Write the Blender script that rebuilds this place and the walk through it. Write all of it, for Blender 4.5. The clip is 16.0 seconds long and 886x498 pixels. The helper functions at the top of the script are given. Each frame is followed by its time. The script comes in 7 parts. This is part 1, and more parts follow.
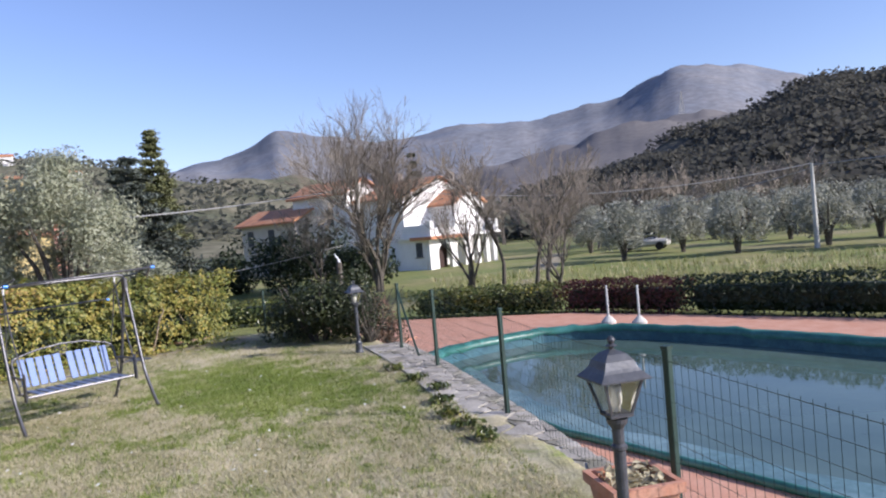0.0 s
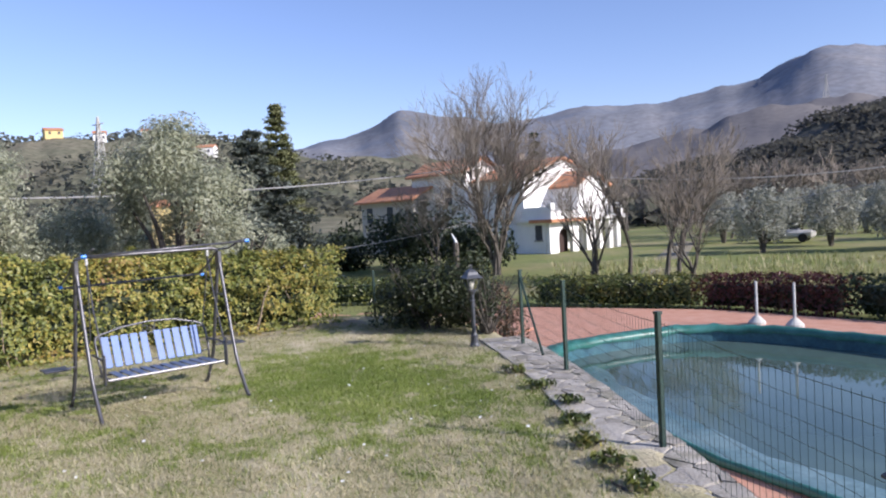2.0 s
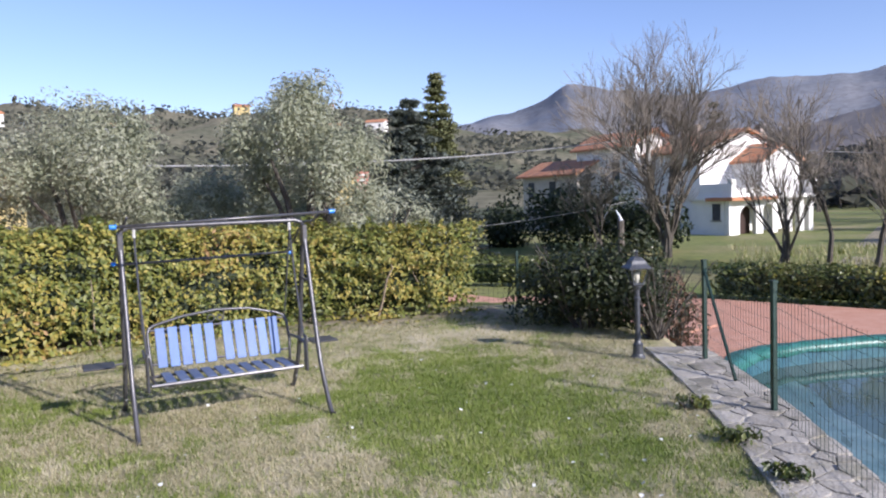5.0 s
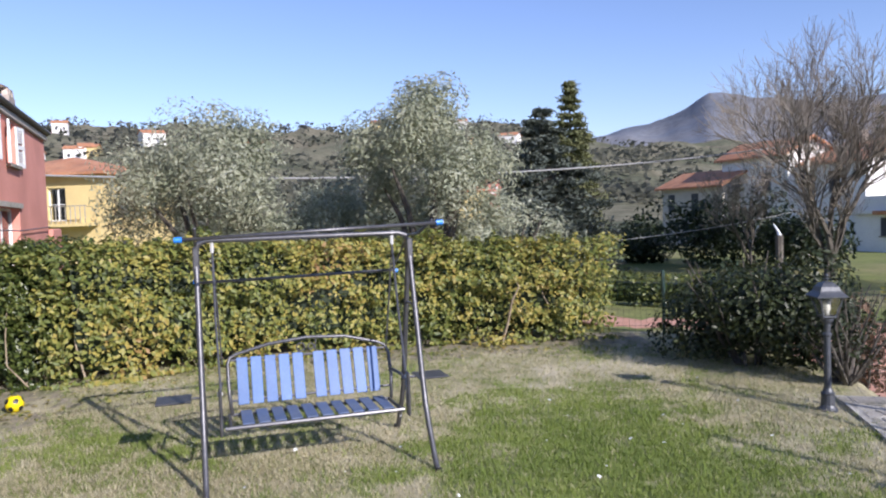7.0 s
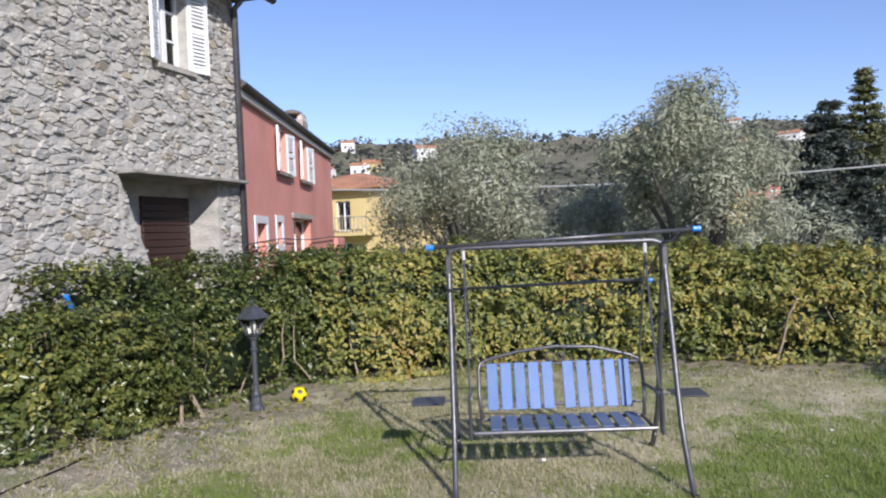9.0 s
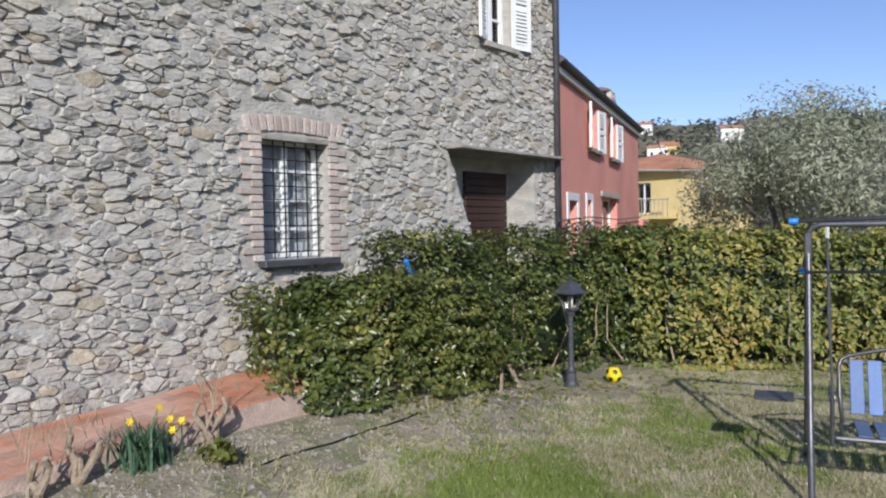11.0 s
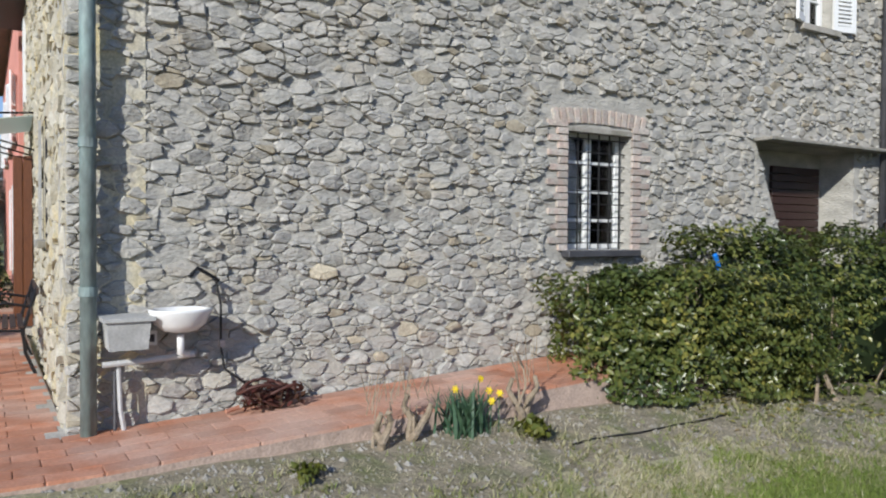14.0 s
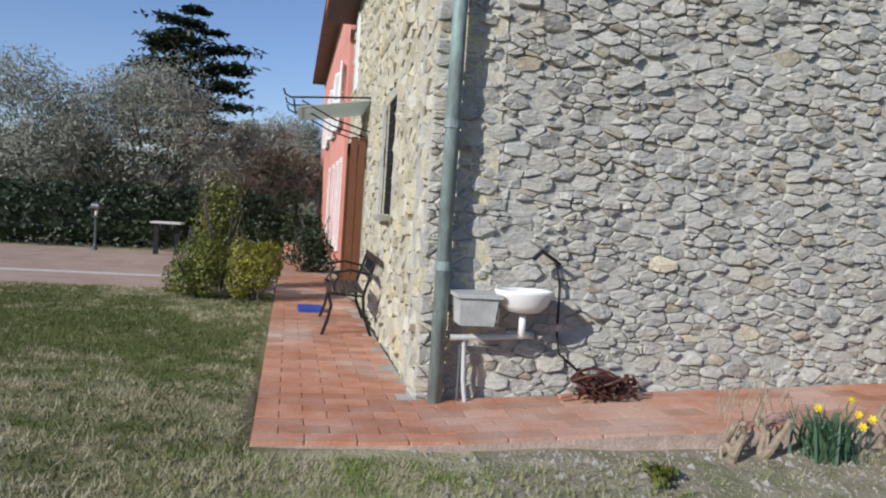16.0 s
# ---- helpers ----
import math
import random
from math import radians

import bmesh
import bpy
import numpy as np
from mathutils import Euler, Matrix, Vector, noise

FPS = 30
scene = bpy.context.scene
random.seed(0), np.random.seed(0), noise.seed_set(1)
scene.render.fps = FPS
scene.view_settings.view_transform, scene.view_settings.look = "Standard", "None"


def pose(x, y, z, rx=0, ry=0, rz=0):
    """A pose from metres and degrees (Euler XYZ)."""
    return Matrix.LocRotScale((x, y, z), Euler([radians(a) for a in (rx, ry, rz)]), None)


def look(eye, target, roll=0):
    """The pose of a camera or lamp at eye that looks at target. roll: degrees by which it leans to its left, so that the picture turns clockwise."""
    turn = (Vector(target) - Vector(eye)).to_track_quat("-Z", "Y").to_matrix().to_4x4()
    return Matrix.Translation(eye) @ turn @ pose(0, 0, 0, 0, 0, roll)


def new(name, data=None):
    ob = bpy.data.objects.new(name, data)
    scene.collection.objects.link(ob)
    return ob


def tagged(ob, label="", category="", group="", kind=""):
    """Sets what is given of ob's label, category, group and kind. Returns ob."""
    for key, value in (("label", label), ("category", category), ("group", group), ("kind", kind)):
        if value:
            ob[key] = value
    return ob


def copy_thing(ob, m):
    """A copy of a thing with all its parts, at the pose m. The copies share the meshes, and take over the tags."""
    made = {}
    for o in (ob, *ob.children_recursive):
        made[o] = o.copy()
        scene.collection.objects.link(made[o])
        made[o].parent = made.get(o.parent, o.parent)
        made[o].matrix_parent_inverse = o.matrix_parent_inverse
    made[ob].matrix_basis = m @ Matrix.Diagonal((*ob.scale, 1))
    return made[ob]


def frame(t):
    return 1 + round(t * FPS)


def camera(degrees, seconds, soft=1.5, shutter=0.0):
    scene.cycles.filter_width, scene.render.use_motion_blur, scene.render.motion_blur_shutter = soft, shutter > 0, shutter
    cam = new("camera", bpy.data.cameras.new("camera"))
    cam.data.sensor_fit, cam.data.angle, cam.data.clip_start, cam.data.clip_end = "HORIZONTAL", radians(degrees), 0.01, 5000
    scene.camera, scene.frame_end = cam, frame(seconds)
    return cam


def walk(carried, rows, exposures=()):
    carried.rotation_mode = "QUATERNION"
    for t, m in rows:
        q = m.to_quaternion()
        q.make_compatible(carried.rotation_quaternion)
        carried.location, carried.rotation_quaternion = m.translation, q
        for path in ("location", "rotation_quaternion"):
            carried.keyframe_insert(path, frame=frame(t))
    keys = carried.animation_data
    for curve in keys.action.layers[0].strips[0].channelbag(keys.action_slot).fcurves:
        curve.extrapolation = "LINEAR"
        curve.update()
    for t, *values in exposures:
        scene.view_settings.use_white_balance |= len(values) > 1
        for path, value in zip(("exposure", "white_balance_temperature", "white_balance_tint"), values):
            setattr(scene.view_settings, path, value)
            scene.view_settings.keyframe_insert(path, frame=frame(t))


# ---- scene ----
cam = camera(61.0, 16.0, soft=2.1)
PATH = [
    (0, (-5.158, -3.736, 2.052), (-3.513, -4.871, 1.989), -5.0),
    (0.5, (-4.871, -3.908, 2.034), (-3.215, -5.028, 1.968), -4.9),
    (1, (-4.53, -4.144, 2.019), (-2.787, -5.117, 1.905), -1.9),
    (1.5, (-4.104, -4.305, 2.004), (-2.344, -5.248, 1.896), -2.3),
    (2, (-3.751, -4.45, 2.012), (-1.95, -5.315, 1.922), -3.1),
    (2.5, (-3.428, -4.694, 1.996), (-1.569, -5.423, 1.887), -1.5),
    (3, (-3.084, -4.867, 1.986), (-1.239, -5.626, 1.842), -2.4),
    (3.5, (-2.687, -5.004, 1.99), (-0.873, -5.83, 1.823), -4.0),
    (4, (-2.319, -5.173, 1.958), (-0.425, -5.803, 1.833), -2.9),
    (4.2, (-2.207, -5.264, 1.949), (-0.298, -5.841, 1.798), -3.0),
    (6.3, (-0.532, -5.864, 1.878), (1.446, -6.155, 1.816), -1.2),
    (6.5, (-0.433, -5.863, 1.873), (1.547, -6.13, 1.785), -1.8),
    (7, (-0.33, -5.886, 1.886), (1.665, -5.995, 1.798), -2.0),
    (7.5, (-0.225, -5.924, 1.895), (1.77, -5.794, 1.84), -1.7),
    (8, (-0.207, -5.967, 1.907), (1.765, -5.636, 1.862), -2.0),
    (8.5, (-0.193, -5.98, 1.898), (1.75, -5.506, 1.857), -2.3),
    (9, (-0.205, -5.971, 1.879), (1.711, -5.399, 1.839), -2.5),
    (9.5, (-0.222, -5.92, 1.882), (1.649, -5.214, 1.819), -2.5),
    (10, (-0.174, -5.875, 1.941), (1.609, -4.974, 1.854), -3.1),
    (10.2, (-0.097, -5.796, 1.906), (1.623, -4.778, 1.84), -2.4),
    (12.3, (-0.318, -5.523, 1.763), (1.124, -4.139, 1.681), -1.2),
    (12.5, (-0.335, -5.517, 1.763), (1.067, -4.093, 1.678), -1.0),
    (13, (-0.368, -5.513, 1.773), (0.944, -4.006, 1.693), -0.8),
    (13.5, (-0.431, -5.454, 1.786), (0.766, -3.853, 1.717), -0.4),
    (14, (-0.457, -5.416, 1.674), (0.588, -3.711, 1.63), 0.4),
    (14.5, (-0.561, -5.313, 1.62), (0.296, -3.506, 1.575), 1.3),
    (15, (-0.723, -5.207, 1.608), (-0.025, -3.334, 1.541), 0.7),
    (15.5, (-0.829, -5.122, 1.608), (-0.27, -3.204, 1.516), 2.0),
    (16, (-0.908, -5.066, 1.638), (-0.504, -3.109, 1.541), 3.8),
]
walk(cam, [(t, look(eye, target, roll)) for t, eye, target, roll in PATH],
     [(0, 0.46, 6300, 19), (4, 0.44, 6250, 19), (8, 0.32, 6150, 18), (10, 0.06, 6100, 15), (12.5, -0.08, 6150, 10), (16, -0.12, 6100, 9)])

# ---- body ----
# ---- world, sun ----
SUN_DIR = Vector((0.72, 0.53, -0.45)).normalized()      # the way the light travels
world = bpy.data.worlds.new("world")
scene.world = world
world.use_nodes = True
wn = world.node_tree.nodes
sky = wn.new("ShaderNodeTexSky")
sky.sky_type = "NISHITA"
sky.sun_disc = False
sky.sun_elevation = math.asin(-SUN_DIR.z)
sky.sun_rotation = math.atan2(-SUN_DIR.x, -SUN_DIR.y)
sky.air_density, sky.dust_density, sky.ozone_density = 1.0, 0.15, 4.5
tint = wn.new("ShaderNodeMix")
tint.data_type, tint.blend_type = "RGBA", "MULTIPLY"
tint.inputs["Factor"].default_value = 1.0
tint.inputs["B"].default_value = (1.12, 0.98, 1.03, 1)
world.node_tree.links.new(sky.outputs[0], tint.inputs["A"])
world.node_tree.links.new(tint.outputs["Result"], wn["Background"].inputs[0])
wn["Background"].inputs[1].default_value = 0.13
sun = new("sun", bpy.data.lights.new("sun", "SUN"))
sun.data.energy, sun.data.angle, sun.data.color = 5.0, radians(0.5), (1.0, 0.95, 0.86)
sun.matrix_world = look((0, 0, 30), Vector((0, 0, 30)) + SUN_DIR)


# ---- materials ----
def mat(name, base, rough=0.8, metal=0.0, second=None, scale=6.0, fine=60.0, contrast=0.35, bump=0.2,
        bump_scale=40.0, rand=0.0, third=None, third_scale=1.2, detail=6.0, spec=0.5, hue_rand=0.0, island=False,
        stretch=(1, 1, 1)):
    """A procedural surface: two tones mixed by coarse and fine noise, a third tone in patches, relief."""
    m = bpy.data.materials.new(name)
    m.use_nodes = True
    n, l = m.node_tree.nodes, m.node_tree.links
    b = n["Principled BSDF"]
    b.inputs["Roughness"].default_value = rough
    b.inputs["Metallic"].default_value = metal
    b.inputs["Specular IOR Level"].default_value = spec
    tc = n.new("ShaderNodeNewGeometry")
    mp = n.new("ShaderNodeMapping")
    mp.inputs["Scale"].default_value = stretch
    l.new(tc.outputs["Position"], mp.inputs["Vector"])

    def noise_tex(s, d=detail):
        t = n.new("ShaderNodeTexNoise")
        t.inputs["Scale"].default_value, t.inputs["Detail"].default_value = s, d
        l.new(mp.outputs[0], t.inputs["Vector"])
        return t

    def mixc(fac, a, c, lo=0.35, hi=0.65):
        r = n.new("ShaderNodeMapRange")
        r.inputs["From Min"].default_value, r.inputs["From Max"].default_value = lo, hi
        l.new(fac, r.inputs["Value"])
        x = n.new("ShaderNodeMix")
        x.data_type = "RGBA"
        l.new(r.outputs[0], x.inputs["Factor"])
        for sock, v in ((x.inputs["A"], a), (x.inputs["B"], c)):
            if isinstance(v, tuple):
                sock.default_value = (*v, 1)
            else:
                l.new(v, sock)
        return x.outputs["Result"]

    second = second or tuple(c * (1 - contrast) for c in base)
    col = mixc(noise_tex(scale).outputs["Fac"], base, second)
    if third:
        col = mixc(noise_tex(third_scale).outputs["Fac"], col, third, 0.5, 0.68)
    f = noise_tex(fine, 3.0)
    hs = n.new("ShaderNodeHueSaturation")
    vr = n.new("ShaderNodeMapRange")
    vr.inputs["To Min"].default_value, vr.inputs["To Max"].default_value = 1 - contrast * 0.7, 1 + contrast * 0.7
    vr.inputs["From Min"].default_value, vr.inputs["From Max"].default_value = 0.25, 0.75
    l.new(f.outputs["Fac"], vr.inputs["Value"])
    val = vr.outputs[0]
    if rand or hue_rand:
        if island:
            src = tc.outputs["Random Per Island"]
        else:
            src = n.new("ShaderNodeObjectInfo").outputs["Random"]
        rr = n.new("ShaderNodeMapRange")
        rr.inputs["To Min"].default_value, rr.inputs["To Max"].default_value = 1 - rand, 1 + rand
        l.new(src, rr.inputs["Value"])
        mm = n.new("ShaderNodeMath")
        mm.operation = "MULTIPLY"
        l.new(val, mm.inputs[0]), l.new(rr.outputs[0], mm.inputs[1])
        val = mm.outputs[0]
        if hue_rand:
            w = n.new("ShaderNodeTexWhiteNoise")
            w.noise_dimensions = "1D"
            l.new(src, w.inputs["W"])
            hr = n.new("ShaderNodeMapRange")
            hr.inputs["To Min"].default_value, hr.inputs["To Max"].default_value = 0.5 - hue_rand, 0.5 + hue_rand
            l.new(w.outputs["Value"], hr.inputs["Value"])
            l.new(hr.outputs[0], hs.inputs["Hue"])
    l.new(val, hs.inputs["Value"])
    l.new(col, hs.inputs["Color"])
    l.new(hs.outputs[0], b.inputs["Base Color"])
    if bump:
        bn = n.new("ShaderNodeBump")
        bn.inputs["Strength"].default_value, bn.inputs["Distance"].default_value = bump, 0.02
        l.new(noise_tex(bump_scale).outputs["Fac"], bn.inputs["Height"])
        l.new(bn.outputs[0], b.inputs["Normal"])
    return m


def leaf_mat(name, tones, rough=0.45, through_light=0.25):
    """Leaves: a ramp of tones by island, part of the light passing through."""
    m = bpy.data.materials.new(name)
    m.use_nodes = True
    n, l = m.node_tree.nodes, m.node_tree.links
    b = n["Principled BSDF"]
    g = n.new("ShaderNodeNewGeometry")
    ramp = n.new("ShaderNodeValToRGB")
    while len(ramp.color_ramp.elements) < len(tones):
        ramp.color_ramp.elements.new(0.5)
    for i, c in enumerate(tones):
        ramp.color_ramp.elements[i].position = i / max(1, len(tones) - 1)
        ramp.color_ramp.elements[i].color = (*c, 1)
    t = n.new("ShaderNodeTexNoise")
    t.inputs["Scale"].default_value, t.inputs["Detail"].default_value = 0.9, 3.0
    l.new(g.outputs["Position"], t.inputs["Vector"])
    mx = n.new("ShaderNodeMath")
    mx.operation = "MULTIPLY_ADD"
    mx.inputs[1].default_value = 0.55
    l.new(g.outputs["Random Per Island"], mx.inputs[0])
    sub = n.new("ShaderNodeMapRange")
    sub.inputs["From Min"].default_value, sub.inputs["From Max"].default_value = 0.32, 0.68
    sub.inputs["To Min"].default_value, sub.inputs["To Max"].default_value = 0.0, 0.45
    l.new(t.outputs["Fac"], sub.inputs["Value"])
    l.new(sub.outputs[0], mx.inputs[2])
    l.new(mx.outputs[0], ramp.inputs["Fac"])
    l.new(ramp.outputs[0], b.inputs["Base Color"])
    b.inputs["Roughness"].default_value = rough
    tr = n.new("ShaderNodeBsdfTranslucent")
    l.new(ramp.outputs[0], tr.inputs["Color"])
    ms = n.new("ShaderNodeMixShader")
    ms.inputs[0].default_value = through_light
    l.new(b.outputs[0], ms.inputs[1]), l.new(tr.outputs[0], ms.inputs[2])
    l.new(ms.outputs[0], n["Material Output"].inputs["Surface"])
    return m


M = {}
for key, title, island in (("stone", "rubble_stone", True), ("stone_piece", "rubble_stone_piece", False)):
    M[key] = mat(title, (0.47, 0.45, 0.405), 0.92, second=(0.37, 0.36, 0.33), scale=9, fine=70, contrast=0.3, bump=0.9, bump_scale=22, rand=0.10,
                 hue_rand=0.006, island=island, third=(0.42, 0.385, 0.32), third_scale=2.2, stretch=(1, 1, 1.9))
M["stone_tan"] = mat("tan_stone", (0.46, 0.41, 0.31), 0.9, second=(0.37, 0.32, 0.24), scale=12, bump=0.5, rand=0.2)
M["stone_pale"] = mat("pale_stone", (0.52, 0.49, 0.41), 0.9, second=(0.42, 0.38, 0.28), scale=5, fine=60, bump=0.6,
                      bump_scale=25, rand=0.15, island=True, third=(0.55, 0.47, 0.28), third_scale=3)
M["mortar"] = mat("lime_mortar", (0.49, 0.47, 0.42), 0.95, contrast=0.3, scale=4, fine=90, bump=1.0, bump_scale=20, stretch=(1, 1, 1.9))
M["brick"] = mat("red_brick", (0.47, 0.37, 0.315), 0.9, second=(0.48, 0.44, 0.39), scale=14, bump=0.4, rand=0.2)
M["terracotta"] = mat("terracotta_tile", (0.45, 0.185, 0.10), 0.75, second=(0.52, 0.27, 0.18), scale=5, fine=50, contrast=0.22,
                      bump=0.15, rand=0.16, third=(0.54, 0.36, 0.28), third_scale=1.1)
M["tile_bed"] = mat("tile_joint_cement", (0.50, 0.38, 0.31), 0.95, contrast=0.3, bump=0.4)
M["deck"] = mat("pool_deck_terracotta", (0.50, 0.25, 0.165), 0.8, second=(0.55, 0.31, 0.22), scale=3, fine=30, contrast=0.2, bump=0.1)
M["patio"] = mat("patio_terracotta", (0.34, 0.235, 0.18), 0.85, second=(0.40, 0.30, 0.24), scale=2, fine=20, contrast=0.25, bump=0.1)
M["lawn"] = mat("winter_lawn", (0.43, 0.38, 0.245), 0.95, second=(0.27, 0.26, 0.12), scale=3.5, fine=45, contrast=0.45,
                bump=0.8, bump_scale=45, third=(0.52, 0.47, 0.33), third_scale=0.9)
n, l = M["lawn"].node_tree.nodes, M["lawn"].node_tree.links
at, mr, mx = n.new("ShaderNodeAttribute"), n.new("ShaderNodeMapRange"), n.new("ShaderNodeMix")
at.attribute_name = "turf"
mx.data_type = "RGBA"
mx.inputs["B"].default_value = (0.185, 0.225, 0.06, 1)
mr.inputs["From Min"].default_value, mr.inputs["From Max"].default_value = 0.25, 0.95
l.new(at.outputs["Fac"], mr.inputs["Value"])
l.new(mr.outputs[0], mx.inputs["Factor"])
hs_in = n["Hue/Saturation/Value"].inputs["Color"]
l.new(hs_in.links[0].from_socket, mx.inputs["A"])
# Lawn colour multiplied darker where the second attribute is high.
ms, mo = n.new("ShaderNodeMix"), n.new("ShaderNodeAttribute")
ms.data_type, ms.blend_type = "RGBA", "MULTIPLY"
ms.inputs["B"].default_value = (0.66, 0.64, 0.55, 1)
mo.attribute_name = "dark_turf"
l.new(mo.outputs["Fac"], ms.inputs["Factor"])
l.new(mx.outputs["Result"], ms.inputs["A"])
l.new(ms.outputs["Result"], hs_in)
M["field"] = mat("field_grass", (0.13, 0.17, 0.035), 0.95, second=(0.20, 0.20, 0.06), scale=0.25, fine=3, contrast=0.4,
                 bump=0.8, bump_scale=4, third=(0.24, 0.215, 0.10), third_scale=0.16)
M["soil"] = mat("garden_soil", (0.33, 0.285, 0.205), 0.95, second=(0.21, 0.185, 0.125), scale=7, fine=70, contrast=0.4,
                bump=1.0, bump_scale=30, third=(0.17, 0.18, 0.08), third_scale=3)
M["ledge"] = mat("ledge_stone", (0.40, 0.375, 0.33), 0.95, second=(0.31, 0.29, 0.25), scale=6, fine=50, contrast=0.35, bump=0.6,
                 rand=0.18, third=(0.22, 0.21, 0.16), third_scale=3)
M["pink"] = mat("pink_render", (0.70, 0.31, 0.245), 0.9, second=(0.64, 0.275, 0.215), scale=1.2, fine=30, contrast=0.1, bump=0.1,
                third=(0.56, 0.24, 0.19), third_scale=0.5)
M["yellow"] = mat("yellow_render", (0.66, 0.52, 0.24), 0.9, second=(0.60, 0.47, 0.22), scale=1, fine=20, contrast=0.1, bump=0.1)
M["white_wall"] = mat("white_render", (0.80, 0.79, 0.76), 0.9, contrast=0.08, scale=0.8, fine=10, bump=0.05)
# Grey-beige render with wall shade put into its colour; also the grey cornice.
M["grey_shade_wall"] = mat("grey_shaded_render", (0.50, 0.46, 0.40), 0.9, contrast=0.15, scale=0.8, fine=10, bump=0.05)
M["white_paint"] = mat("white_paint", (0.80, 0.81, 0.80), 0.5, contrast=0.06, bump=0.03)
M["roof"] = mat("roof_tiles", (0.46, 0.19, 0.09), 0.85, second=(0.52, 0.27, 0.15), scale=2, fine=12, contrast=0.3, bump=0.6, bump_scale=9,
                third=(0.35, 0.16, 0.09), third_scale=1)
M["old_tiles"] = mat("old_grey_roof_tiles", (0.15, 0.125, 0.11), 0.9, second=(0.22, 0.16, 0.12), scale=4, contrast=0.4, bump=0.5, bump_scale=12)
# Dark brown wood, taken darker still: recess shade put into the colour.
M["dark_wood"] = mat("dark_brown_wood", (0.045, 0.02, 0.015), 0.55, contrast=0.3, scale=10, stretch=(1, 1, 8), bump=0.2)
M["door_wood"] = mat("varnished_wood", (0.15, 0.055, 0.022), 0.4, contrast=0.35, scale=10, stretch=(8, 8, 1), bump=0.1)
M["grey_iron"] = mat("dark_grey_iron", (0.085, 0.092, 0.105), 0.45, 0.3, contrast=0.25, scale=20, bump=0.1)
M["swing_metal"] = mat("grey_painted_tube", (0.125, 0.125, 0.135), 0.38, 0.55, contrast=0.2, scale=15, bump=0.05)
M["blue_slat"] = mat("faded_blue_slat", (0.065, 0.14, 0.33), 0.5, second=(0.085, 0.165, 0.36), contrast=0.14, scale=6, bump=0.05, rand=0.1)
# Seat slats: darker copy of the slat blue, shade put into the colour.
M["shaded_slat"] = mat("shaded_blue_slat", (0.085, 0.125, 0.225), 0.6, second=(0.12, 0.15, 0.22), contrast=0.25, scale=9, bump=0.1, rand=0.1)
M["blue_cap"] = mat("bright_blue_plastic", (0.02, 0.22, 0.75), 0.35, contrast=0.1)
M["black_iron"] = mat("black_iron", (0.02, 0.02, 0.022), 0.5, 0.4, contrast=0.2)
M["bench_wood"] = mat("dark_bench_wood", (0.06, 0.035, 0.025), 0.5, contrast=0.4, scale=12, stretch=(6, 1, 6), bump=0.2)
M["green_metal"] = mat("green_coated_metal", (0.018, 0.05, 0.04), 0.5, 0.1, contrast=0.3, scale=12, bump=0.08)
M["copper"] = mat("verdigris_copper", (0.25, 0.33, 0.315), 0.65, 0.1, second=(0.15, 0.165, 0.16), scale=4, fine=30, contrast=0.4,
                  bump=0.15, third=(0.27, 0.40, 0.37), third_scale=2.5, stretch=(1, 1, 0.35))
M["gutter"] = mat("grey_lead_gutter", (0.12, 0.12, 0.13), 0.5, 0.4, contrast=0.3)
M["white_ceramic"] = mat("white_ceramic", (0.82, 0.82, 0.80), 0.18, contrast=0.05, bump=0.0)
M["grey_stone_tub"] = mat("grey_cement", (0.48, 0.48, 0.46), 0.8, contrast=0.2, scale=8, bump=0.2)
M["pvc"] = mat("pale_grey_plastic", (0.55, 0.55, 0.54), 0.5, contrast=0.1, bump=0.03)
M["tarp"] = mat("green_pool_tarp", (0.02, 0.12, 0.095), 0.4, second=(0.05, 0.19, 0.17), scale=3, fine=25, contrast=0.3, bump=0.5, bump_scale=7)
M["wet_sheet"] = mat("wet_teal_sheet", (0.07, 0.145, 0.15), 0.22, second=(0.10, 0.185, 0.185), scale=1.6, fine=12, contrast=0.25, bump=0.25, bump_scale=5, third=(0.16, 0.25, 0.25), third_scale=0.7)
M["liner"] = mat("blue_green_pool_liner", (0.03, 0.10, 0.14), 0.5, second=(0.06, 0.16, 0.19), scale=2, fine=14, contrast=0.3, bump=0.3, bump_scale=6)
M["bark"] = mat("grey_bark", (0.13, 0.115, 0.095), 0.95, second=(0.075, 0.065, 0.055), scale=6, fine=40, contrast=0.4, bump=0.8, stretch=(1, 1, 0.3))
M["twig"] = mat("pale_bare_twigs", (0.27, 0.235, 0.19), 0.95, second=(0.19, 0.16, 0.13), scale=8, contrast=0.3, bump=0.3)
M["dry_stem"] = mat("dry_pruned_stem", (0.36, 0.29, 0.21), 0.95, second=(0.24, 0.19, 0.13), scale=20, contrast=0.3, bump=0.5)
M["hose"] = mat("brown_hose", (0.10, 0.035, 0.025), 0.6, contrast=0.4, scale=14, bump=0.2)
M["pot"] = mat("terracotta_pot", (0.46, 0.20, 0.12), 0.85, second=(0.50, 0.28, 0.2), scale=8, contrast=0.2, bump=0.2)
# Shade of unlit rooms as a colour, lifted to blue-grey for reflected sky.
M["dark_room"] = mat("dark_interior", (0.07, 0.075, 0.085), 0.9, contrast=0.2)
M["yellow_ball"] = mat("yellow_ball", (0.80, 0.62, 0.0), 0.4, contrast=0.1)
M["black_patch"] = mat("black_patch", (0.02, 0.02, 0.02), 0.4, contrast=0.1)
M["daffodil"] = mat("daffodil_petal", (0.85, 0.62, 0.01), 0.6, contrast=0.1, bump=0)
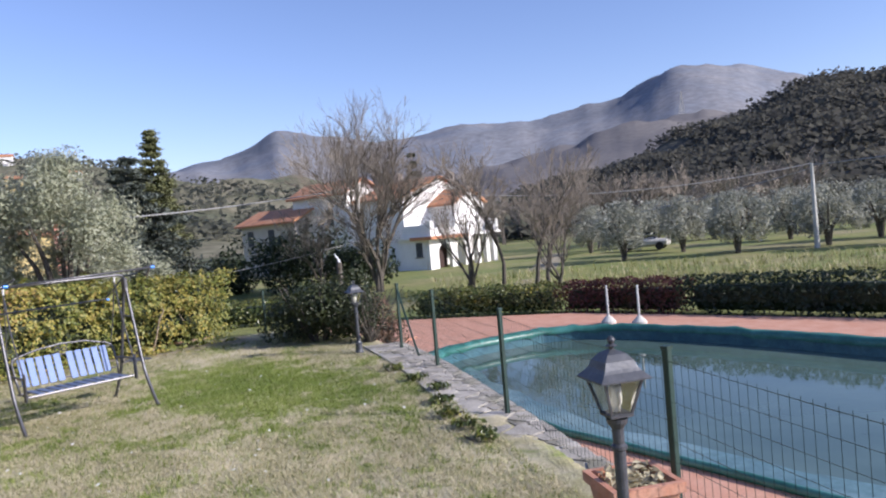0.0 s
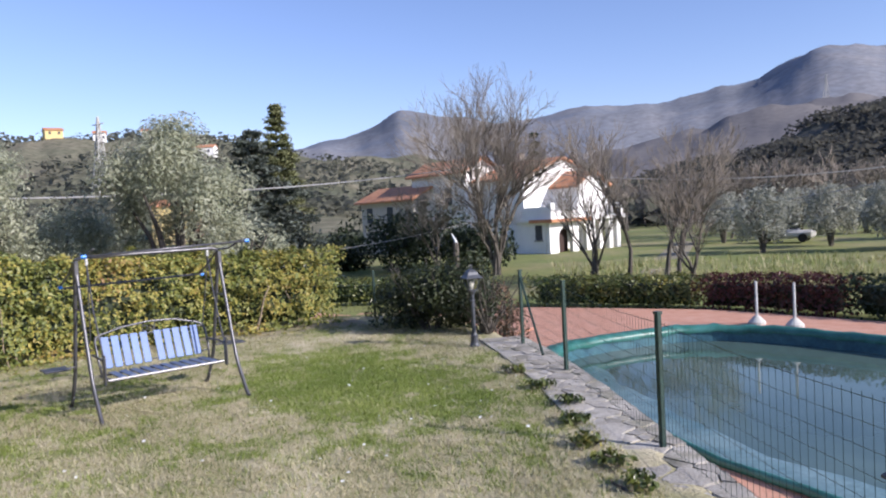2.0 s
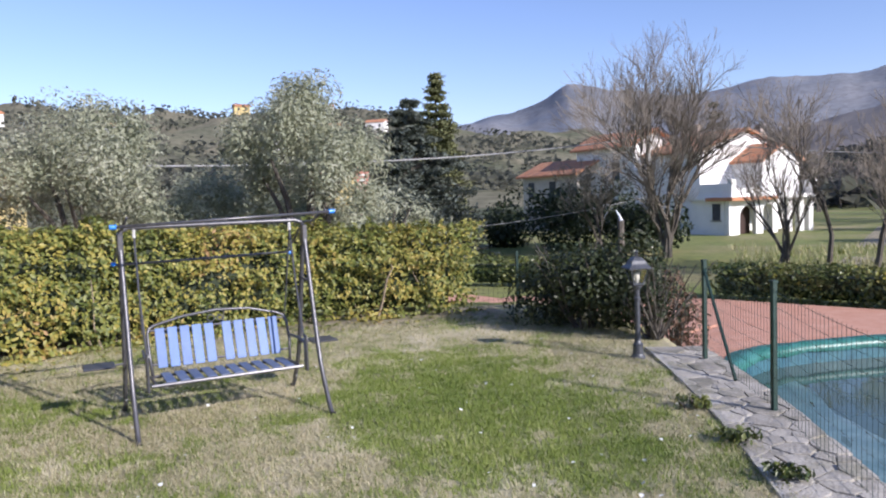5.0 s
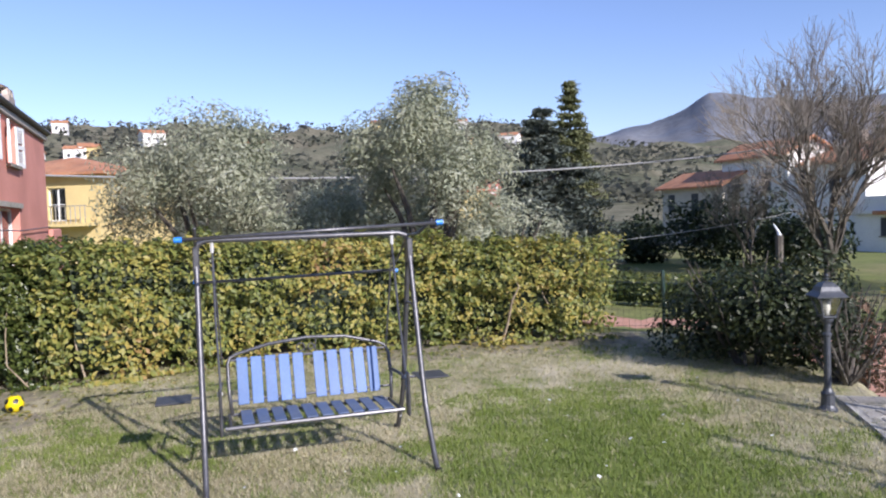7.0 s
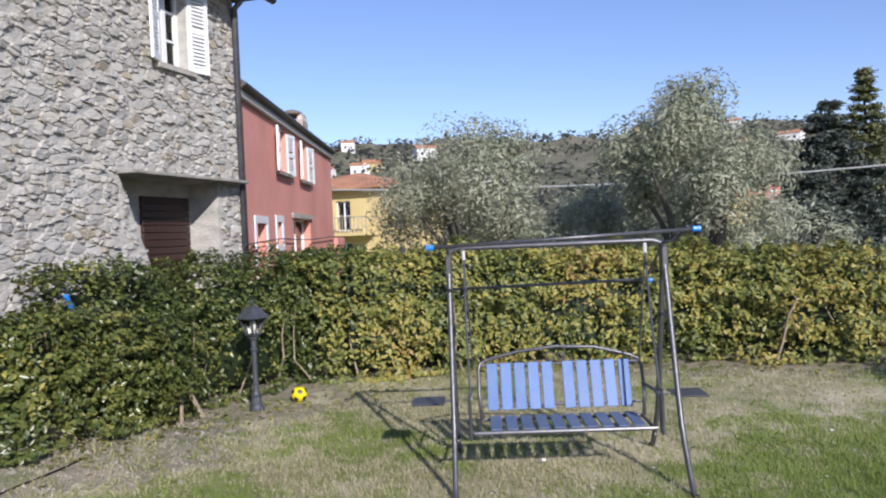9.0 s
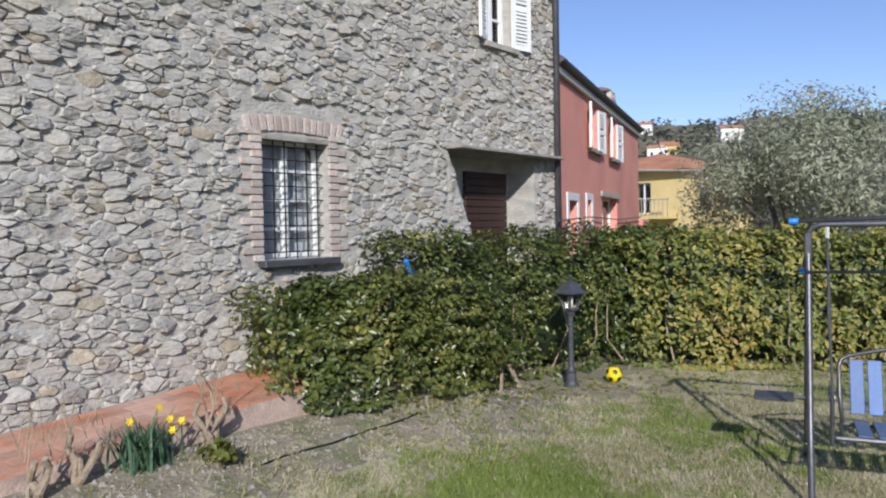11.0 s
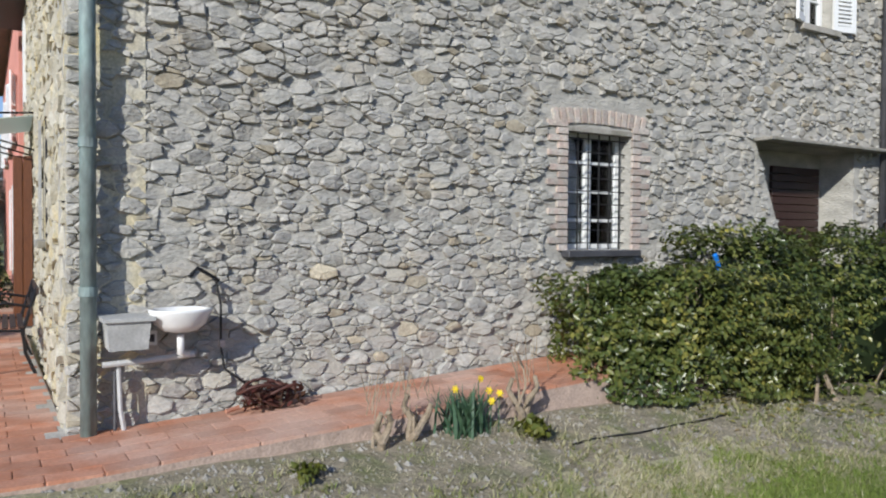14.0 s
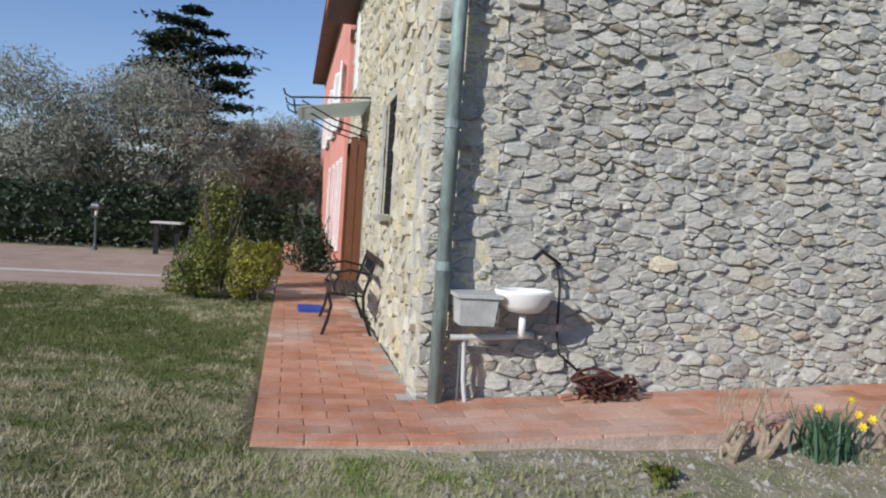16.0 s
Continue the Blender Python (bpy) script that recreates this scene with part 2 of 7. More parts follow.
M["daff_leaf"] = leaf_mat("daffodil_leaf", [(0.05, 0.11, 0.06), (0.10, 0.18, 0.10)], 0.5)
M["canopy_glass"] = leaf_mat("milky_canopy_panel", [(0.55, 0.61, 0.57), (0.66, 0.71, 0.67)], 0.35, 0.6)
# Far ridge: distance haze put into the colour as blue-grey.
M["hill_far"] = mat("far_hazy_woods", (0.19, 0.21, 0.245), 1.0, second=(0.245, 0.245, 0.255), scale=0.006, fine=0.06, contrast=0.28,
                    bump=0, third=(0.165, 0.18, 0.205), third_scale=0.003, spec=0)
M["hill_mid"] = mat("wooded_slope", (0.14, 0.145, 0.10), 1.0, second=(0.20, 0.185, 0.135), scale=0.03, fine=0.35, contrast=0.5,
                    bump=0, third=(0.09, 0.105, 0.07), third_scale=0.012, spec=0)
# Right-hand slope: dark woods, raised in tone with some haze in the colour.
M["hill_dark"] = mat("dark_wooded_slope", (0.095, 0.097, 0.08), 1.0, second=(0.12, 0.112, 0.095), scale=0.05, fine=0.5, contrast=0.25, bump=0, spec=0)
# Foothill: brown woods lightened towards grey, haze put into the colour.
M["hill_brown"] = mat("hazy_brown_slope", (0.16, 0.155, 0.158), 1.0, second=(0.19, 0.18, 0.175), scale=0.012, fine=0.2, contrast=0.2, bump=0, spec=0)
# Curtain-like pale tone that brightens the barred window's panes.
M["pale_pane_sheet"] = mat("pale_pane_sheet", (0.80, 0.82, 0.85), 0.9, second=(0.55, 0.58, 0.62), scale=9, contrast=0.3, bump=0, stretch=(3, 1, 0.4))
M["blue_bin"] = mat("blue_plastic", (0.02, 0.06, 0.35), 0.5, contrast=0.1)
M["wire"] = mat("overhead_cable", (0.30, 0.30, 0.30), 0.6, contrast=0.1)
M["concrete"] = mat("pale_concrete", (0.55, 0.54, 0.50), 0.9, contrast=0.2, scale=3, bump=0.1)
M["bulb"] = mat("white_bulb", (0.85, 0.85, 0.80), 0.3, contrast=0.02, bump=0)


def glass_mat(name, tint, rough=0.02, mix=0.75):
    """Pane: clear through, with gloss by Fresnel."""
    m = bpy.data.materials.new(name)
    m.use_nodes = True
    n, l = m.node_tree.nodes, m.node_tree.links
    n.remove(n["Principled BSDF"])
    t, g, x, f = (n.new("ShaderNodeBsdf" + k) for k in ("Transparent", "Glossy")), None, None, None
    t, g = t
    t.inputs[0].default_value = (*tint, 1)
    g.inputs["Roughness"].default_value = rough
    x, f = n.new("ShaderNodeMixShader"), n.new("ShaderNodeFresnel")
    f.inputs["IOR"].default_value = 1.5
    l.new(f.outputs[0], x.inputs[0]), l.new(t.outputs[0], x.inputs[1]), l.new(g.outputs[0], x.inputs[2])
    l.new(x.outputs[0], n["Material Output"].inputs["Surface"])
    return m


M["glass"] = glass_mat("window_glass", (0.88, 0.9, 0.92))
M["lamp_glass"] = glass_mat("lantern_glass", (0.88, 0.88, 0.84), 0.15)


def water_mat():
    m = bpy.data.materials.new("murky_pool_water")
    m.use_nodes = True
    n, l = m.node_tree.nodes, m.node_tree.links
    b = n["Principled BSDF"]
    b.inputs["Roughness"].default_value = 0.03
    b.inputs["IOR"].default_value = 1.33
    g = n.new("ShaderNodeNewGeometry")
    t = n.new("ShaderNodeTexNoise")
    t.inputs["Scale"].default_value, t.inputs["Detail"].default_value = 0.45, 6.0
    l.new(g.outputs["Position"], t.inputs["Vector"])
    r = n.new("ShaderNodeValToRGB")
    r.color_ramp.elements[0].position, r.color_ramp.elements[0].color = 0.35, (0.05, 0.09, 0.08, 1)
    r.color_ramp.elements[1].position, r.color_ramp.elements[1].color = 0.7, (0.095, 0.15, 0.13, 1)
    l.new(t.outputs["Fac"], r.inputs["Fac"])
    l.new(r.outputs[0], b.inputs["Base Color"])
    t2 = n.new("ShaderNodeTexNoise")
    t2.inputs["Scale"].default_value, t2.inputs["Detail"].default_value = 5.0, 2.0
    l.new(g.outputs["Position"], t2.inputs["Vector"])
    bp = n.new("ShaderNodeBump")
    bp.inputs["Strength"].default_value, bp.inputs["Distance"].default_value = 0.06, 0.02
    l.new(t2.outputs["Fac"], bp.inputs["Height"]), l.new(bp.outputs[0], b.inputs["Normal"])
    return m


M["water"] = water_mat()
M["leaf_laurel"] = leaf_mat("glossy_hedge_leaves", [(0.025, 0.042, 0.013), (0.055, 0.08, 0.02), (0.10, 0.125, 0.03), (0.17, 0.18, 0.048), (0.42, 0.36, 0.07)], 0.32, 0.2)
M["leaf_rust"] = leaf_mat("rust_brown_leaves", [(0.09, 0.055, 0.035), (0.17, 0.10, 0.06), (0.24, 0.15, 0.09)], 0.6)
M["leaf_yellow"] = leaf_mat("yellowing_hedge_leaves", [(0.065, 0.09, 0.024), (0.13, 0.165, 0.038), (0.24, 0.25, 0.06), (0.41, 0.345, 0.08), (0.34, 0.19, 0.085)], 0.5, 0.3)
M["leaf_bush"] = leaf_mat("dark_bush_leaves", [(0.02, 0.03, 0.012), (0.038, 0.052, 0.018), (0.08, 0.09, 0.032)], 0.45)
M["leaf_golden"] = leaf_mat("golden_shrub_leaves", [(0.12, 0.13, 0.015), (0.24, 0.23, 0.025), (0.36, 0.33, 0.04)], 0.5)
M["leaf_olive"] = leaf_mat("grey_green_olive_leaves", [(0.19, 0.215, 0.13), (0.33, 0.355, 0.24), (0.45, 0.465, 0.34), (0.56, 0.57, 0.45)], 0.5, 0.42)
M["leaf_olive_dim"] = leaf_mat("silver_olive_leaves", [(0.22, 0.23, 0.185), (0.35, 0.36, 0.30), (0.48, 0.485, 0.41)], 0.6, 0.42)
M["leaf_cedar"] = leaf_mat("blue_grey_needles", [(0.06, 0.075, 0.06), (0.10, 0.12, 0.10), (0.155, 0.18, 0.14)], 0.7, 0.15)
M["leaf_fir"] = leaf_mat("yellow_green_needles", [(0.09, 0.105, 0.05), (0.15, 0.165, 0.07), (0.23, 0.23, 0.10)], 0.7, 0.1)
M["leaf_wood"] = leaf_mat("dim_winter_woods", [(0.085, 0.09, 0.075), (0.10, 0.10, 0.085), (0.115, 0.11, 0.095)], 1.0, 0.6)

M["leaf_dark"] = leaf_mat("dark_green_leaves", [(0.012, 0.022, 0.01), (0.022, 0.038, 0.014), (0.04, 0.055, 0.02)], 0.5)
M["leaf_red"] = leaf_mat("dark_red_hedge_leaves", [(0.05, 0.02, 0.015), (0.10, 0.03, 0.025), (0.07, 0.05, 0.02)], 0.5)
M["leaf_box"] = leaf_mat("yellow_green_shrub_leaves", [(0.05, 0.075, 0.012), (0.11, 0.13, 0.02), (0.20, 0.19, 0.03)], 0.5)
M["leaf_far"] = leaf_mat("far_wood_leaves", [(0.115, 0.12, 0.09), (0.14, 0.145, 0.11), (0.175, 0.17, 0.135)], 1.0, 0.55)
M["grass"] = leaf_mat("grass_blades", [(0.13, 0.18, 0.04), (0.23, 0.26, 0.08), (0.42, 0.385, 0.21), (0.55, 0.50, 0.33)], 0.8, 0.25)
M["grass_green"] = leaf_mat("fresh_grass_blades", [(0.11, 0.17, 0.03), (0.20, 0.265, 0.05), (0.31, 0.35, 0.10)], 0.8, 0.25)
M["grass_dark"] = leaf_mat("dark_grass_blades", [(0.05, 0.07, 0.018), (0.10, 0.125, 0.03), (0.20, 0.195, 0.08)], 0.8, 0.25)
M["grass_dry"] = leaf_mat("dry_grass_blades", [(0.34, 0.305, 0.18), (0.53, 0.475, 0.31), (0.68, 0.62, 0.44)], 0.8, 0.25)


# ---- mesh helpers ----
def link(name, verts, faces, material, parent=None, label="", smooth=False, slots=None):
    me = bpy.data.meshes.new(name)
    me.from_pydata([tuple(v) for v in verts], [], faces)
    for k in ([material] if not isinstance(material, (list, tuple)) else material):
        me.materials.append(k)
    if slots is not None:
        me.polygons.foreach_set("material_index", slots)
    if smooth:
        me.polygons.foreach_set("use_smooth", [True] * len(me.polygons))
    me.update()
    ob = new(name, me)
    if parent is not None:
        ob.parent = parent
    if label:
        ob["label"] = label
    return ob


def part(name, bm, material, parent=None, label="", smooth=False):
    me = bpy.data.meshes.new(name)
    bm.normal_update()
    bm.to_mesh(me)
    bm.free()
    me.materials.append(material)
    if smooth:
        me.polygons.foreach_set("use_smooth", [True] * len(me.polygons))
    ob = new(name, me)
    if parent is not None:
        ob.parent = parent
    if label:
        ob["label"] = label
    return ob


def thing(name, m, label, category, group="", kind=""):
    ob = new(name)
    ob.empty_display_size = 0.1
    ob.matrix_world = m
    return tagged(ob, label, category, group, kind)


def box(bm, x0, y0, z0, x1, y1, z1, bevel=0.0, m=None):
    r = bmesh.ops.create_cube(bm, size=1.0)
    vs = r["verts"]
    for v in vs:
        v.co = Vector(((x0 + x1) / 2 + v.co.x * (x1 - x0), (y0 + y1) / 2 + v.co.y * (y1 - y0), (z0 + z1) / 2 + v.co.z * (z1 - z0)))
    if bevel:
        es = {e for v in vs for e in v.link_edges}
        out = bmesh.ops.bevel(bm, geom=list(es), offset=bevel, segments=1, affect="EDGES", profile=0.7)
        vs = list({v for f in out["faces"] for v in f.verts} | {v for v in vs if v.is_valid})
    if m is not None:
        bmesh.ops.transform(bm, matrix=m, verts=vs)
    return vs


def newbox(*a, **k):
    bm = bmesh.new()
    box(bm, *a, **k)
    return bm


def tube(bm, pts, r, seg=8, closed=False, r_end=None):
    """A round tube along points."""
    pts = [Vector(p) for p in pts]
    rings, n = [], len(pts)
    side = None
    for i, p in enumerate(pts):
        a = pts[i - 1] if (i or closed) else p
        b = pts[(i + 1) % n] if (i < n - 1 or closed) else p
        d = (b - a).normalized()
        if side is None:
            side = d.cross(Vector((0, 0, 1)) if abs(d.z) < 0.9 else Vector((1, 0, 0))).normalized()
        side = (side - d * side.dot(d)).normalized()
        up = d.cross(side)
        rr = r if r_end is None else r + (r_end - r) * i / max(1, n - 1)
        rings.append([bm.verts.new(p + (side * math.cos(2 * math.pi * k / seg) + up * math.sin(2 * math.pi * k / seg)) * rr) for k in range(seg)])
    for i in range(n - (0 if closed else 1)):
        A, B = rings[i], rings[(i + 1) % n]
        for k in range(seg):
            bm.faces.new((A[k], A[(k + 1) % seg], B[(k + 1) % seg], B[k]))
    if not closed:
        bm.faces.new(rings[0][::-1]), bm.faces.new(rings[-1])


def newtube(*a, **k):
    bm = bmesh.new()
    tube(bm, *a, **k)
    return bm


def newprism(outline, y0, y1):
    """A plate of the (x, z) outline between y0 and y1."""
    bm = bmesh.new()
    a, b = [[bm.verts.new((x, y, z)) for x, z in outline] for y in (y0, y1)]
    bm.faces.new(a), bm.faces.new(b[::-1])
    for i in range(len(a)):
        j = (i + 1) % len(a)
        bm.faces.new((a[j], a[i], b[i], b[j]))
    bmesh.ops.recalc_face_normals(bm, faces=bm.faces)
    return bm


def lathe(bm, profile, seg=16, m=None):
    """Turns (radius, height) pairs round z."""
    rings = []
    for r, z in profile:
        ring = [bm.verts.new((r * math.cos(2 * math.pi * k / seg), r * math.sin(2 * math.pi * k / seg), z)) for k in range(seg)]
        rings.append(ring)
    for A, B in zip(rings, rings[1:]):
        for k in range(seg):
            bm.faces.new((A[k], A[(k + 1) % seg], B[(k + 1) % seg], B[k]))
    bm.faces.new(rings[0][::-1]), bm.faces.new(rings[-1])
    if m is not None:
        bmesh.ops.transform(bm, matrix=m, verts=[v for r in rings for v in r])


def newlathe(*a, **k):
    bm = bmesh.new()
    lathe(bm, *a, **k)
    return bm


def smoothstep(a, b, x):
    t = min(1, max(0, (x - a) / (b - a)))
    return t * t * (3 - 2 * t)


def leaves(name, centres, normals, size, material, parent, seed=1, aspect=0.55, fold=0.25, smooth=False):
    """Many small folded leaves (two triangles pairs each) at the given places, as one mesh."""
    rng = np.random.default_rng(seed)
    c = np.asarray(centres, float)
    n = len(c)
    nor = np.asarray(normals, float) + rng.normal(0, 0.55, (n, 3))
    nor /= np.linalg.norm(nor, axis=1)[:, None] + 1e-9
    a = rng.normal(0, 1, (n, 3))
    a -= nor * (a * nor).sum(1)[:, None]
    a /= np.linalg.norm(a, axis=1)[:, None] + 1e-9
    b = np.cross(nor, a)
    s = (size * rng.uniform(0.6, 1.3, n))[:, None]
    v = np.empty((n, 4, 3))
    v[:, 0] = c - a * s * 0.5
    v[:, 1] = c + b * s * aspect * 0.5 + nor * s * fold * 0.5
    v[:, 2] = c + a * s * 0.5
    v[:, 3] = c - b * s * aspect * 0.5 + nor * s * fold * 0.5
    idx = np.arange(n)[:, None] * 4
    f = np.concatenate([idx + [0, 1, 2], idx + [0, 2, 3]])
    me = bpy.data.meshes.new(name)
    me.vertices.add(4 * n)
    me.vertices.foreach_set("co", v.reshape(-1))
    me.loops.add(len(f) * 3)
    me.polygons.add(len(f))
    me.polygons.foreach_set("loop_start", np.arange(len(f)) * 3)
    me.loops.foreach_set("vertex_index", f.reshape(-1))
    me.materials.append(material)
    me.update(calc_edges=True)
    ob = new(name, me)
    if parent is not None:
        ob.parent = parent
    return ob


# ---- the lie of the land ----
LEDGE = [(-14.0, -2.6), (-6.0, -5.75), (-2.25, -7.25), (0.88, -8.52), (3.77, -9.62), (5.71, -10.21), (7.6, -10.7), (9.6, -10.75), (11.2, -10.2)]
DECK_Z = -1.0


def ledge_y(x):
    for (xa, ya), (xb, yb) in zip(LEDGE, LEDGE[1:]):
        if x <= xb:
            return ya + (yb - ya) * (x - xa) / (xb - xa)
    return LEDGE[-1][1]


def lawn_z(x, y):
    z = 0.33 - 0.045 * x + 0.03 * (y + 1)
    z -= 0.03
    if z < 0.12:
        z = 0.12 - 0.09 * (1 - math.exp((z - 0.12) / 0.09))
    lift = 0.05 * min(max(x, 0), 4.5) * smoothstep(-3.2, -0.9, y) * (1 - smoothstep(4.8, 6.8, x))
    z += lift
    if y > 0:
        z = z + (0.315 - z) * smoothstep(-3, 2, y)
    return min(z, 0.62)


def ground_z(x, y):
    r = math.hypot(x, y)
    z = lawn_z(max(-14, min(x, 12)), max(-12, min(y, 14)))
    out = max(smoothstep(10.9, 17, x), smoothstep(-0.05, 0.25, ledge_y(x) - y) if x < 11.2 else smoothstep(-10.2, -10.9, y))
    out = max(out, smoothstep(-9.0, -12.0, y) if x > 11.2 else 0)
    low = DECK_Z - 0.05
    if r > 24:
        low = DECK_Z - 0.05 - 0.35 * smoothstep(24, 34, r)
    if y > 2:
        low = -0.2
    z = z + (low - z) * out
    if r > 15:
        z += 0.12 * noise.noise(Vector((x * 0.12, y * 0.12, 3.0))) * smoothstep(22, 30, r)
    else:
        z += 0.018 * noise.noise(Vector((x * 1.7, y * 1.7, 0.0))) * (1 - out)
    if -1.1 < x < 6.1 and -1.03 < y < 0.4 or -1.1 < x < 0.3 and 0 <= y < 14.7:
        z = min(z, 0.285 + (0.05 * min(max(x, 0), 4.5) if y < 0.4 else 0))
    if -16.2 < x < -1.0 and 6.0 < y < 13.4:
        z = min(z, 0.24)
    return z


def green_zone(x, y):
    """How fresh and green the turf is, 0 to 1."""
    g = 0.9 * math.exp(-((((x - 4.9) / 2.5) ** 2 + ((y + 7.35) / 1.35) ** 2) ** 1.7))
    g += 0.9 * math.exp(-(((x - 3.4) / 1.0) ** 2 + ((y + 3.0) / 0.6) ** 2))
    g += 0.35 * math.exp(-(((x - 5.6) / 1.6) ** 2 + ((y + 3.6) / 1.2) ** 2))
    g += 1.0 * math.exp(-(((x + 3.6) / 2.6) ** 2 + ((y - 3.0) / 2.3) ** 2))
    g += 0.25 * math.exp(-(((x + 2.2) / 1.3) ** 2 + ((y - 0.2) / 2.0) ** 2))
    g += 0.6 * noise.noise(Vector((x * 0.9, y * 0.9, 7))) + 0.7 * noise.noise(Vector((x * 3.1, y * 3.1, 1))) + 0.6 * noise.noise(Vector((x * 8.5, y * 8.5, 4)))
    return min(1, max(0.0, g + 0.12))


def axis(lo, hi, step, far):
    a = list(np.arange(lo, hi + 1e-6, step))
    s, x = step, hi
    while x < far:
        s *= 1.25
        x += s
        a.append(x)
    s, x = step, lo
    while x > -far:
        s *= 1.25
        x -= s
        a.insert(0, x)
    return a


def in_pool(x, y, grow=0.0):
    return (y < -10.75 + grow - max(0, x - 3) * 0.3 and y > -19.0 - grow + max(0, x - 5) * 0.13 and x < 9.6 + grow and x > -11 - grow)


def build_ground():
    xs, ys = axis(-11, 12, 0.075, 3200), axis(-12, 4, 0.075, 3200)
    v = [(x, y, ground_z(x, y)) for y in ys for x in xs]
    nx = len(xs)
    f, slots = [], []
    for j in range(len(ys) - 1):
        for i in range(nx - 1):
            cx, cy = (xs[i] + xs[i + 1]) / 2, (ys[j] + ys[j + 1]) / 2
            f.append((j * nx + i, j * nx + i + 1, (j + 1) * nx + i + 1, (j + 1) * nx + i))
            garden = cy > ledge_y(cx) and cx < 10.9 and cx > -16 and cy < 16
            edge = -2.25 - 0.3 * math.sin(cx * 1.3) + 0.75 * noise.noise(Vector((cx * 1.9, cy * 1.9, 2))) + 0.6 * noise.noise(Vector((cx * 7, cy * 7, 2))) + 0.6 * noise.noise(Vector((cx * 17, cy * 17, 4)))
            bed = garden and 0.2 < cx < 9.5 and edge < cy < 0
            under = garden and cx + 0.9 * noise.noise(Vector((cx * 3, cy * 3, 5))) > 9.4 and cy > -9.3
            slots.append(1 if bed or under else 0 if garden else 2)
    for i, (x, y, z) in enumerate(v):
        if in_pool(x, y, 0.6):
            v[i] = (x, y, -2.8)
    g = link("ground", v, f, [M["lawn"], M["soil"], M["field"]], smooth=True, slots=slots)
    at = g.data.attributes.new("turf", "FLOAT", "POINT")
    at.data.foreach_set("value", [green_zone(x, y) if abs(x) < 16 and abs(y) < 18 else 0.5 for x, y, _ in v])
    # Darker lawn zones: west of the house and round the swing.
    at = g.data.attributes.new("dark_turf", "FLOAT", "POINT")
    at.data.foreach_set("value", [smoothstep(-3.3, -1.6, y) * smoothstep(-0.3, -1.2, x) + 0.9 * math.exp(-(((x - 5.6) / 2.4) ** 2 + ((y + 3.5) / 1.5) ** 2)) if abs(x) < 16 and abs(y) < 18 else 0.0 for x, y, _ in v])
    tagged(g, "winter lawn and open grassy land", "ground", kind="structure")


build_ground()


# ---- rubble masonry ----
def rubble_cells(w, h, holes, seed, big=0.12, small=0.034, squash=1.9):
    """Irregular stone outlines that fill a wall of w by h, round holes (x0, z0, x1, z1)."""
    rng = random.Random(seed)
    cell, sites, grid = 0.12, [], {}

    def near(x, y, reach):
        gx, gy = int(x / cell), int(y / cell)
        k = int(reach / cell) + 1
        for i in range(gx - k, gx + k + 1):
            for j in range(gy - k, gy + k + 1):
                yield from grid.get((i, j), ())

    hs = h * squash
    for tries, lo, hi in ((int(w * hs * 16), big * 0.8, big), (int(w * hs * 60), small * 1.3, big * 0.75), (int(w * hs * 160), small, small * 1.2)):
        for _ in range(tries):
            x, y = rng.uniform(0, w), rng.uniform(0, hs)
            r = rng.uniform(lo, hi)
            if all((x - a) ** 2 + (y - b) ** 2 > (0.86 * (r + q)) ** 2 for a, b, q in (sites[k] for k in near(x, y, 0.26))):
                grid.setdefault((int(x / cell), int(y / cell)), []).append(len(sites))
                sites.append((x, y, r))
    out = []
    for k, (x, y, r) in enumerate(sites):
        poly = [(max(0, x - .4), max(0, y - .4)), (min(w, x + .4), max(0, y - .4)), (min(w, x + .4), min(hs, y + .4)), (max(0, x - .4), min(hs, y + .4))]
        for q in near(x, y, 0.36):
            if q == k:
                continue
            a, b, s = sites[q]
            dx, dy = a - x, b - y
            d2 = dx * dx + dy * dy
            if d2 > 0.2:
                continue
            lim = (d2 + r * r - s * s) / 2
            new_poly = []
            for p1, p2 in zip(poly, poly[1:] + poly[:1]):
                e1, e2 = (p1[0] - x) * dx + (p1[1] - y) * dy - lim, (p2[0] - x) * dx + (p2[1] - y) * dy - lim
                if e1 <= 0:
                    new_poly.append(p1)
                if e1 * e2 < 0:
                    t = e1 / (e1 - e2)
                    new_poly.append((p1[0] + t * (p2[0] - p1[0]), p1[1] + t * (p2[1] - p1[1])))
            poly = new_poly
            if len(poly) < 3:
                break
        if len(poly) < 3:
            continue
        poly = [(a, b / squash) for a, b in poly]
        cx, cy = sum(p[0] for p in poly) / len(poly), sum(p[1] for p in poly) / len(poly)
        if any(x0 - 0.03 < p[0] < x1 + 0.03 and z0 - 0.03 < p[1] < z1 + 0.03 for x0, z0, x1, z1 in holes for p in poly + [(cx, cy)]):
            continue
        out.append((poly, (cx, cy)))
    return out


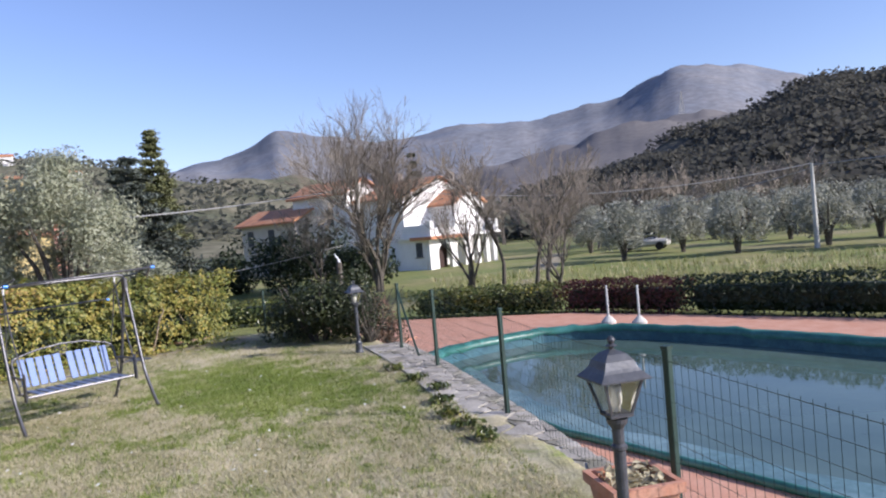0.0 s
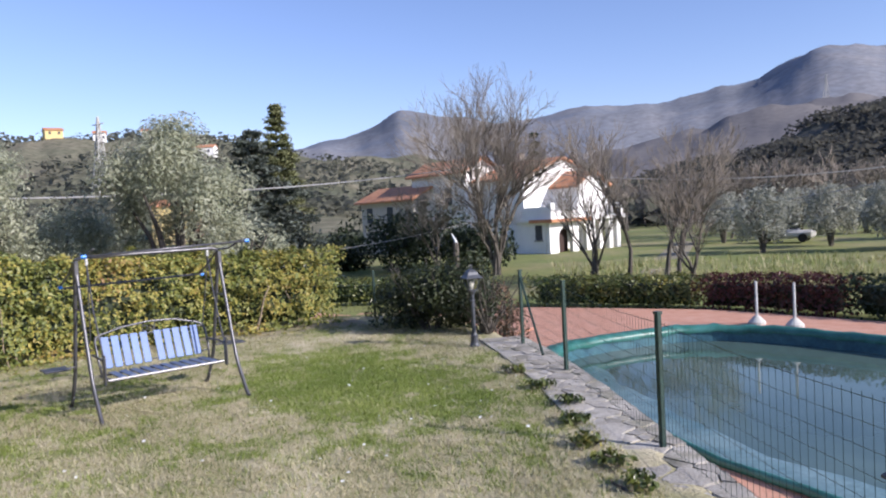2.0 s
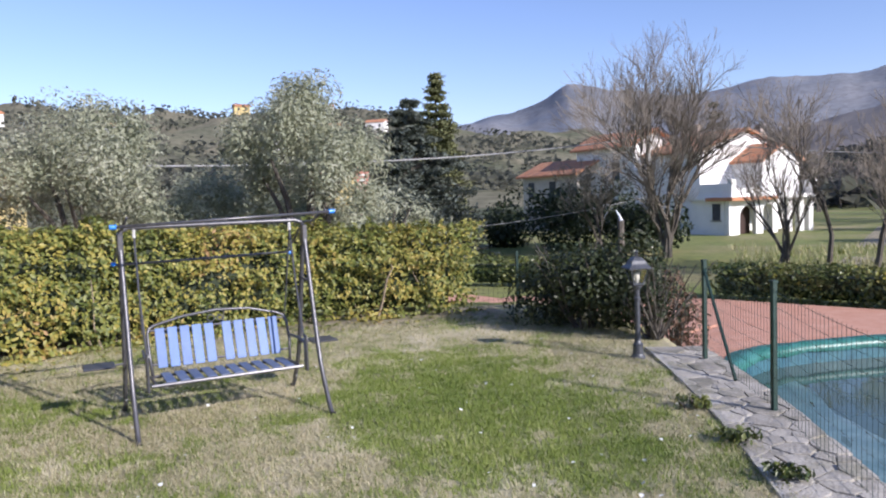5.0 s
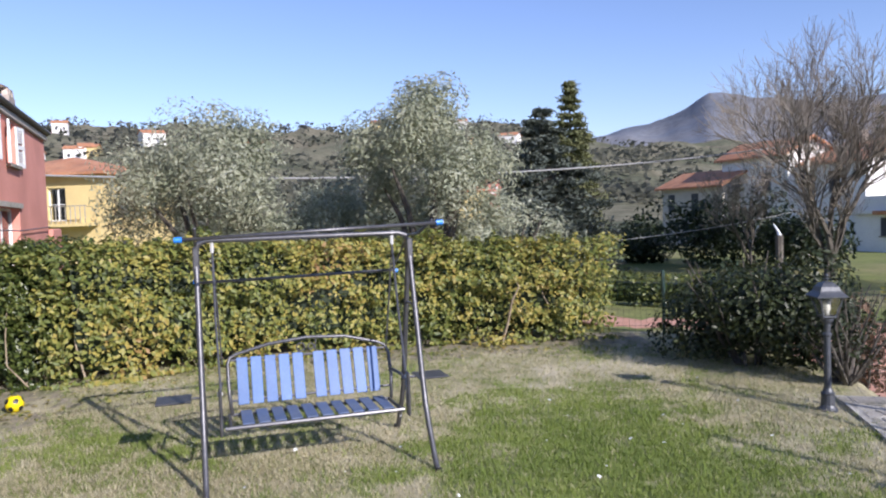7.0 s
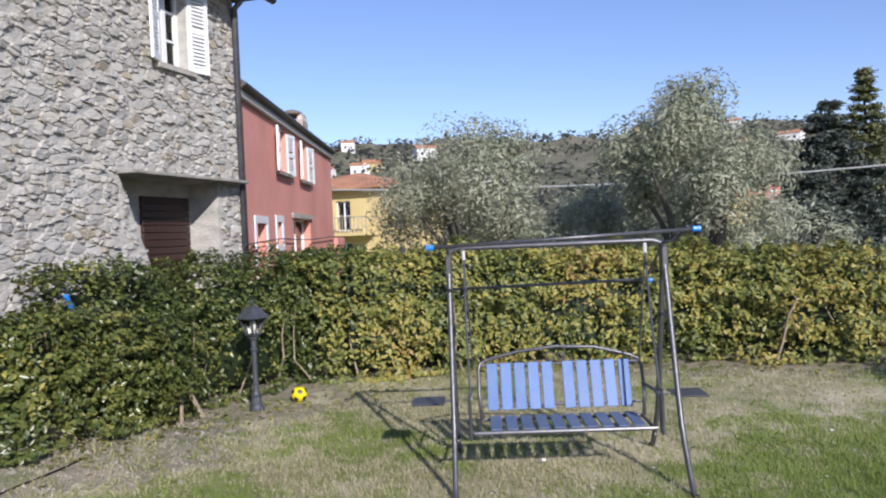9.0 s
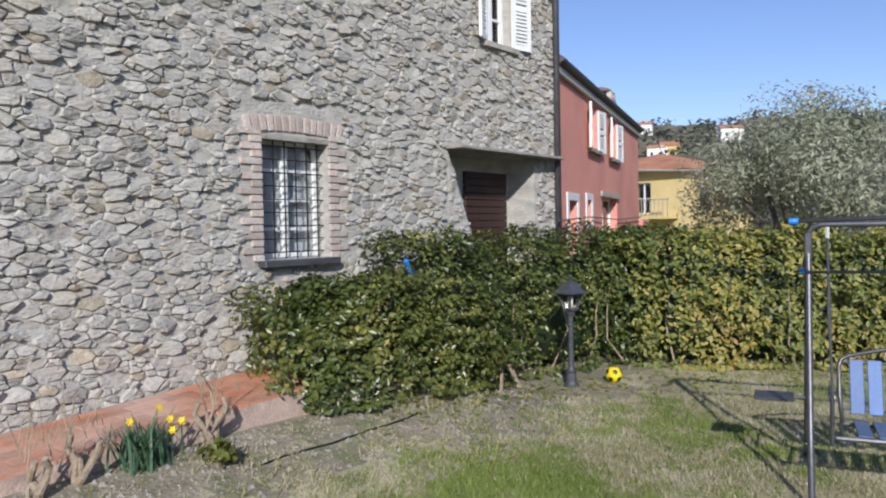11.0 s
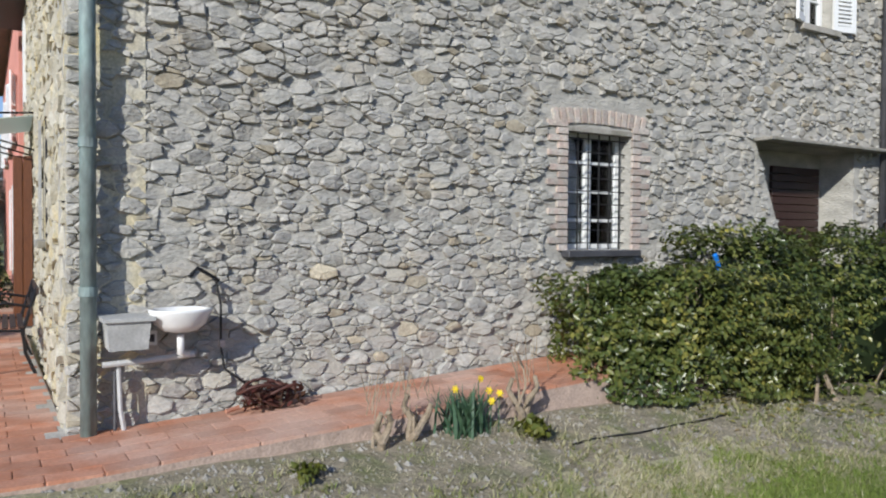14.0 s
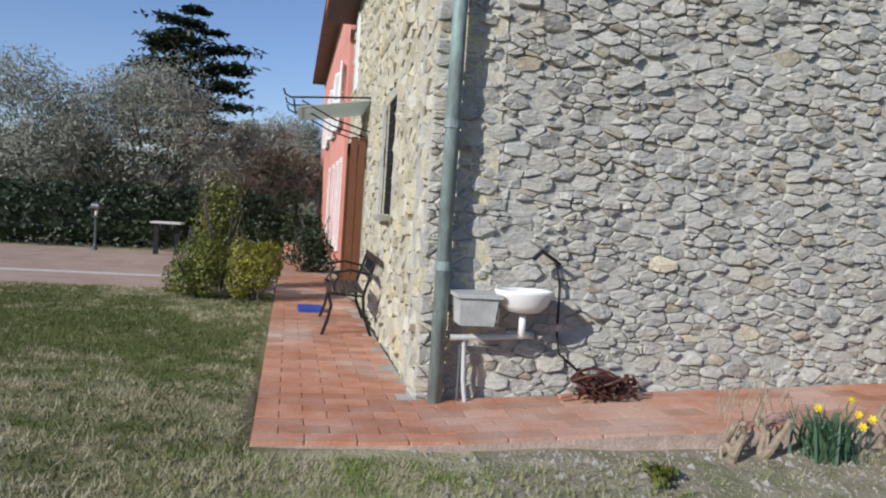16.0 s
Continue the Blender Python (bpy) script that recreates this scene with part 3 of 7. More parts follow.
def stone_mesh(poly, c, rng, gap, proud, v, f, tilt=0.24):
    """Adds one rounded, uneven stone on the plane z = 0 (x right, y up) to v and f."""
    cx, cy = c
    ring = []
    n = len(poly)
    for i in range(n):
        p, q = poly[i], poly[(i + 1) % n]
        if math.hypot(q[0] - p[0], q[1] - p[1]) < 0.025:
            ring.append(((p[0] + q[0]) / 2, (p[1] + q[1]) / 2))
        else:
            ring += [(p[0] * .9 + q[0] * .1, p[1] * .9 + q[1] * .1), (p[0] * .12 + q[0] * .88, p[1] * .12 + q[1] * .88)]
    size = max(math.hypot(p[0] - cx, p[1] - cy) for p in ring)
    k0 = max(0.55, 1 - gap * rng.uniform(0.3, 2.4) / max(size, 0.02))
    top = proud * rng.uniform(0.25, 1.3)
    tx, ty = rng.uniform(-tilt, tilt), rng.uniform(-tilt, tilt)
    base = len(v)
    m = len(ring)
    wob = [rng.uniform(0.86, 1.07) for _ in ring]
    for scale, height in ((k0, -0.03), (k0 * 0.975, top * 0.72), (k0 * 0.86, top)):
        for (a, b), w in zip(ring, wob):
            dx, dy = (a - cx) * scale * w, (b - cy) * scale * w
            v.append((cx + dx, cy + dy, height + ((tx * dx + ty * dy + rng.uniform(-0.12, 0.12) * top) if height > 0 else 0)))
    v.append((cx, cy, top * 1.08))
    for r in range(2):
        for i in range(m):
            j = (i + 1) % m
            f.append((base + r * m + i, base + r * m + j, base + (r + 1) * m + j, base + (r + 1) * m + i))
    for i in range(m):
        f.append((base + 2 * m + i, base + 2 * m + (i + 1) % m, base + 3 * m))


def lay_stones(parent, cells, m, mats, piece_mats, seed, gap, proud, pick, name="stone"):
    """Stones that pick() names stand as pieces of their own, the others are joined."""
    rng = random.Random(seed)
    v, f, slots, done = [], [], [], 0
    for poly, c in cells:
        kind = 1 if rng.random() < 0.05 else 0
        if done < 300 and pick(c):
            pv, pf = [], []
            stone_mesh(poly, c, rng, gap, proud, pv, pf)
            ob = link(name, [(a - c[0], b - c[1], d) for a, b, d in pv], pf, piece_mats[kind], parent)
            ob.matrix_basis = m @ Matrix.Translation((c[0], c[1], 0))
            done += 1
        else:
            n0 = len(f)
            stone_mesh(poly, c, rng, gap, proud, v, f)
            slots += [kind] * (len(f) - n0)
    ob = link("stonework", v, f, mats, parent, slots=slots)
    ob.matrix_basis = m
    tagged(ob, kind="stuff")


def wall_with_holes(bm, w, h, t, holes):
    """A wall in the plane y = 0 to y = t with openings cut right through."""
    xs = sorted({0, w, *(a for q in holes for a in (q[0], q[2]))})
    zs = sorted({0, h, *(a for q in holes for a in (q[1], q[3]))})
    made = {}

    def vert(i, j, k):
        if (i, j, k) not in made:
            made[i, j, k] = bm.verts.new((xs[i], k * t, zs[j]))
        return made[i, j, k]

    def solid(i, j):
        if not (0 <= i < len(xs) - 1 and 0 <= j < len(zs) - 1):
            return False
        cx, cz = (xs[i] + xs[i + 1]) / 2, (zs[j] + zs[j + 1]) / 2
        return not any(q[0] < cx < q[2] and q[1] < cz < q[3] for q in holes)

    for i in range(len(xs) - 1):
        for j in range(len(zs) - 1):
            if not solid(i, j):
                continue
            bm.faces.new([vert(*p) for p in ((i, j, 0), (i + 1, j, 0), (i + 1, j + 1, 0), (i, j + 1, 0))])
            bm.faces.new([vert(*p) for p in ((i, j + 1, 1), (i + 1, j + 1, 1), (i + 1, j, 1), (i, j, 1))])
            for di, dj, a, b in ((-1, 0, (i, j + 1), (i, j)), (1, 0, (i + 1, j), (i + 1, j + 1)), (0, -1, (i, j), (i + 1, j)), (0, 1, (i + 1, j + 1), (i, j + 1))):
                if not solid(i + di, j + dj):
                    bm.faces.new([vert(*p) for p in ((*a, 0), (*a, 1), (*b, 1), (*b, 0))])
    bmesh.ops.recalc_face_normals(bm, faces=bm.faces)


# ---- the stone farmhouse ----
HOUSE_Z = 0.30
SW, SH = 9.55, 5.2                  # south wall: length and height above HOUSE_Z
WIN = (4.22, 1.22, 5.04, 2.35)      # barred window
REC = (7.0, 0.0, 8.95, 2.42)        # deep recess with the shutter door
UPW = (7.83, 3.86, 8.40, 4.98)      # upper window
holes_s = [WIN, REC, UPW]
house = thing("stone_farmhouse", pose(0, 0, HOUSE_Z), "old farmhouse of grey rubble stone with brick-framed barred window", "house")
wall_s = new("wall_south")
wall_s.parent = house
bm = bmesh.new()
wall_with_holes(bm, SW, SH, 0.5, holes_s)
part("mortar_wall", bm, M["mortar"], wall_s)
brick_zone = (WIN[0] - 0.28, WIN[1] - 0.02, WIN[2] + 0.27, WIN[3] + 0.36)
cells = rubble_cells(SW, SH, [REC, UPW, (brick_zone[0] + 0.12, brick_zone[1], brick_zone[2] - 0.12, brick_zone[3] - 0.06)], 11, big=0.118, small=0.024, squash=1.9)
lay_stones(wall_s, cells, pose(0, 0.015, 0, 90), [M["stone"], M["stone_tan"]], [M["stone_piece"], M["stone_tan"]], 5, 0.003, 0.045,
           lambda c: 0.2 < c[0] < 3.4 and 0.1 < c[1] < 2.1)

# west side, turned a little so that it runs back with the terrace
WEST_LEN = 11.0
WWIN = (WEST_LEN - 3.06, 1.28, WEST_LEN - 2.26, 2.46)
WDOOR = (WEST_LEN - 6.9, 0.0, WEST_LEN - 5.7, 2.35)
west = new("wall_west")
west.parent = house
west.matrix_basis = pose(0, 0, 0, 0, 0, -1.3) @ pose(0, WEST_LEN, 0, 0, 0, -90)
bm = bmesh.new()
wall_with_holes(bm, WEST_LEN - 0.5, SH, 0.5, [WWIN, WDOOR])
part("mortar_wall", bm, M["stone_pale"], west)
bm = newbox(WEST_LEN - 0.5, 0.0, 0, WEST_LEN, 0.49, SH)
part("corner_core", bm, M["stone_pale"], west)
cells = rubble_cells(WEST_LEN, SH, [WWIN, WDOOR], 23, big=0.16, small=0.06)
lay_stones(west, cells, pose(0, 0.006, 0, 90), [M["stone_pale"], M["stone_tan"]], [M["stone_piece"], M["stone_tan"]], 6, 0.003, 0.02, lambda c: False)
# closing walls and roof
bm = bmesh.new()
box(bm, 0.7, WEST_LEN - 0.5, 0, SW, WEST_LEN, SH)
box(bm, SW - 0.45, 1.15, 0, SW, WEST_LEN - 0.52, SH)
part("back_wall", bm, M["mortar"], house)
bm = bmesh.new()
box(bm, -0.35, -0.42, SH, SW + 0.35, WEST_LEN + 0.3, SH + 0.12)
part("roof_slab", bm, M["dark_wood"], house)
bm = bmesh.new()
vs = [bm.verts.new(p) for p in ((-0.4, -0.45, SH + 0.12), (SW + 0.4, -0.45, SH + 0.12), (SW + 0.4, WEST_LEN + 0.3, SH + 0.12), (-0.4, WEST_LEN + 0.3, SH + 0.12),
                                (-0.4, 5.3, SH + 2.0), (SW + 0.4, 5.3, SH + 2.0))]
for q in ((0, 1, 5, 4), (2, 3, 4, 5), (0, 4, 3), (1, 2, 5), (3, 2, 1, 0)):
    bm.faces.new([vs[i] for i in q])
part("roof", bm, M["roof"], house)


def window(parent, m, w, h, name="window", leaves_n=2, bars_v=1, glass=True):
    """White casement window with glass in its opening; x right, z up, y into the wall."""
    win = new(name)
    win.parent = parent
    win.matrix_basis = m
    bm = bmesh.new()
    for a in ((0, 0, 0.05, h), (w - 0.05, 0, w, h), (0.05, 0, w - 0.05, 0.05), (0.05, h - 0.05, w - 0.05, h), (w / 2 - 0.035, 0.05, w / 2 + 0.035, h - 0.05)):
        box(bm, a[0], 0, a[1], a[2], 0.06, a[3])
    for i in range(1, bars_v + 1):
        z = h * i / (bars_v + 1)
        box(bm, 0.05, 0.012, z - 0.014, w / 2 - 0.035, 0.05, z + 0.014)
        box(bm, w / 2 + 0.035, 0.012, z - 0.014, w - 0.05, 0.05, z + 0.014)
    part("window_frame", bm, M["white_paint"], win)
    g = part("pane", newbox(0.05, 0.028, 0.05, w - 0.05, 0.034, h - 0.05), M["glass"], win)
    g.visible_shadow = False
    # Sheet behind the pane; the room's shade is in its colour.
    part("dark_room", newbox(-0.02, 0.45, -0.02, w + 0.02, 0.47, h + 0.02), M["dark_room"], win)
    return win


louvre_me = {}


def shutter(win_ob, m, w, h, name="shutter"):
    """Louvred shutter leaf, hinge at x = 0, hung on the wall beside its window."""
    bm = bmesh.new()
    for a in ((0, 0, 0.06, h), (w - 0.06, 0, w, h), (0.0605, 0, w - 0.0605, 0.07), (0.0605, h - 0.07, w - 0.0605, h), (0.0605, h / 2 - 0.04, w - 0.0605, h / 2 + 0.04)):
        box(bm, a[0], 0, a[1], a[2], 0.035, a[3])
    bmesh.ops.remove_doubles(bm, verts=bm.verts, dist=0.001)
    ob = part(name, bm, M["white_paint"], win_ob.parent)
    ob.matrix_basis = win_ob.matrix_basis @ m
    key = round(w, 3)
    if key not in louvre_me:
        lm = bpy.data.meshes.new("louvre")
        b2 = newbox(0.062, 0.006, 0, w - 0.062, 0.03, 0.03)
        b2.to_mesh(lm)
        b2.free()
        lm.materials.append(M["white_paint"])
        louvre_me[key] = lm
    z = 0.08
    while z < h - 0.1:
        if abs(z + 0.015 - h / 2) > 0.056:
            lo = new("louvre", louvre_me[key])
            lo.parent = ob
            lo.matrix_basis = pose(0, 0, z)
        z += 0.05
    return ob


# barred window with brick surround
win = window(house, pose(WIN[0], 0.16, WIN[1]), WIN[2] - WIN[0], WIN[3] - WIN[1], "barred_window", bars_v=3)
# Pale sheet added close behind the glass to brighten the panes.
part("curtain", newbox(0.05, 0.10, 0.05, WIN[2] - WIN[0] - 0.05, 0.11, WIN[3] - WIN[1] - 0.05), M["pale_pane_sheet"], win)
bm = bmesh.new()
ww, wh = WIN[2] - WIN[0], WIN[3] - WIN[1]
for i in range(6):
    x = ww * (i + 0.5) / 6
    tube(bm, [(x, -0.075, 0.0), (x, -0.075, wh)], 0.008, 6)
for j in range(9):
    z = wh * (j + 0.5) / 9
    box(bm, 0.0, -0.083, z - 0.005, ww, -0.067, z + 0.005)
part("iron_grille", bm, M["black_iron"], win, "black iron window grille")
part("window_sill", newbox(-0.06, -0.27, -0.07, ww + 0.06, 0.0, -0.005, bevel=0.008), M["gutter"], win, "grey slate sill")
brick_me = bpy.data.meshes.new("brick")
bmb = newbox(-0.5, -0.5, -0.5, 0.5, 0.5, 0.5, bevel=0.05)
bmb.to_mesh(brick_me)
bmb.free()
brick_me.materials.append(M["brick"])


def brick(parent, x, y, z, sx, sy, sz, rot=0):
    ob = new("brick", brick_me)
    ob.parent = parent
    ob.matrix_basis = Matrix.Translation((x, y, z)) @ Matrix.Rotation(rot, 4, "Y") @ Matrix.Diagonal((sx, sy, sz, 1))


rb = random.Random(4)
z, i = WIN[1] - 0.01, 0
while z < WIN[3] + 0.02:
    for side in (-1, 1):
        lw = (0.24 if i % 2 else 0.12) + rb.uniform(-0.015, 0.015)
        x = WIN[0] - lw / 2 - 0.004 if side < 0 else WIN[2] + lw / 2 + 0.004
        brick(wall_s, x, 0.012 + rb.uniform(-0.006, 0.004), z + 0.03, lw, 0.07, 0.058)
    z += 0.068
    i += 1
arch_n = 14
for i in range(arch_n):
    a = (i + 0.5) / arch_n
    x = WIN[0] - 0.2 + a * (ww + 0.4)
    bulge = 0.035 * (1 - (2 * a - 1) ** 2)
    brick(wall_s, x, 0.010 + rb.uniform(-0.005, 0.005), WIN[3] + 0.11 + bulge, 0.062, 0.07, 0.145, (a - 0.5) * 0.5)
part("lintel", newbox(WIN[0] - 0.03, -0.02, WIN[3] - 0.015, WIN[2] + 0.03, 0.1, WIN[3] + 0.03), M["ledge"], wall_s)

# recess with splayed sides and brown slatted door
rec = new("door_recess")
rec.parent = house
bm = bmesh.new()
box(bm, REC[0] + 0.004, 0.44, 0, REC[2] - 0.004, 0.6, REC[3] - 0.004)
part("recess_wall", bm, M["mortar"], rec)
# Thin lintel; its projection is added to throw shadow into the recess.
part("recess_lintel", newbox(REC[0] - 0.06, -0.24, REC[3] + 0.004, REC[2] + 0.45, 0.49, REC[3] + 0.045, bevel=0.008), M["ledge"], rec, "thin projecting stone lintel")
z = 0.05
while z < 2.2:
    part("door_slat", newbox(7.86, 0.39, z, 8.84, 0.435, z + 0.088, bevel=0.006), M["dark_wood"], rec, "dark brown wooden slat")
    z += 0.095

# Wedge added to give the opening its slanting left edge.
jamb = part("sloping_jamb", newprism([(REC[0] - 0.01, 0.0), (7.72, 0.0), (7.72, 0.8), (REC[0] - 0.01, REC[3] - 0.02)], -0.004, 0.42), M["mortar"], rec, "sloping rubble side of the recess")
cells = [c for c in rubble_cells(0.7, 2.38, [], 77, big=0.118, small=0.024, squash=1.9) if c[1][1] < 2.34 - c[1][0] * 2.25]
lay_stones(jamb, cells, pose(REC[0], 0.012, 0, 90), [M["stone"], M["stone_tan"]], [M["stone_piece"], M["stone_tan"]], 7, 0.003, 0.034, lambda c: False)

# upper window with open shutters
uw = window(house, pose(UPW[0], 0.12, UPW[1]), UPW[2] - UPW[0], UPW[3] - UPW[1], "upper_window", bars_v=2)
part("window_sill", newbox(-0.1, -0.2, -0.07, UPW[2] - UPW[0] + 0.1, 0.0, -0.004), M["ledge"], uw)
shutter(uw, pose(-0.02, -0.13, 0, 0, 0, 200), 0.30, 1.12)
shutter(uw, pose(UPW[2] - UPW[0] + 0.02, -0.15, 0, 0, 0, -14), 0.34, 1.12)

# west window with grille, door leaf, canopy
wwin = window(house, west.matrix_basis @ pose(WWIN[0], 0.17, WWIN[1]), 0.8, 1.18, "side_window")
bm = bmesh.new()
for i in range(7):
    tube(bm, [(0.8 * (i + 0.5) / 7, -0.15, 0), (0.8 * (i + 0.5) / 7, -0.15, 1.18)], 0.008, 6)
for j in range(8):
    box(bm, 0, -0.158, 1.18 * (j + 0.5) / 8 - 0.005, 0.8, -0.142, 1.18 * (j + 0.5) / 8 + 0.005)
part("iron_grille", bm, M["black_iron"], wwin)
part("window_sill", newbox(-0.06, -0.26, -0.07, 0.86, 0.0, -0.004, bevel=0.008), M["ledge"], wwin)
part("grey_surround", newbox(-0.09, -0.215, 0.0, -0.002, -0.19, 1.18), M["grey_stone_tub"], wwin)
drm = new("side_door")
drm.parent = house
drm.matrix_basis = west.matrix_basis @ pose(WDOOR[0], 0, 0)
# Sheet that closes the doorway, with the shade inside put into its colour.
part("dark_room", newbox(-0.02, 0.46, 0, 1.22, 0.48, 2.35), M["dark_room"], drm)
part("threshold", newbox(-0.1, -0.18, 0, 1.3, 0.45, 0.1, bevel=0.01), M["ledge"], drm)
for hinge_x, ang in ((1.2, -95), (0.0, -83)):
    lm = pose(hinge_x, -0.02, 0.12, 0, 0, ang)
    bm = bmesh.new()
    for k in range(2):
        box(bm, 0.004 + k * 0.112, 0, 0, 0.108 + k * 0.112, 0.045, 2.2, bevel=0.006, m=lm)
    part("door_leaf", bm, M["door_wood"], drm, "varnished brown board door leaf")
    for zz in (0.25, 1.05, 1.9):
        bm = newbox(0.02, -0.012, zz, 0.21, -0.001, zz + 0.05, m=lm)
        part("strap_hinge", bm, M["black_iron"], drm, "black iron strap hinge")
can = new("canopy")
can.parent = house
can.matrix_basis = west.matrix_basis @ pose(WDOOR[0] - 0.25, 0, 2.93)
bm = bmesh.new()
box(bm, 0, -1.05, -0.12, 1.75, -0.02, -0.105, m=Matrix.Rotation(radians(10), 4, "X"))
part("canopy_panel", bm, M["canopy_glass"], can, "milky glass canopy panel")
bm = bmesh.new()
for x in (0.02, 0.87, 1.73):
    tube(bm, [(x, -0.01, -0.08), (x, -1.1, -0.17), (x, -1.18, -0.13), (x, -1.2, -0.06)], 0.014, 6)
    tube(bm, [(x, -0.01, -0.55), (x, -0.5, -0.42), (x, -0.95, -0.2)], 0.012, 6)
tube(bm, [(0, -1.06, -0.2), (1.75, -1.06, -0.2)], 0.014, 6)
part("canopy_bracket", bm, M["black_iron"], can, "wrought iron bracket")
part("upper_shutter", newbox(WEST_LEN - 9.6, -0.06, 3.5, WEST_LEN - 9.0, -0.02, 4.9), M["white_paint"], west)

# downpipes
dp = thing("downpipe", pose(0.12, -0.13, HOUSE_Z), "green-weathered copper downpipe on the house corner", "downpipe")
part("pipe", newtube([(0, 0, 0.04), (0, 0, SH - 0.1)], 0.05, 14), M["copper"], dp, smooth=True)
for zz in (0.95, 1.9, 3.4):
    part("pipe_collar", newtube([(0, 0, zz), (0, 0, zz + 0.06)], 0.058, 14), M["copper"], dp)
part("base_block", newbox(-0.13, -0.12, -0.02, 0.13, 0.1, 0.045, bevel=0.008), M["white_wall"], dp)
dp2 = thing("downpipe", pose(SW - 0.1, -0.1, HOUSE_Z), "grey lead downpipe where two houses join", "downpipe")
part("pipe", newtube([(0, 0, 0.0), (0, 0, SH - 0.25), (0.0, -0.25, SH - 0.02)], 0.045, 10), M["gutter"], dp2, smooth=True)
gut = thing("gutter", pose(0, -0.46, HOUSE_Z + SH - 0.02), "dark metal eaves gutter", "gutter")
part("channel", newtube([(-0.4, 0, 0), (SW + 0.4, 0, 0)], 0.065, 10), M["gutter"], gut, smooth=True)


# ---- pink house, joined on ----
def render_house(name, m, w, d, h, material, label, openings, roof_h=1.2, over=0.35, roof_mat=None):
    """Plain rendered house: walls with openings on the front (y = 0), hipped tile roof."""
    ho = thing(name, m, label, "house")
    bm = bmesh.new()
    wall_with_holes(bm, w, h, 0.4, [o[:4] for o in openings])
    part("front_wall", bm, material, ho)
    bm = bmesh.new()
    box(bm, 0, 0.402, 0, 0.4, d, h), box(bm, w - 0.4, 0.402, 0, w, d, h), box(bm, 0.402, d - 0.4, 0, w - 0.402, d, h)
    part("side_wall", bm, material, ho)
    bm = bmesh.new()
    e = over
    a = [(-e, -e, h), (w + e, -e, h), (w + e, d + e, h), (-e, d + e, h)]
    b = [(x, y, h + 0.12) for x, y, _ in a]
    rd = min(w, d) / 2
    c = [(rd, d / 2, h + 0.12 + roof_h), (w - rd, d / 2, h + 0.12 + roof_h)] if w > d else [(w / 2, rd, h + 0.12 + roof_h), (w / 2, d - rd, h + 0.12 + roof_h)]
    vs = [bm.verts.new(p) for p in a + b + c]
    quads = [(3, 2, 1, 0), (0, 1, 5, 4), (1, 2, 6, 5), (2, 3, 7, 6), (3, 0, 4, 7)]
    quads += [(4, 5, 9, 8), (5, 6, 9), (6, 7, 8, 9), (7, 4, 8)] if w > d else [(4, 5, 8), (5, 6, 9, 8), (6, 7, 9), (7, 4, 8, 9)]
    for q in quads:
        bm.faces.new([vs[i] for i in q])
    part("roof", bm, roof_mat or M["roof"], ho)
    for x0, z0, x1, z1, style in openings:
        wn_ = window(ho, pose(x0, 0.15, z0), x1 - x0, z1 - z0)
        if style == "shutters":
            sw_ = (x1 - x0) * 0.52
            shutter(wn_, pose(-0.03, -0.19, -0.02, 0, 0, 180 + 12), sw_, z1 - z0)
            shutter(wn_, pose(x1 - x0 + 0.03, -0.2, -0.02, 0, 0, -12), sw_, z1 - z0)
            part("window_sill", newbox(-0.15, -0.24, -0.07, x1 - x0 + 0.15, -0.0, -0.004), M["ledge"], wn_)
        elif style == "open":
            sw_ = (x1 - x0) * 0.5
            shutter(wn_, pose(-0.02, -0.19, -0.02, 0, 0, 180 + 8), sw_, z1 - z0)
            shutter(wn_, pose(x1 - x0 + 0.02, -0.19, -0.02, 0, 0, -10), sw_, z1 - z0)
            part("window_sill", newbox(-0.15, -0.24, -0.07, x1 - x0 + 0.15, -0.0, -0.004), M["ledge"], wn_)
        elif style == "frame":
            bm = bmesh.new()
            W, Hh = x1 - x0, z1 - z0
            for q in ((-0.12, -0.1, 0, Hh + 0.12), (W, -0.1, W + 0.12, Hh + 0.12), (0, Hh, W, Hh + 0.12), (0, -0.1, W, 0)):
                box(bm, q[0], -0.172, q[1], q[2], -0.152, q[3])
            part("window_surround", bm, M["white_paint"], wn_)
    return ho


PINK = pose(9.62, 0.02, -0.1, 0, 0, 16.6)
pk = render_house("pink_house", PINK, 9.16, 6.0, 4.25, M["pink"], "salmon pink rendered house with white louvred shutters",
                  [(2.52, 3.25, 3.3, 4.04, "open"), (4.72, 3.25, 5.5, 4.04, "open"), (0.75, 1.4, 1.42, 2.28, "frame"), (2.25, 1.9, 2.65, 2.32, "frame"),
                   (3.75, 0.6, 5.6, 2.42, "plain")], roof_h=0.3, over=0.1, roof_mat=M["old_tiles"])
part("white_corner_strip", newbox(-0.1, -0.02, 0, 0.12, -0.003, 4.09), M["white_paint"], pk)
part("cornice", newbox(-0.09, -0.07, 4.11, 9.24, -0.003, 4.245, bevel=0.02), M["grey_shade_wall"], pk, "pale grey cornice under the eaves")
part("eaves_gutter", newtube([(-0.1, -0.12, 4.31), (9.3, -0.12, 4.31)], 0.04, 8), M["gutter"], pk)
part("niche_lintel", newbox(3.6, -0.05, 2.425, 5.75, -0.003, 2.52), M["ledge"], pk)
part("wall_cable", newtube([(-0.4, -0.12, 1.95), (2.2, -0.06, 2.02), (5.2, -0.06, 1.98), (8.9, -0.08, 2.05)], 0.012, 5), M["gutter"], pk)
part("boundary_wall", newbox(9.17, -0.1, 0, 10.6, 0.25, 2.0, bevel=0.03), M["pink"], pk)
chim = new("chimney")
chim.parent = pk
chim.matrix_basis = pose(7.7, 0.65, 4.33)
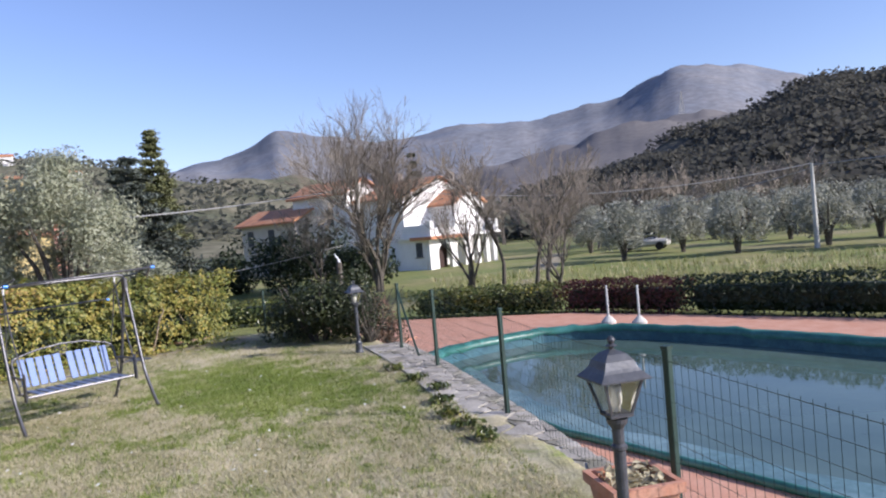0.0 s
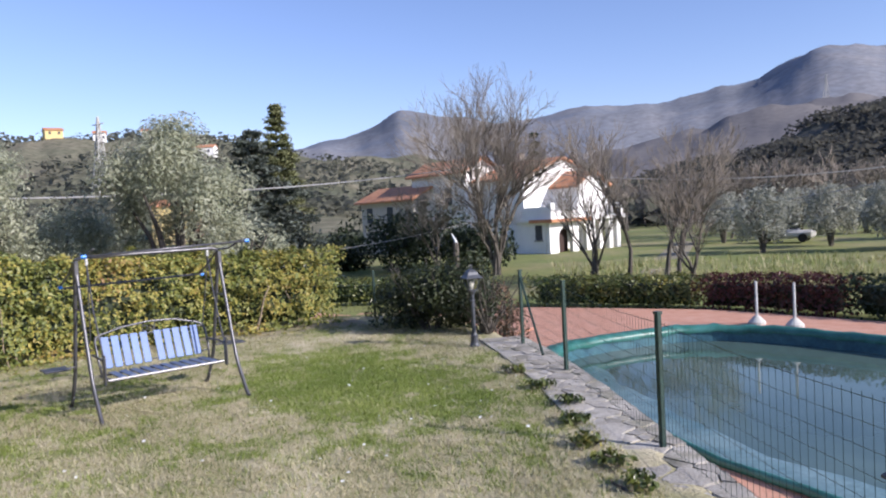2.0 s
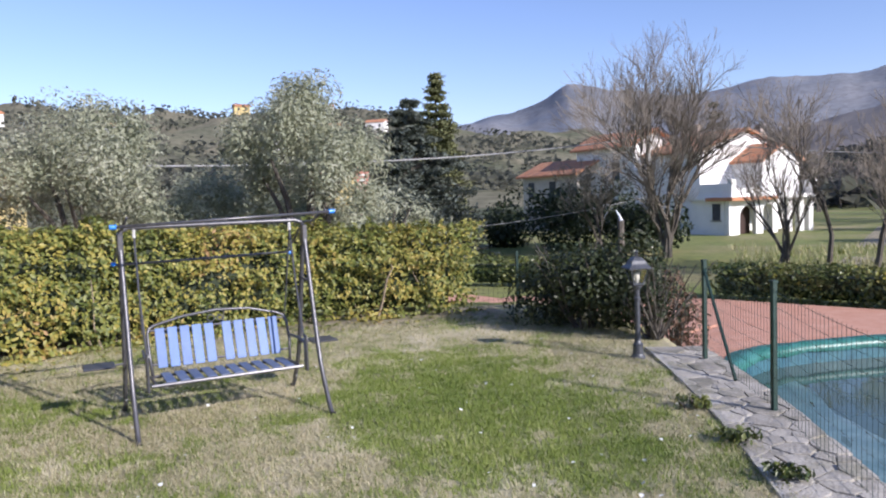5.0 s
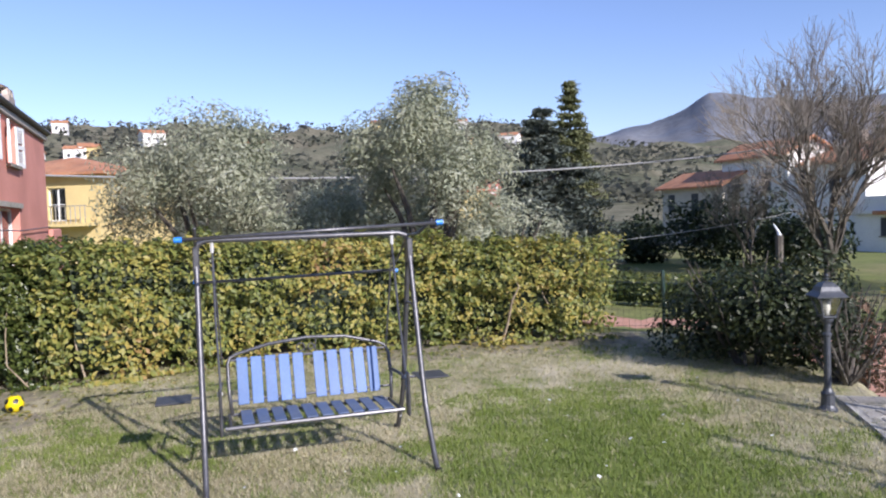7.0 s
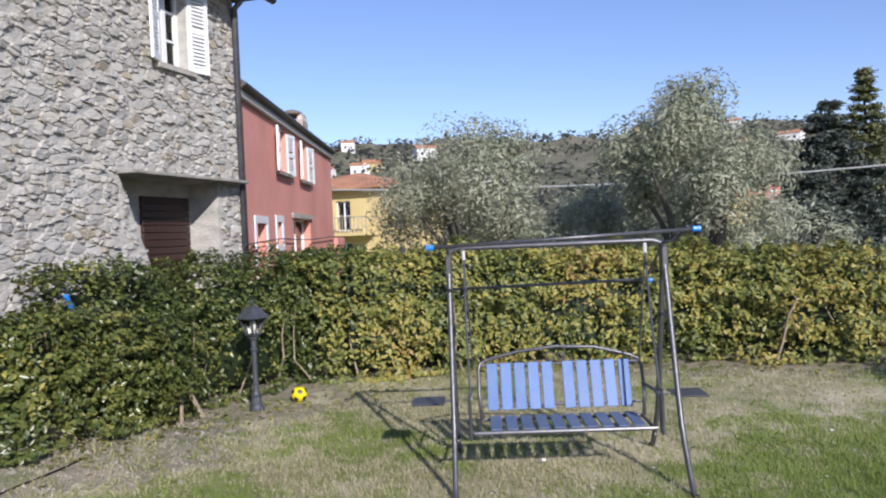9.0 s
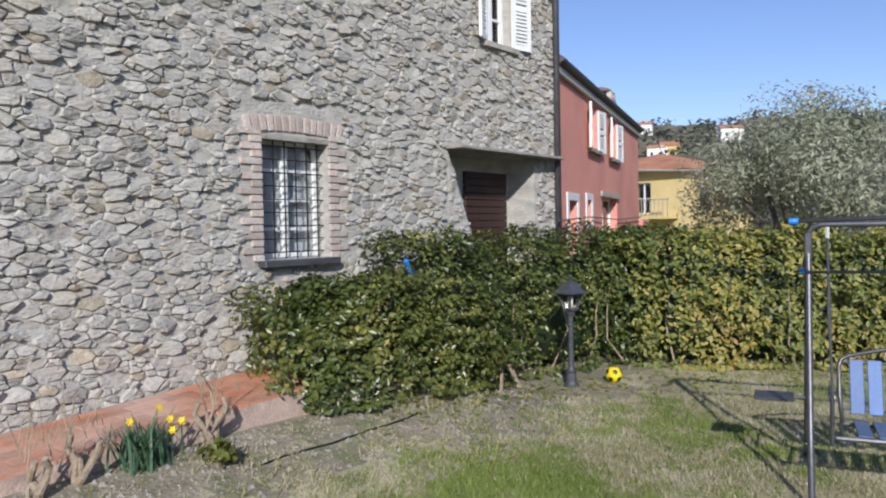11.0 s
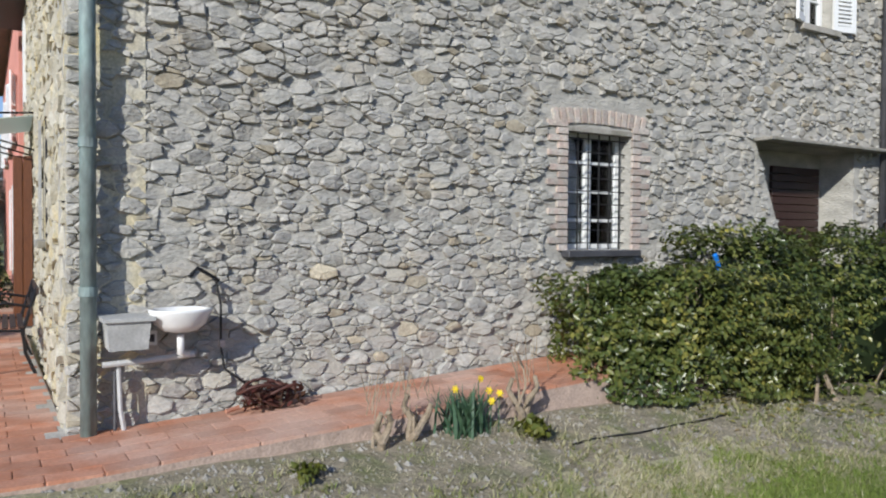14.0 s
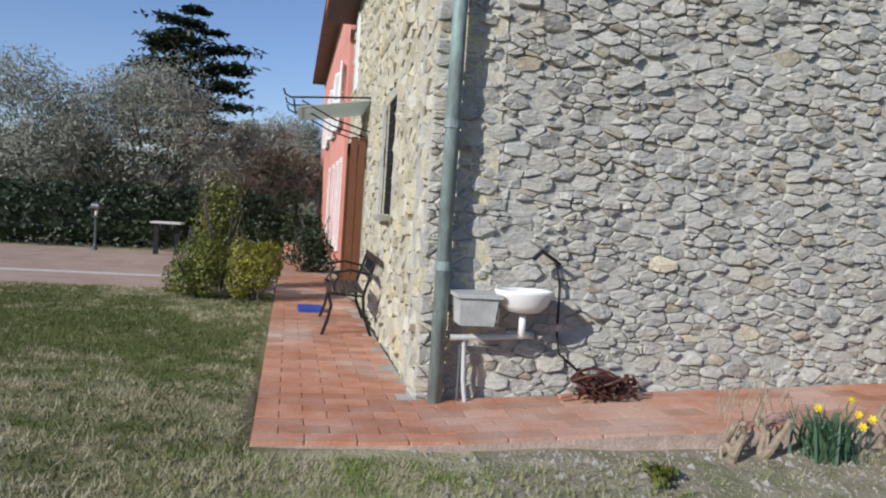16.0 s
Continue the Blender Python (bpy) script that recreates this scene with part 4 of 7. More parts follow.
part("chimney_shaft", newbox(-0.34, -0.28, -0.1, 0.34, 0.28, 0.6), M["brick"], chim)
for x in (-0.27, 0.0, 0.27):
    for y in (-0.2, 0.2):
        part("chimney_pier", newbox(x - 0.055, y - 0.06, 0.6, x + 0.055, y + 0.06, 0.74), M["brick"], chim)
for x in (-0.26, 0.20):
    part("chimney_cap", newlathe([(0.26, 0.74), (0.27, 0.77), (0.17, 0.83), (0.05, 0.86)], 8, m=Matrix.Translation((x, 0, 0))), M["old_tiles"], chim)

# pink wing behind the west terrace
pw = render_house("pink_wing", pose(0.22, 26.5, HOUSE_Z, 0, 0, -90.2), 15.0, 6.0, 6.3, M["pink"], "salmon pink rendered wing with tall grey-framed openings",
                  [(14.0, 0.4, 14.6, 2.3, "frame"), (12.6, 0.4, 13.2, 2.3, "frame"), (10.8, 0.4, 11.5, 2.3, "frame"), (8.5, 0.4, 9.3, 2.3, "frame"),
                   (13.0, 3.2, 13.9, 4.6, "shutters"), (10.2, 3.2, 11.1, 4.6, "shutters"), (6.5, 3.2, 7.4, 4.6, "shutters")], roof_h=1.2, over=0.5, roof_mat=M["old_tiles"])


# ---- pool terrace ----
def strip_points(off, x0, x1, step):
    out = []
    x = x0
    while x <= x1 + 1e-6:
        a, b = ledge_y(x - 0.4), ledge_y(x + 0.4)
        d = Vector((0.8, b - a, 0)).normalized()
        out.append((x + d.y * off, (a + b) / 2 - d.x * off))     # off > 0: the pool's side
        x += step
    return out


LW0, LW1 = -0.48, 0.22
bm = bmesh.new()
A, B = strip_points(LW0, -8, 6.4, 0.4), strip_points(LW1, -8, 6.4, 0.4)
cols = []
for (ax, ay), (bx, by) in zip(A, B):
    za = lawn_z(ax, ay)
    zt = 0.06 + max(0, za - 0.05) * 0.5
    cols.append([bm.verts.new(p) for p in ((ax, ay, -1.2), (ax, ay, zt), (bx, by, zt - 0.02), (bx, by, -1.2))])
for p, q in zip(cols, cols[1:]):
    for k in range(3):
        bm.faces.new((p[k], q[k], q[k + 1], p[k + 1]))
bm.faces.new(cols[0][::-1]), bm.faces.new(cols[-1])
ledge = part("stone_ledge", bm, M["mortar"])
tagged(ledge, "low retaining wall topped with worn flat stones", "wall", kind="structure")

# deck, one plate with the pool cut out
DECK_OUT = [(-15, -8.2), (-8, -6.0), (-2, -8.0), (5.7, -10.6), (9.5, -11.2), (11.2, -10.9), (17.0, -10.6), (19.0, -12.3), (16.2, -16.6), (11.6, -19.9), (4.2, -21.6), (-15, -24)]


def pool_outline(grow=0.0, n=72):
    """Free-form basin: straight near side, rounded far end."""
    pts = []
    for k in range(n):
        a = 2 * math.pi * k / n
        c, s = math.cos(a), math.sin(a)
        e = 0.55
        x = -0.6 + (10.6 + grow) * math.copysign(abs(c) ** e, c)
        y = -14.95 + (4.15 + grow) * math.copysign(abs(s) ** e, s)
        y -= 0.16 * max(0, x - 2.5) * (0.9 if s > 0 else 0.15)
        pts.append((x, y))
    return pts


def plate_with_hole(outer, hole, z, thick, material, name):
    n = len(hole)
    cx, cy = sum(p[0] for p in hole) / n, sum(p[1] for p in hole) / n

    def cast(px, py):
        dx, dy = px - cx, py - cy
        best = None
        for (ax, ay), (bx, by) in zip(outer, outer[1:] + outer[:1]):
            ex, ey = bx - ax, by - ay
            den = dx * ey - dy * ex
            if abs(den) < 1e-9:
                continue
            t = ((ax - cx) * ey - (ay - cy) * ex) / den
            u = ((ax - cx) * dy - (ay - cy) * dx) / den
            if t > 0 and -1e-9 <= u <= 1 + 1e-9 and (best is None or t < best):
                best = t
        return (cx + best * dx, cy + best * dy)

    bm = bmesh.new()
    rings = []
    for p in hole:
        o = cast(*p)
        o = o if (o[0] - cx) ** 2 + (o[1] - cy) ** 2 > (p[0] - cx) ** 2 + (p[1] - cy) ** 2 else (p[0] * 1.01 - cx * 0.01, p[1] * 1.01 - cy * 0.01)
        rings.append([bm.verts.new((p[0], p[1], z - thick)), bm.verts.new((p[0], p[1], z)), bm.verts.new((o[0], o[1], z)), bm.verts.new((o[0], o[1], z - thick))])
    for a, b in zip(rings, rings[1:] + rings[:1]):
        for k in range(3):
            bm.faces.new((a[k], b[k], b[k + 1], a[k + 1]))
    bmesh.ops.recalc_face_normals(bm, faces=bm.faces)
    return part(name, bm, material)


deck = plate_with_hole(DECK_OUT, pool_outline(0.0), DECK_Z + 0.03, 0.12, M["deck"], "pool_deck")
tagged(deck, "terracotta paved pool surround", "paving", kind="structure")
bm = bmesh.new()
inner = pool_outline(-0.02)
top = [bm.verts.new((x, y, DECK_Z - 0.02)) for x, y in inner]
low = [bm.verts.new((x, y, DECK_Z - 1.6)) for x, y in inner]
for k in range(len(inner)):
    j = (k + 1) % len(inner)
    bm.faces.new((top[k], top[j], low[j], low[k]))
bm.faces.new(low)
basin = part("pool_basin", bm, M["liner"])
tagged(basin, "pool basin lined with dark blue-green sheet", "pool", kind="structure")
bm = bmesh.new()
bm.faces.new([bm.verts.new((x, y, DECK_Z - 0.30)) for x, y in pool_outline(-0.03)])
water = part("pool_water", bm, M["water"])
tagged(water, "still murky green pool water", "water", kind="structure")


# ---- hedges and bushes ----
def path_point(pts, t):
    n = len(pts) - 1
    i = min(int(t * n), n - 1)
    f = t * n - i
    return Vector(pts[i]).lerp(Vector(pts[i + 1]), f)


def hedge(name, pts, half, height, count, size, material, label, seed, stems=0, ragged=0.12, bare=0.0, group=""):
    """Clipped hedge along (x, y) points: an added dark core, stems, and a thick uneven coat of leaves. height: (start,
    end) above ground.
    """
    rng = np.random.default_rng(seed)
    rnd = random.Random(seed)
    p0 = pts[0]
    h = thing(name, pose(p0[0], p0[1], ground_z(*p0)), label, "hedge", group)
    base = Vector((p0[0], p0[1], ground_z(*p0)))
    bm = bmesh.new()
    n = 14
    rows = []
    for i in range(n + 1):
        c, d = path_point(pts, i / n), path_point(pts, min(1, i / n + 0.01)) - path_point(pts, max(0, i / n - 0.01))
        d = Vector((d.x, d.y)).normalized()
        s = Vector((-d.y, d.x))
        hh = height[0] + (height[1] - height[0]) * i / n
        z = ground_z(c.x, c.y)
        w = half * 0.45
        ends = 0.25 if i in (0, n) else 0.0
        c2 = Vector((c.x, c.y)) + d * (ends if i == 0 else -ends)
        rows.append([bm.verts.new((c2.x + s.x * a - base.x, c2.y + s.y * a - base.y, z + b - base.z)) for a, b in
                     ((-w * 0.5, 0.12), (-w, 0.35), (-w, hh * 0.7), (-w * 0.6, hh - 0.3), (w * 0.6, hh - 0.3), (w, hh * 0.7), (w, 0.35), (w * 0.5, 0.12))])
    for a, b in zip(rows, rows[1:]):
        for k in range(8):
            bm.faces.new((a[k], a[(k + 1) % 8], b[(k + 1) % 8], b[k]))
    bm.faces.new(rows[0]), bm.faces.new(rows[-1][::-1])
    # Dark solid added inside: fills the leaf gaps and stops see-through.
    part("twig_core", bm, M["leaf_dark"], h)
    if stems:
        bm = bmesh.new()
        for _ in range(stems):
            t = rnd.random()
            c = path_point(pts, t)
            x, y = c.x + rnd.uniform(-half, half) * 0.9, c.y + rnd.uniform(-half, half) * 0.9
            z = ground_z(x, y)
            q = [Vector((x, y, z - 0.03)) - base]
            for k in range(4):
                q.append(q[-1] + Vector((rnd.uniform(-0.12, 0.12), rnd.uniform(-0.12, 0.12), rnd.uniform(0.15, 0.35))))
            tube(bm, q, rnd.uniform(0.012, 0.028), 5, r_end=0.006)
        tagged(part("stem", bm, M["dry_stem"], h), kind="stuff")
    u = rng.uniform(0, 1, count * 2)
    cs, ns = [], []
    for t in u:
        c, d = path_point(pts, t), path_point(pts, min(1, t + 0.01)) - path_point(pts, max(0, t - 0.01))
        d = Vector((d.x, d.y)).normalized()
        s = Vector((-d.y, d.x))
        hh = height[0] + (height[1] - height[0]) * t
        ang = rnd.uniform(-0.8, math.pi + 0.8)
        ex, ez = math.cos(ang), math.sin(ang)
        k = max(abs(ex), abs(ez)) ** 0.72
        ex, ez = ex / k, ez / k
        bump = ragged * noise.noise(Vector((c.x * 2.2 + 5, c.y * 2.2, ez * 2.5 + ex))) + ragged * 0.8 * noise.noise(Vector((c.x * 6, c.y * 6, ez * 6 + ex * 3)))
        depth = -abs(rnd.gauss(0, 0.13))
        if bare and noise.noise(Vector((c.x * 1.1 + 9, c.y * 1.1, ez * 1.6))) > 0.5 - bare and rnd.random() < 0.8:
            continue
        w = half + bump * 1.3 + depth
        zz = hh * 0.5 + (hh * 0.5 + bump + depth) * (ez if ez > 0 else ez * 1.4)
        zz = max(0.04, zz)
        endcap = 0.0
        if t < 0.04 or t > 0.96:
            endcap = rnd.uniform(0, half * 0.8) * (-1 if t < 0.5 else 1) * math.sqrt(max(0, 1 - ex * ex * 0.8))
        x, y = c.x + s.x * ex * w + d.x * endcap, c.y + s.y * ex * w + d.y * endcap
        cs.append((x - base.x, y - base.y, ground_z(c.x, c.y) + zz - base.z))
        ns.append((s.x * ex, s.y * ex, max(ez, 0) + 0.35))
        if len(cs) >= count:
            break
    lf = leaves("foliage", cs, ns, size, material, h, seed)
    tagged(lf, kind="stuff")
    return h


hedge("yellowing_hedge", [(8.9, -1.6), (10.15, -3.6), (10.85, -6.2), (10.75, -8.75)], 0.62, (1.72, 1.4), 34000, 0.08, M["leaf_yellow"],
      "tall clipped hedge with green and yellowing leaves beside lawn", 1, stems=26, ragged=0.24, bare=0.12)
hedge("laurel_hedge", [(3.85, -0.62), (4.6, -0.95), (5.5, -1.0), (6.35, -0.75)], 0.52, (1.0, 1.1), 27000, 0.062, M["leaf_laurel"],
      "low clipped laurel hedge with glossy green leaves against house", 2, stems=16, ragged=0.17, bare=0.03)
hedge("laurel_hedge", [(5.4, -0.62), (7.0, -0.62), (8.7, -1.05), (9.4, -1.6)], 0.48, (1.5, 1.75), 23000, 0.066, M["leaf_laurel"],
      "taller laurel hedge with green leaves in front of the doorway", 3, stems=22, ragged=0.2, bare=0.06)
# terrace hedge to the north and the pool's far hedge
hedge("terrace_hedge", [(-0.9, 15.2), (-5, 14.3), (-10, 13.6), (-17, 12.4)], 0.6, (1.55, 1.3), 11000, 0.14, M["leaf_dark"],
      "dark green clipped hedge along the paved terrace", 4, ragged=0.15)
hedge("pool_hedge", [(16.6, -17.4), (14.6, -18.9), (12.5, -20.3)], 0.5, (0.95, 1.0), 3500, 0.13, M["leaf_laurel"], "green clipped hedge behind the pool", 5, ragged=0.08)
hedge("pool_hedge", [(12.4, -20.35), (10.6, -21.1), (8.6, -21.5)], 0.5, (1.0, 1.05), 4000, 0.12, M["leaf_red"], "dark red clipped hedge behind the pool", 6, ragged=0.08)
hedge("pool_hedge", [(8.5, -21.55), (4, -22.4), (-3, -23.5), (-12, -25)], 0.55, (1.1, 1.25), 9000, 0.13, M["leaf_dark"], "dark green clipped hedge behind the pool", 7, ragged=0.08)
hedge("garden_hedge", [(19.5, -16.6), (21.5, -14.2), (23.5, -11.5), (25.5, -6.5)], 0.5, (0.95, 1.1), 3500, 0.14, M["leaf_laurel"], "green hedge along the neighbouring garden", 8, ragged=0.1)


def bush(name, x, y, rx, ry, h, count, size, material, label, seed, z=None, stems=8, lobes=7, stem_mat=None, cat="bush"):
    rnd = random.Random(seed)
    gz = ground_z(x, y) if z is None else z
    b = thing(name, pose(x, y, gz), label, cat)
    blobs = [(rnd.uniform(-0.55, 0.55) * rx, rnd.uniform(-0.55, 0.55) * ry, h * rnd.uniform(0.22, 0.66), rnd.uniform(0.42, 0.6)) for _ in range(lobes)]
    cs, ns = [], []
    while len(cs) < count:
        bx, by, bz, br = rnd.choice(blobs)
        d = Vector((rnd.gauss(0, 1), rnd.gauss(0, 1), rnd.gauss(0, 1))).normalized()
        r = br * (1 - abs(rnd.gauss(0, 0.2)))
        p = Vector((bx + d.x * r * rx, by + d.y * r * ry, bz + d.z * r * h * 0.62))
        if p.z < 0.05:
            p.z = rnd.uniform(0.04, min(0.3, h * 0.8))
        cs.append(p), ns.append(d + Vector((0, 0, 0.3)))
    lf = leaves("foliage", cs, ns, size, material, b, seed)
    tagged(lf, kind="stuff")
    bm = bmesh.new()
    for _ in range(stems):
        q = [Vector((rnd.uniform(-0.15, 0.15) * rx, rnd.uniform(-0.15, 0.15) * ry, -0.03))]
        e = Vector((rnd.uniform(-0.8, 0.8) * rx, rnd.uniform(-0.8, 0.8) * ry, h * rnd.uniform(0.6, 1.0)))
        for k in range(1, 4):
            q.append(q[0].lerp(e, k / 3) + Vector((rnd.uniform(-0.06, 0.06), rnd.uniform(-0.06, 0.06), 0)))
        tube(bm, q, 0.02, 5, r_end=0.005)
    tagged(part("stem", bm, stem_mat or M["bark"], b), kind="stuff")
    return b


bush("evergreen_bush", 8.25, -9.9, 1.15, 0.95, 1.5, 9000, 0.075, M["leaf_bush"], "dense dark evergreen bush at the lawn's edge", 31, lobes=12)
bush("evergreen_bush", 9.2, -10.2, 0.75, 0.7, 1.15, 2500, 0.08, M["leaf_dark"], "dark evergreen bush behind the lamp", 32, lobes=6)
bush("twiggy_bush", 7.05, -10.35, 0.85, 0.6, 1.05, 900, 0.06, M["leaf_bush"], "half-bare twiggy bush with rusty leaves", 33, stems=26, stem_mat=M["bark"])
bush("rusty_shrub", 9.9, -12.3, 0.5, 0.5, 1.75, 900, 0.1, M["leaf_rust"], "thin shrub with rust-brown leaves", 34, stems=14)
bush("box_shrub", -2.08, 5.15, 0.42, 0.42, 0.95, 5500, 0.045, M["leaf_box"], "rounded yellow-green shrub on the terrace edge", 35, lobes=9)
bush("tall_shrub", -1.8, 5.95, 0.5, 0.5, 1.75, 2600, 0.06, M["leaf_box"], "tall loose green shrub on the terrace edge", 36, stems=16)
bush("golden_shrub", -1.3, 4.95, 0.38, 0.4, 0.95, 4200, 0.045, M["leaf_golden"], "golden green shrub beside the brick path", 37, lobes=9)
bush("corner_shrub", -0.5, 9.4, 0.55, 0.7, 1.2, 1800, 0.08, M["leaf_dark"], "dark shrub near the end of path", 38, z=0.3)


# ---- trees ----
def branches(bm_trunk, bm_twig, p, d, length, r, depth, rnd, spread, lift, min_r=0.006, twig_from=0.02, ends=None, kids=(2, 4)):
    steps = 3
    q = [p.copy()]
    dd = d.copy()
    for _ in range(steps):
        dd = (dd + Vector((rnd.gauss(0, 0.13), rnd.gauss(0, 0.13), rnd.gauss(0, 0.08) + lift * 0.12))).normalized()
        q.append(q[-1] + dd * length / steps)
    tube(bm_trunk if r > twig_from else bm_twig, q, r, 6 if r > 0.05 else 4 if r > twig_from else 3, r_end=max(min_r, r * 0.62))
    if ends is not None and depth <= 1:
        ends.append(q[-1])
        ends.append(q[-2])
    if depth == 0:
        return
    for _ in range(rnd.randint(*kids)):
        k = rnd.choice((1, 2, 3, 3, 3))
        a = rnd.uniform(0, 2 * math.pi)
        side = dd.orthogonal().normalized()
        side.rotate(Matrix.Rotation(a, 3, dd))
        nd = (dd + side * rnd.uniform(0.35, 1.0) * spread + Vector((0, 0, lift * 0.3))).normalized()
        branches(bm_trunk, bm_twig, q[k], nd, length * rnd.uniform(0.6, 0.86), max(min_r, r * rnd.uniform(0.45, 0.65)), depth - 1, rnd, spread, lift, min_r, twig_from, ends, kids)


def bare_tree(x, y, h, seed, label, stems=1, spread=0.6, depth=5, z=None, twig=0.013, lean=0.0, name="bare_tree", kids=(2, 4), trunk_frac=0.3):
    rnd = random.Random(seed)
    t = thing(name, pose(x, y, (ground_z(x, y) if z is None else z) - 0.05), label, "tree", "bare winter trees")
    a, b = bmesh.new(), bmesh.new()
    for s in range(stems):
        d = Vector((rnd.uniform(-0.25, 0.25) * (stems > 1) + lean, rnd.uniform(-0.25, 0.25) * (stems > 1), 1)).normalized()
        branches(a, b, Vector((rnd.uniform(-0.2, 0.2) * (stems > 1), rnd.uniform(-0.2, 0.2) * (stems > 1), 0)), d, h * trunk_frac, h * 0.012 + 0.02, depth, rnd, spread, 0.35, twig, twig * 2.2, kids=kids)
    part("trunk", a, M["bark"], t)
    part("crown", b, M["twig"], t, "fine bare twigs")
    return t


def leafy_tree(name, x, y, h, width, count, size, material, label, seed, trunk_h=0.35, z=None, blobs=44, cat="tree", group="", trunk_r=0.13):
    rnd = random.Random(seed)
    t = thing(name, pose(x, y, (ground_z(x, y) if z is None else z) - 0.05), label, cat, group)
    a = bmesh.new()
    tips = []
    for s in range(6):
        ang = s * 1.05 + rnd.uniform(-0.3, 0.3)
        e = Vector((math.cos(ang) * width * 0.3, math.sin(ang) * width * 0.3, h * rnd.uniform(0.55, 0.85)))
        q = [Vector((0, 0, 0)), Vector((e.x * 0.15, e.y * 0.15, h * trunk_h * 0.8)), e * 0.6 + Vector((0, 0, h * 0.1)), e]
        tube(a, q, trunk_r * rnd.uniform(0.7, 1.1), 6, r_end=0.02)
        tips += [q[2], q[3]]
    part("trunk", a, M["bark"], t)
    cl = []
    for k in range(blobs):
        ang = rnd.uniform(0, 2 * math.pi)
        u = rnd.random()
        zz = h * (trunk_h * 0.8 + (1 - trunk_h * 0.8) * u) * 0.96
        prof = math.sin(math.pi * min(1, max(0.08, (u * 0.86 + 0.12)))) ** 0.6
        rr = width * 0.5 * prof * math.sqrt(rnd.uniform(0.15, 0.95))
        cl.append((Vector((math.cos(ang) * rr, math.sin(ang) * rr, zz)), width * rnd.uniform(0.1, 0.19)))
    cs, ns = [], []
    while len(cs) < count:
        c, r = rnd.choice(cl)
        d = Vector((rnd.gauss(0, 1), rnd.gauss(0, 1), rnd.gauss(0, 1.15)))
        if d.length > 1.75:
            continue
        p = c + d * r * 0.66
        if p.z > 0.15 * h:
            cs.append(p), ns.append(d.normalized() + Vector((0, 0, 0.4)))
    lf = leaves("crown", cs, ns, size, material, t, seed, aspect=0.34)
    tagged(lf, kind="stuff")
    return t


leafy_tree("olive_tree", 14.6, -6.45, 4.75, 3.3, 30000, 0.11, M["leaf_olive"], "silvery green olive tree behind the hedge", 51, z=-0.3, group="olive trees", trunk_h=0.2)
leafy_tree("olive_tree", 15.6, -1.9, 4.3, 4.2, 31000, 0.11, M["leaf_olive"], "broad grey-green olive tree behind the hedge", 52, z=-0.2, group="olive trees", trunk_h=0.2)
leafy_tree("olive_tree", 17.5, -4.2, 3.1, 3.4, 11000, 0.14, M["leaf_olive"], "lower olive tree between two larger ones", 53, z=-0.3, group="olive trees", trunk_h=0.15)
leafy_tree("olive_tree", 20.0, -8.8, 3.0, 3.6, 6000, 0.15, M["leaf_olive"], "low grey olive tree beyond the hedge", 54, z=-0.8, group="olive trees", trunk_h=0.15)
for i, (x, y, h, w) in enumerate(((-9.5, 19.5, 5.0, 6.0), (-5.2, 20.5, 5.2, 5.6), (-2.1, 24, 4.2, 4.2), (-13.5, 18, 4.6, 5.5), (-0.6, 31, 5.0, 4.5))):
    leafy_tree("olive_tree", x, y, h, w, 26000, 0.15, M["leaf_olive_dim"], "silver-grey olive tree behind the terrace hedge", 60 + i, z=0.2, group="terrace olive trees")


def cedar(name, x, y, z, h, width, material, label, seed, tiers=11, count=9000, flat=0.35, size=0.35, bare_low=0.25, taper=0.75, pads_n=3):
    """Conifer with spreading tiers of boughs that carry flat pads of needles."""
    rnd = random.Random(seed)
    t = thing(name, pose(x, y, z), label, "tree")
    a = newtube([(0, 0, -0.1), (0.05, 0, h * 0.5), (0, 0.05, h)], h * 0.022, 7, r_end=0.03)
    pads = []
    for k in range(tiers):
        u = k / (tiers - 1)
        zz = h * (bare_low + (0.99 - bare_low) * u)
        L = width * 0.5 * (1 - u * taper) * rnd.uniform(0.75, 1.1) * (1 if u < 0.97 else 0.3)
        n = 7 if u < 0.8 else 4
        for j in range(n):
            ang = 2 * math.pi * (j + rnd.uniform(0, 0.9)) / n
            l = L * rnd.uniform(0.5, 1.1)
            e = Vector((math.cos(ang) * l, math.sin(ang) * l, zz + rnd.uniform(-0.3, 0.5) * flat))
            tube(a, [Vector((0, 0, zz - 0.1 * l)), e * 0.5 + Vector((0, 0, zz * 0.5)), e], 0.05, 4, r_end=0.012)
            for q in [0.95 - 0.6 * i / pads_n for i in range(pads_n)]:
                c = Vector((0, 0, zz)).lerp(e, q)
                pads.append((c - Vector((0, 0, 0.3 * flat * l * q * q)), max(0.16, l * 0.5 / pads_n)))
    part("trunk", a, M["bark"], t)
    cs, ns = [], []
    for _ in range(count):
        c, r = rnd.choice(pads)
        cs.append(c + Vector((rnd.gauss(0, r), rnd.gauss(0, r), rnd.gauss(0, r * flat))))
        ns.append((rnd.gauss(0, 0.3), rnd.gauss(0, 0.3), 1))
    lf = leaves("crown", cs, ns, size, material, t, seed, aspect=0.4)
    tagged(lf, kind="stuff")
    return t


def far(az, d, ex=-2.7, ey=-5.0):
    return ex + d * math.cos(radians(az)), ey + d * math.sin(radians(az))


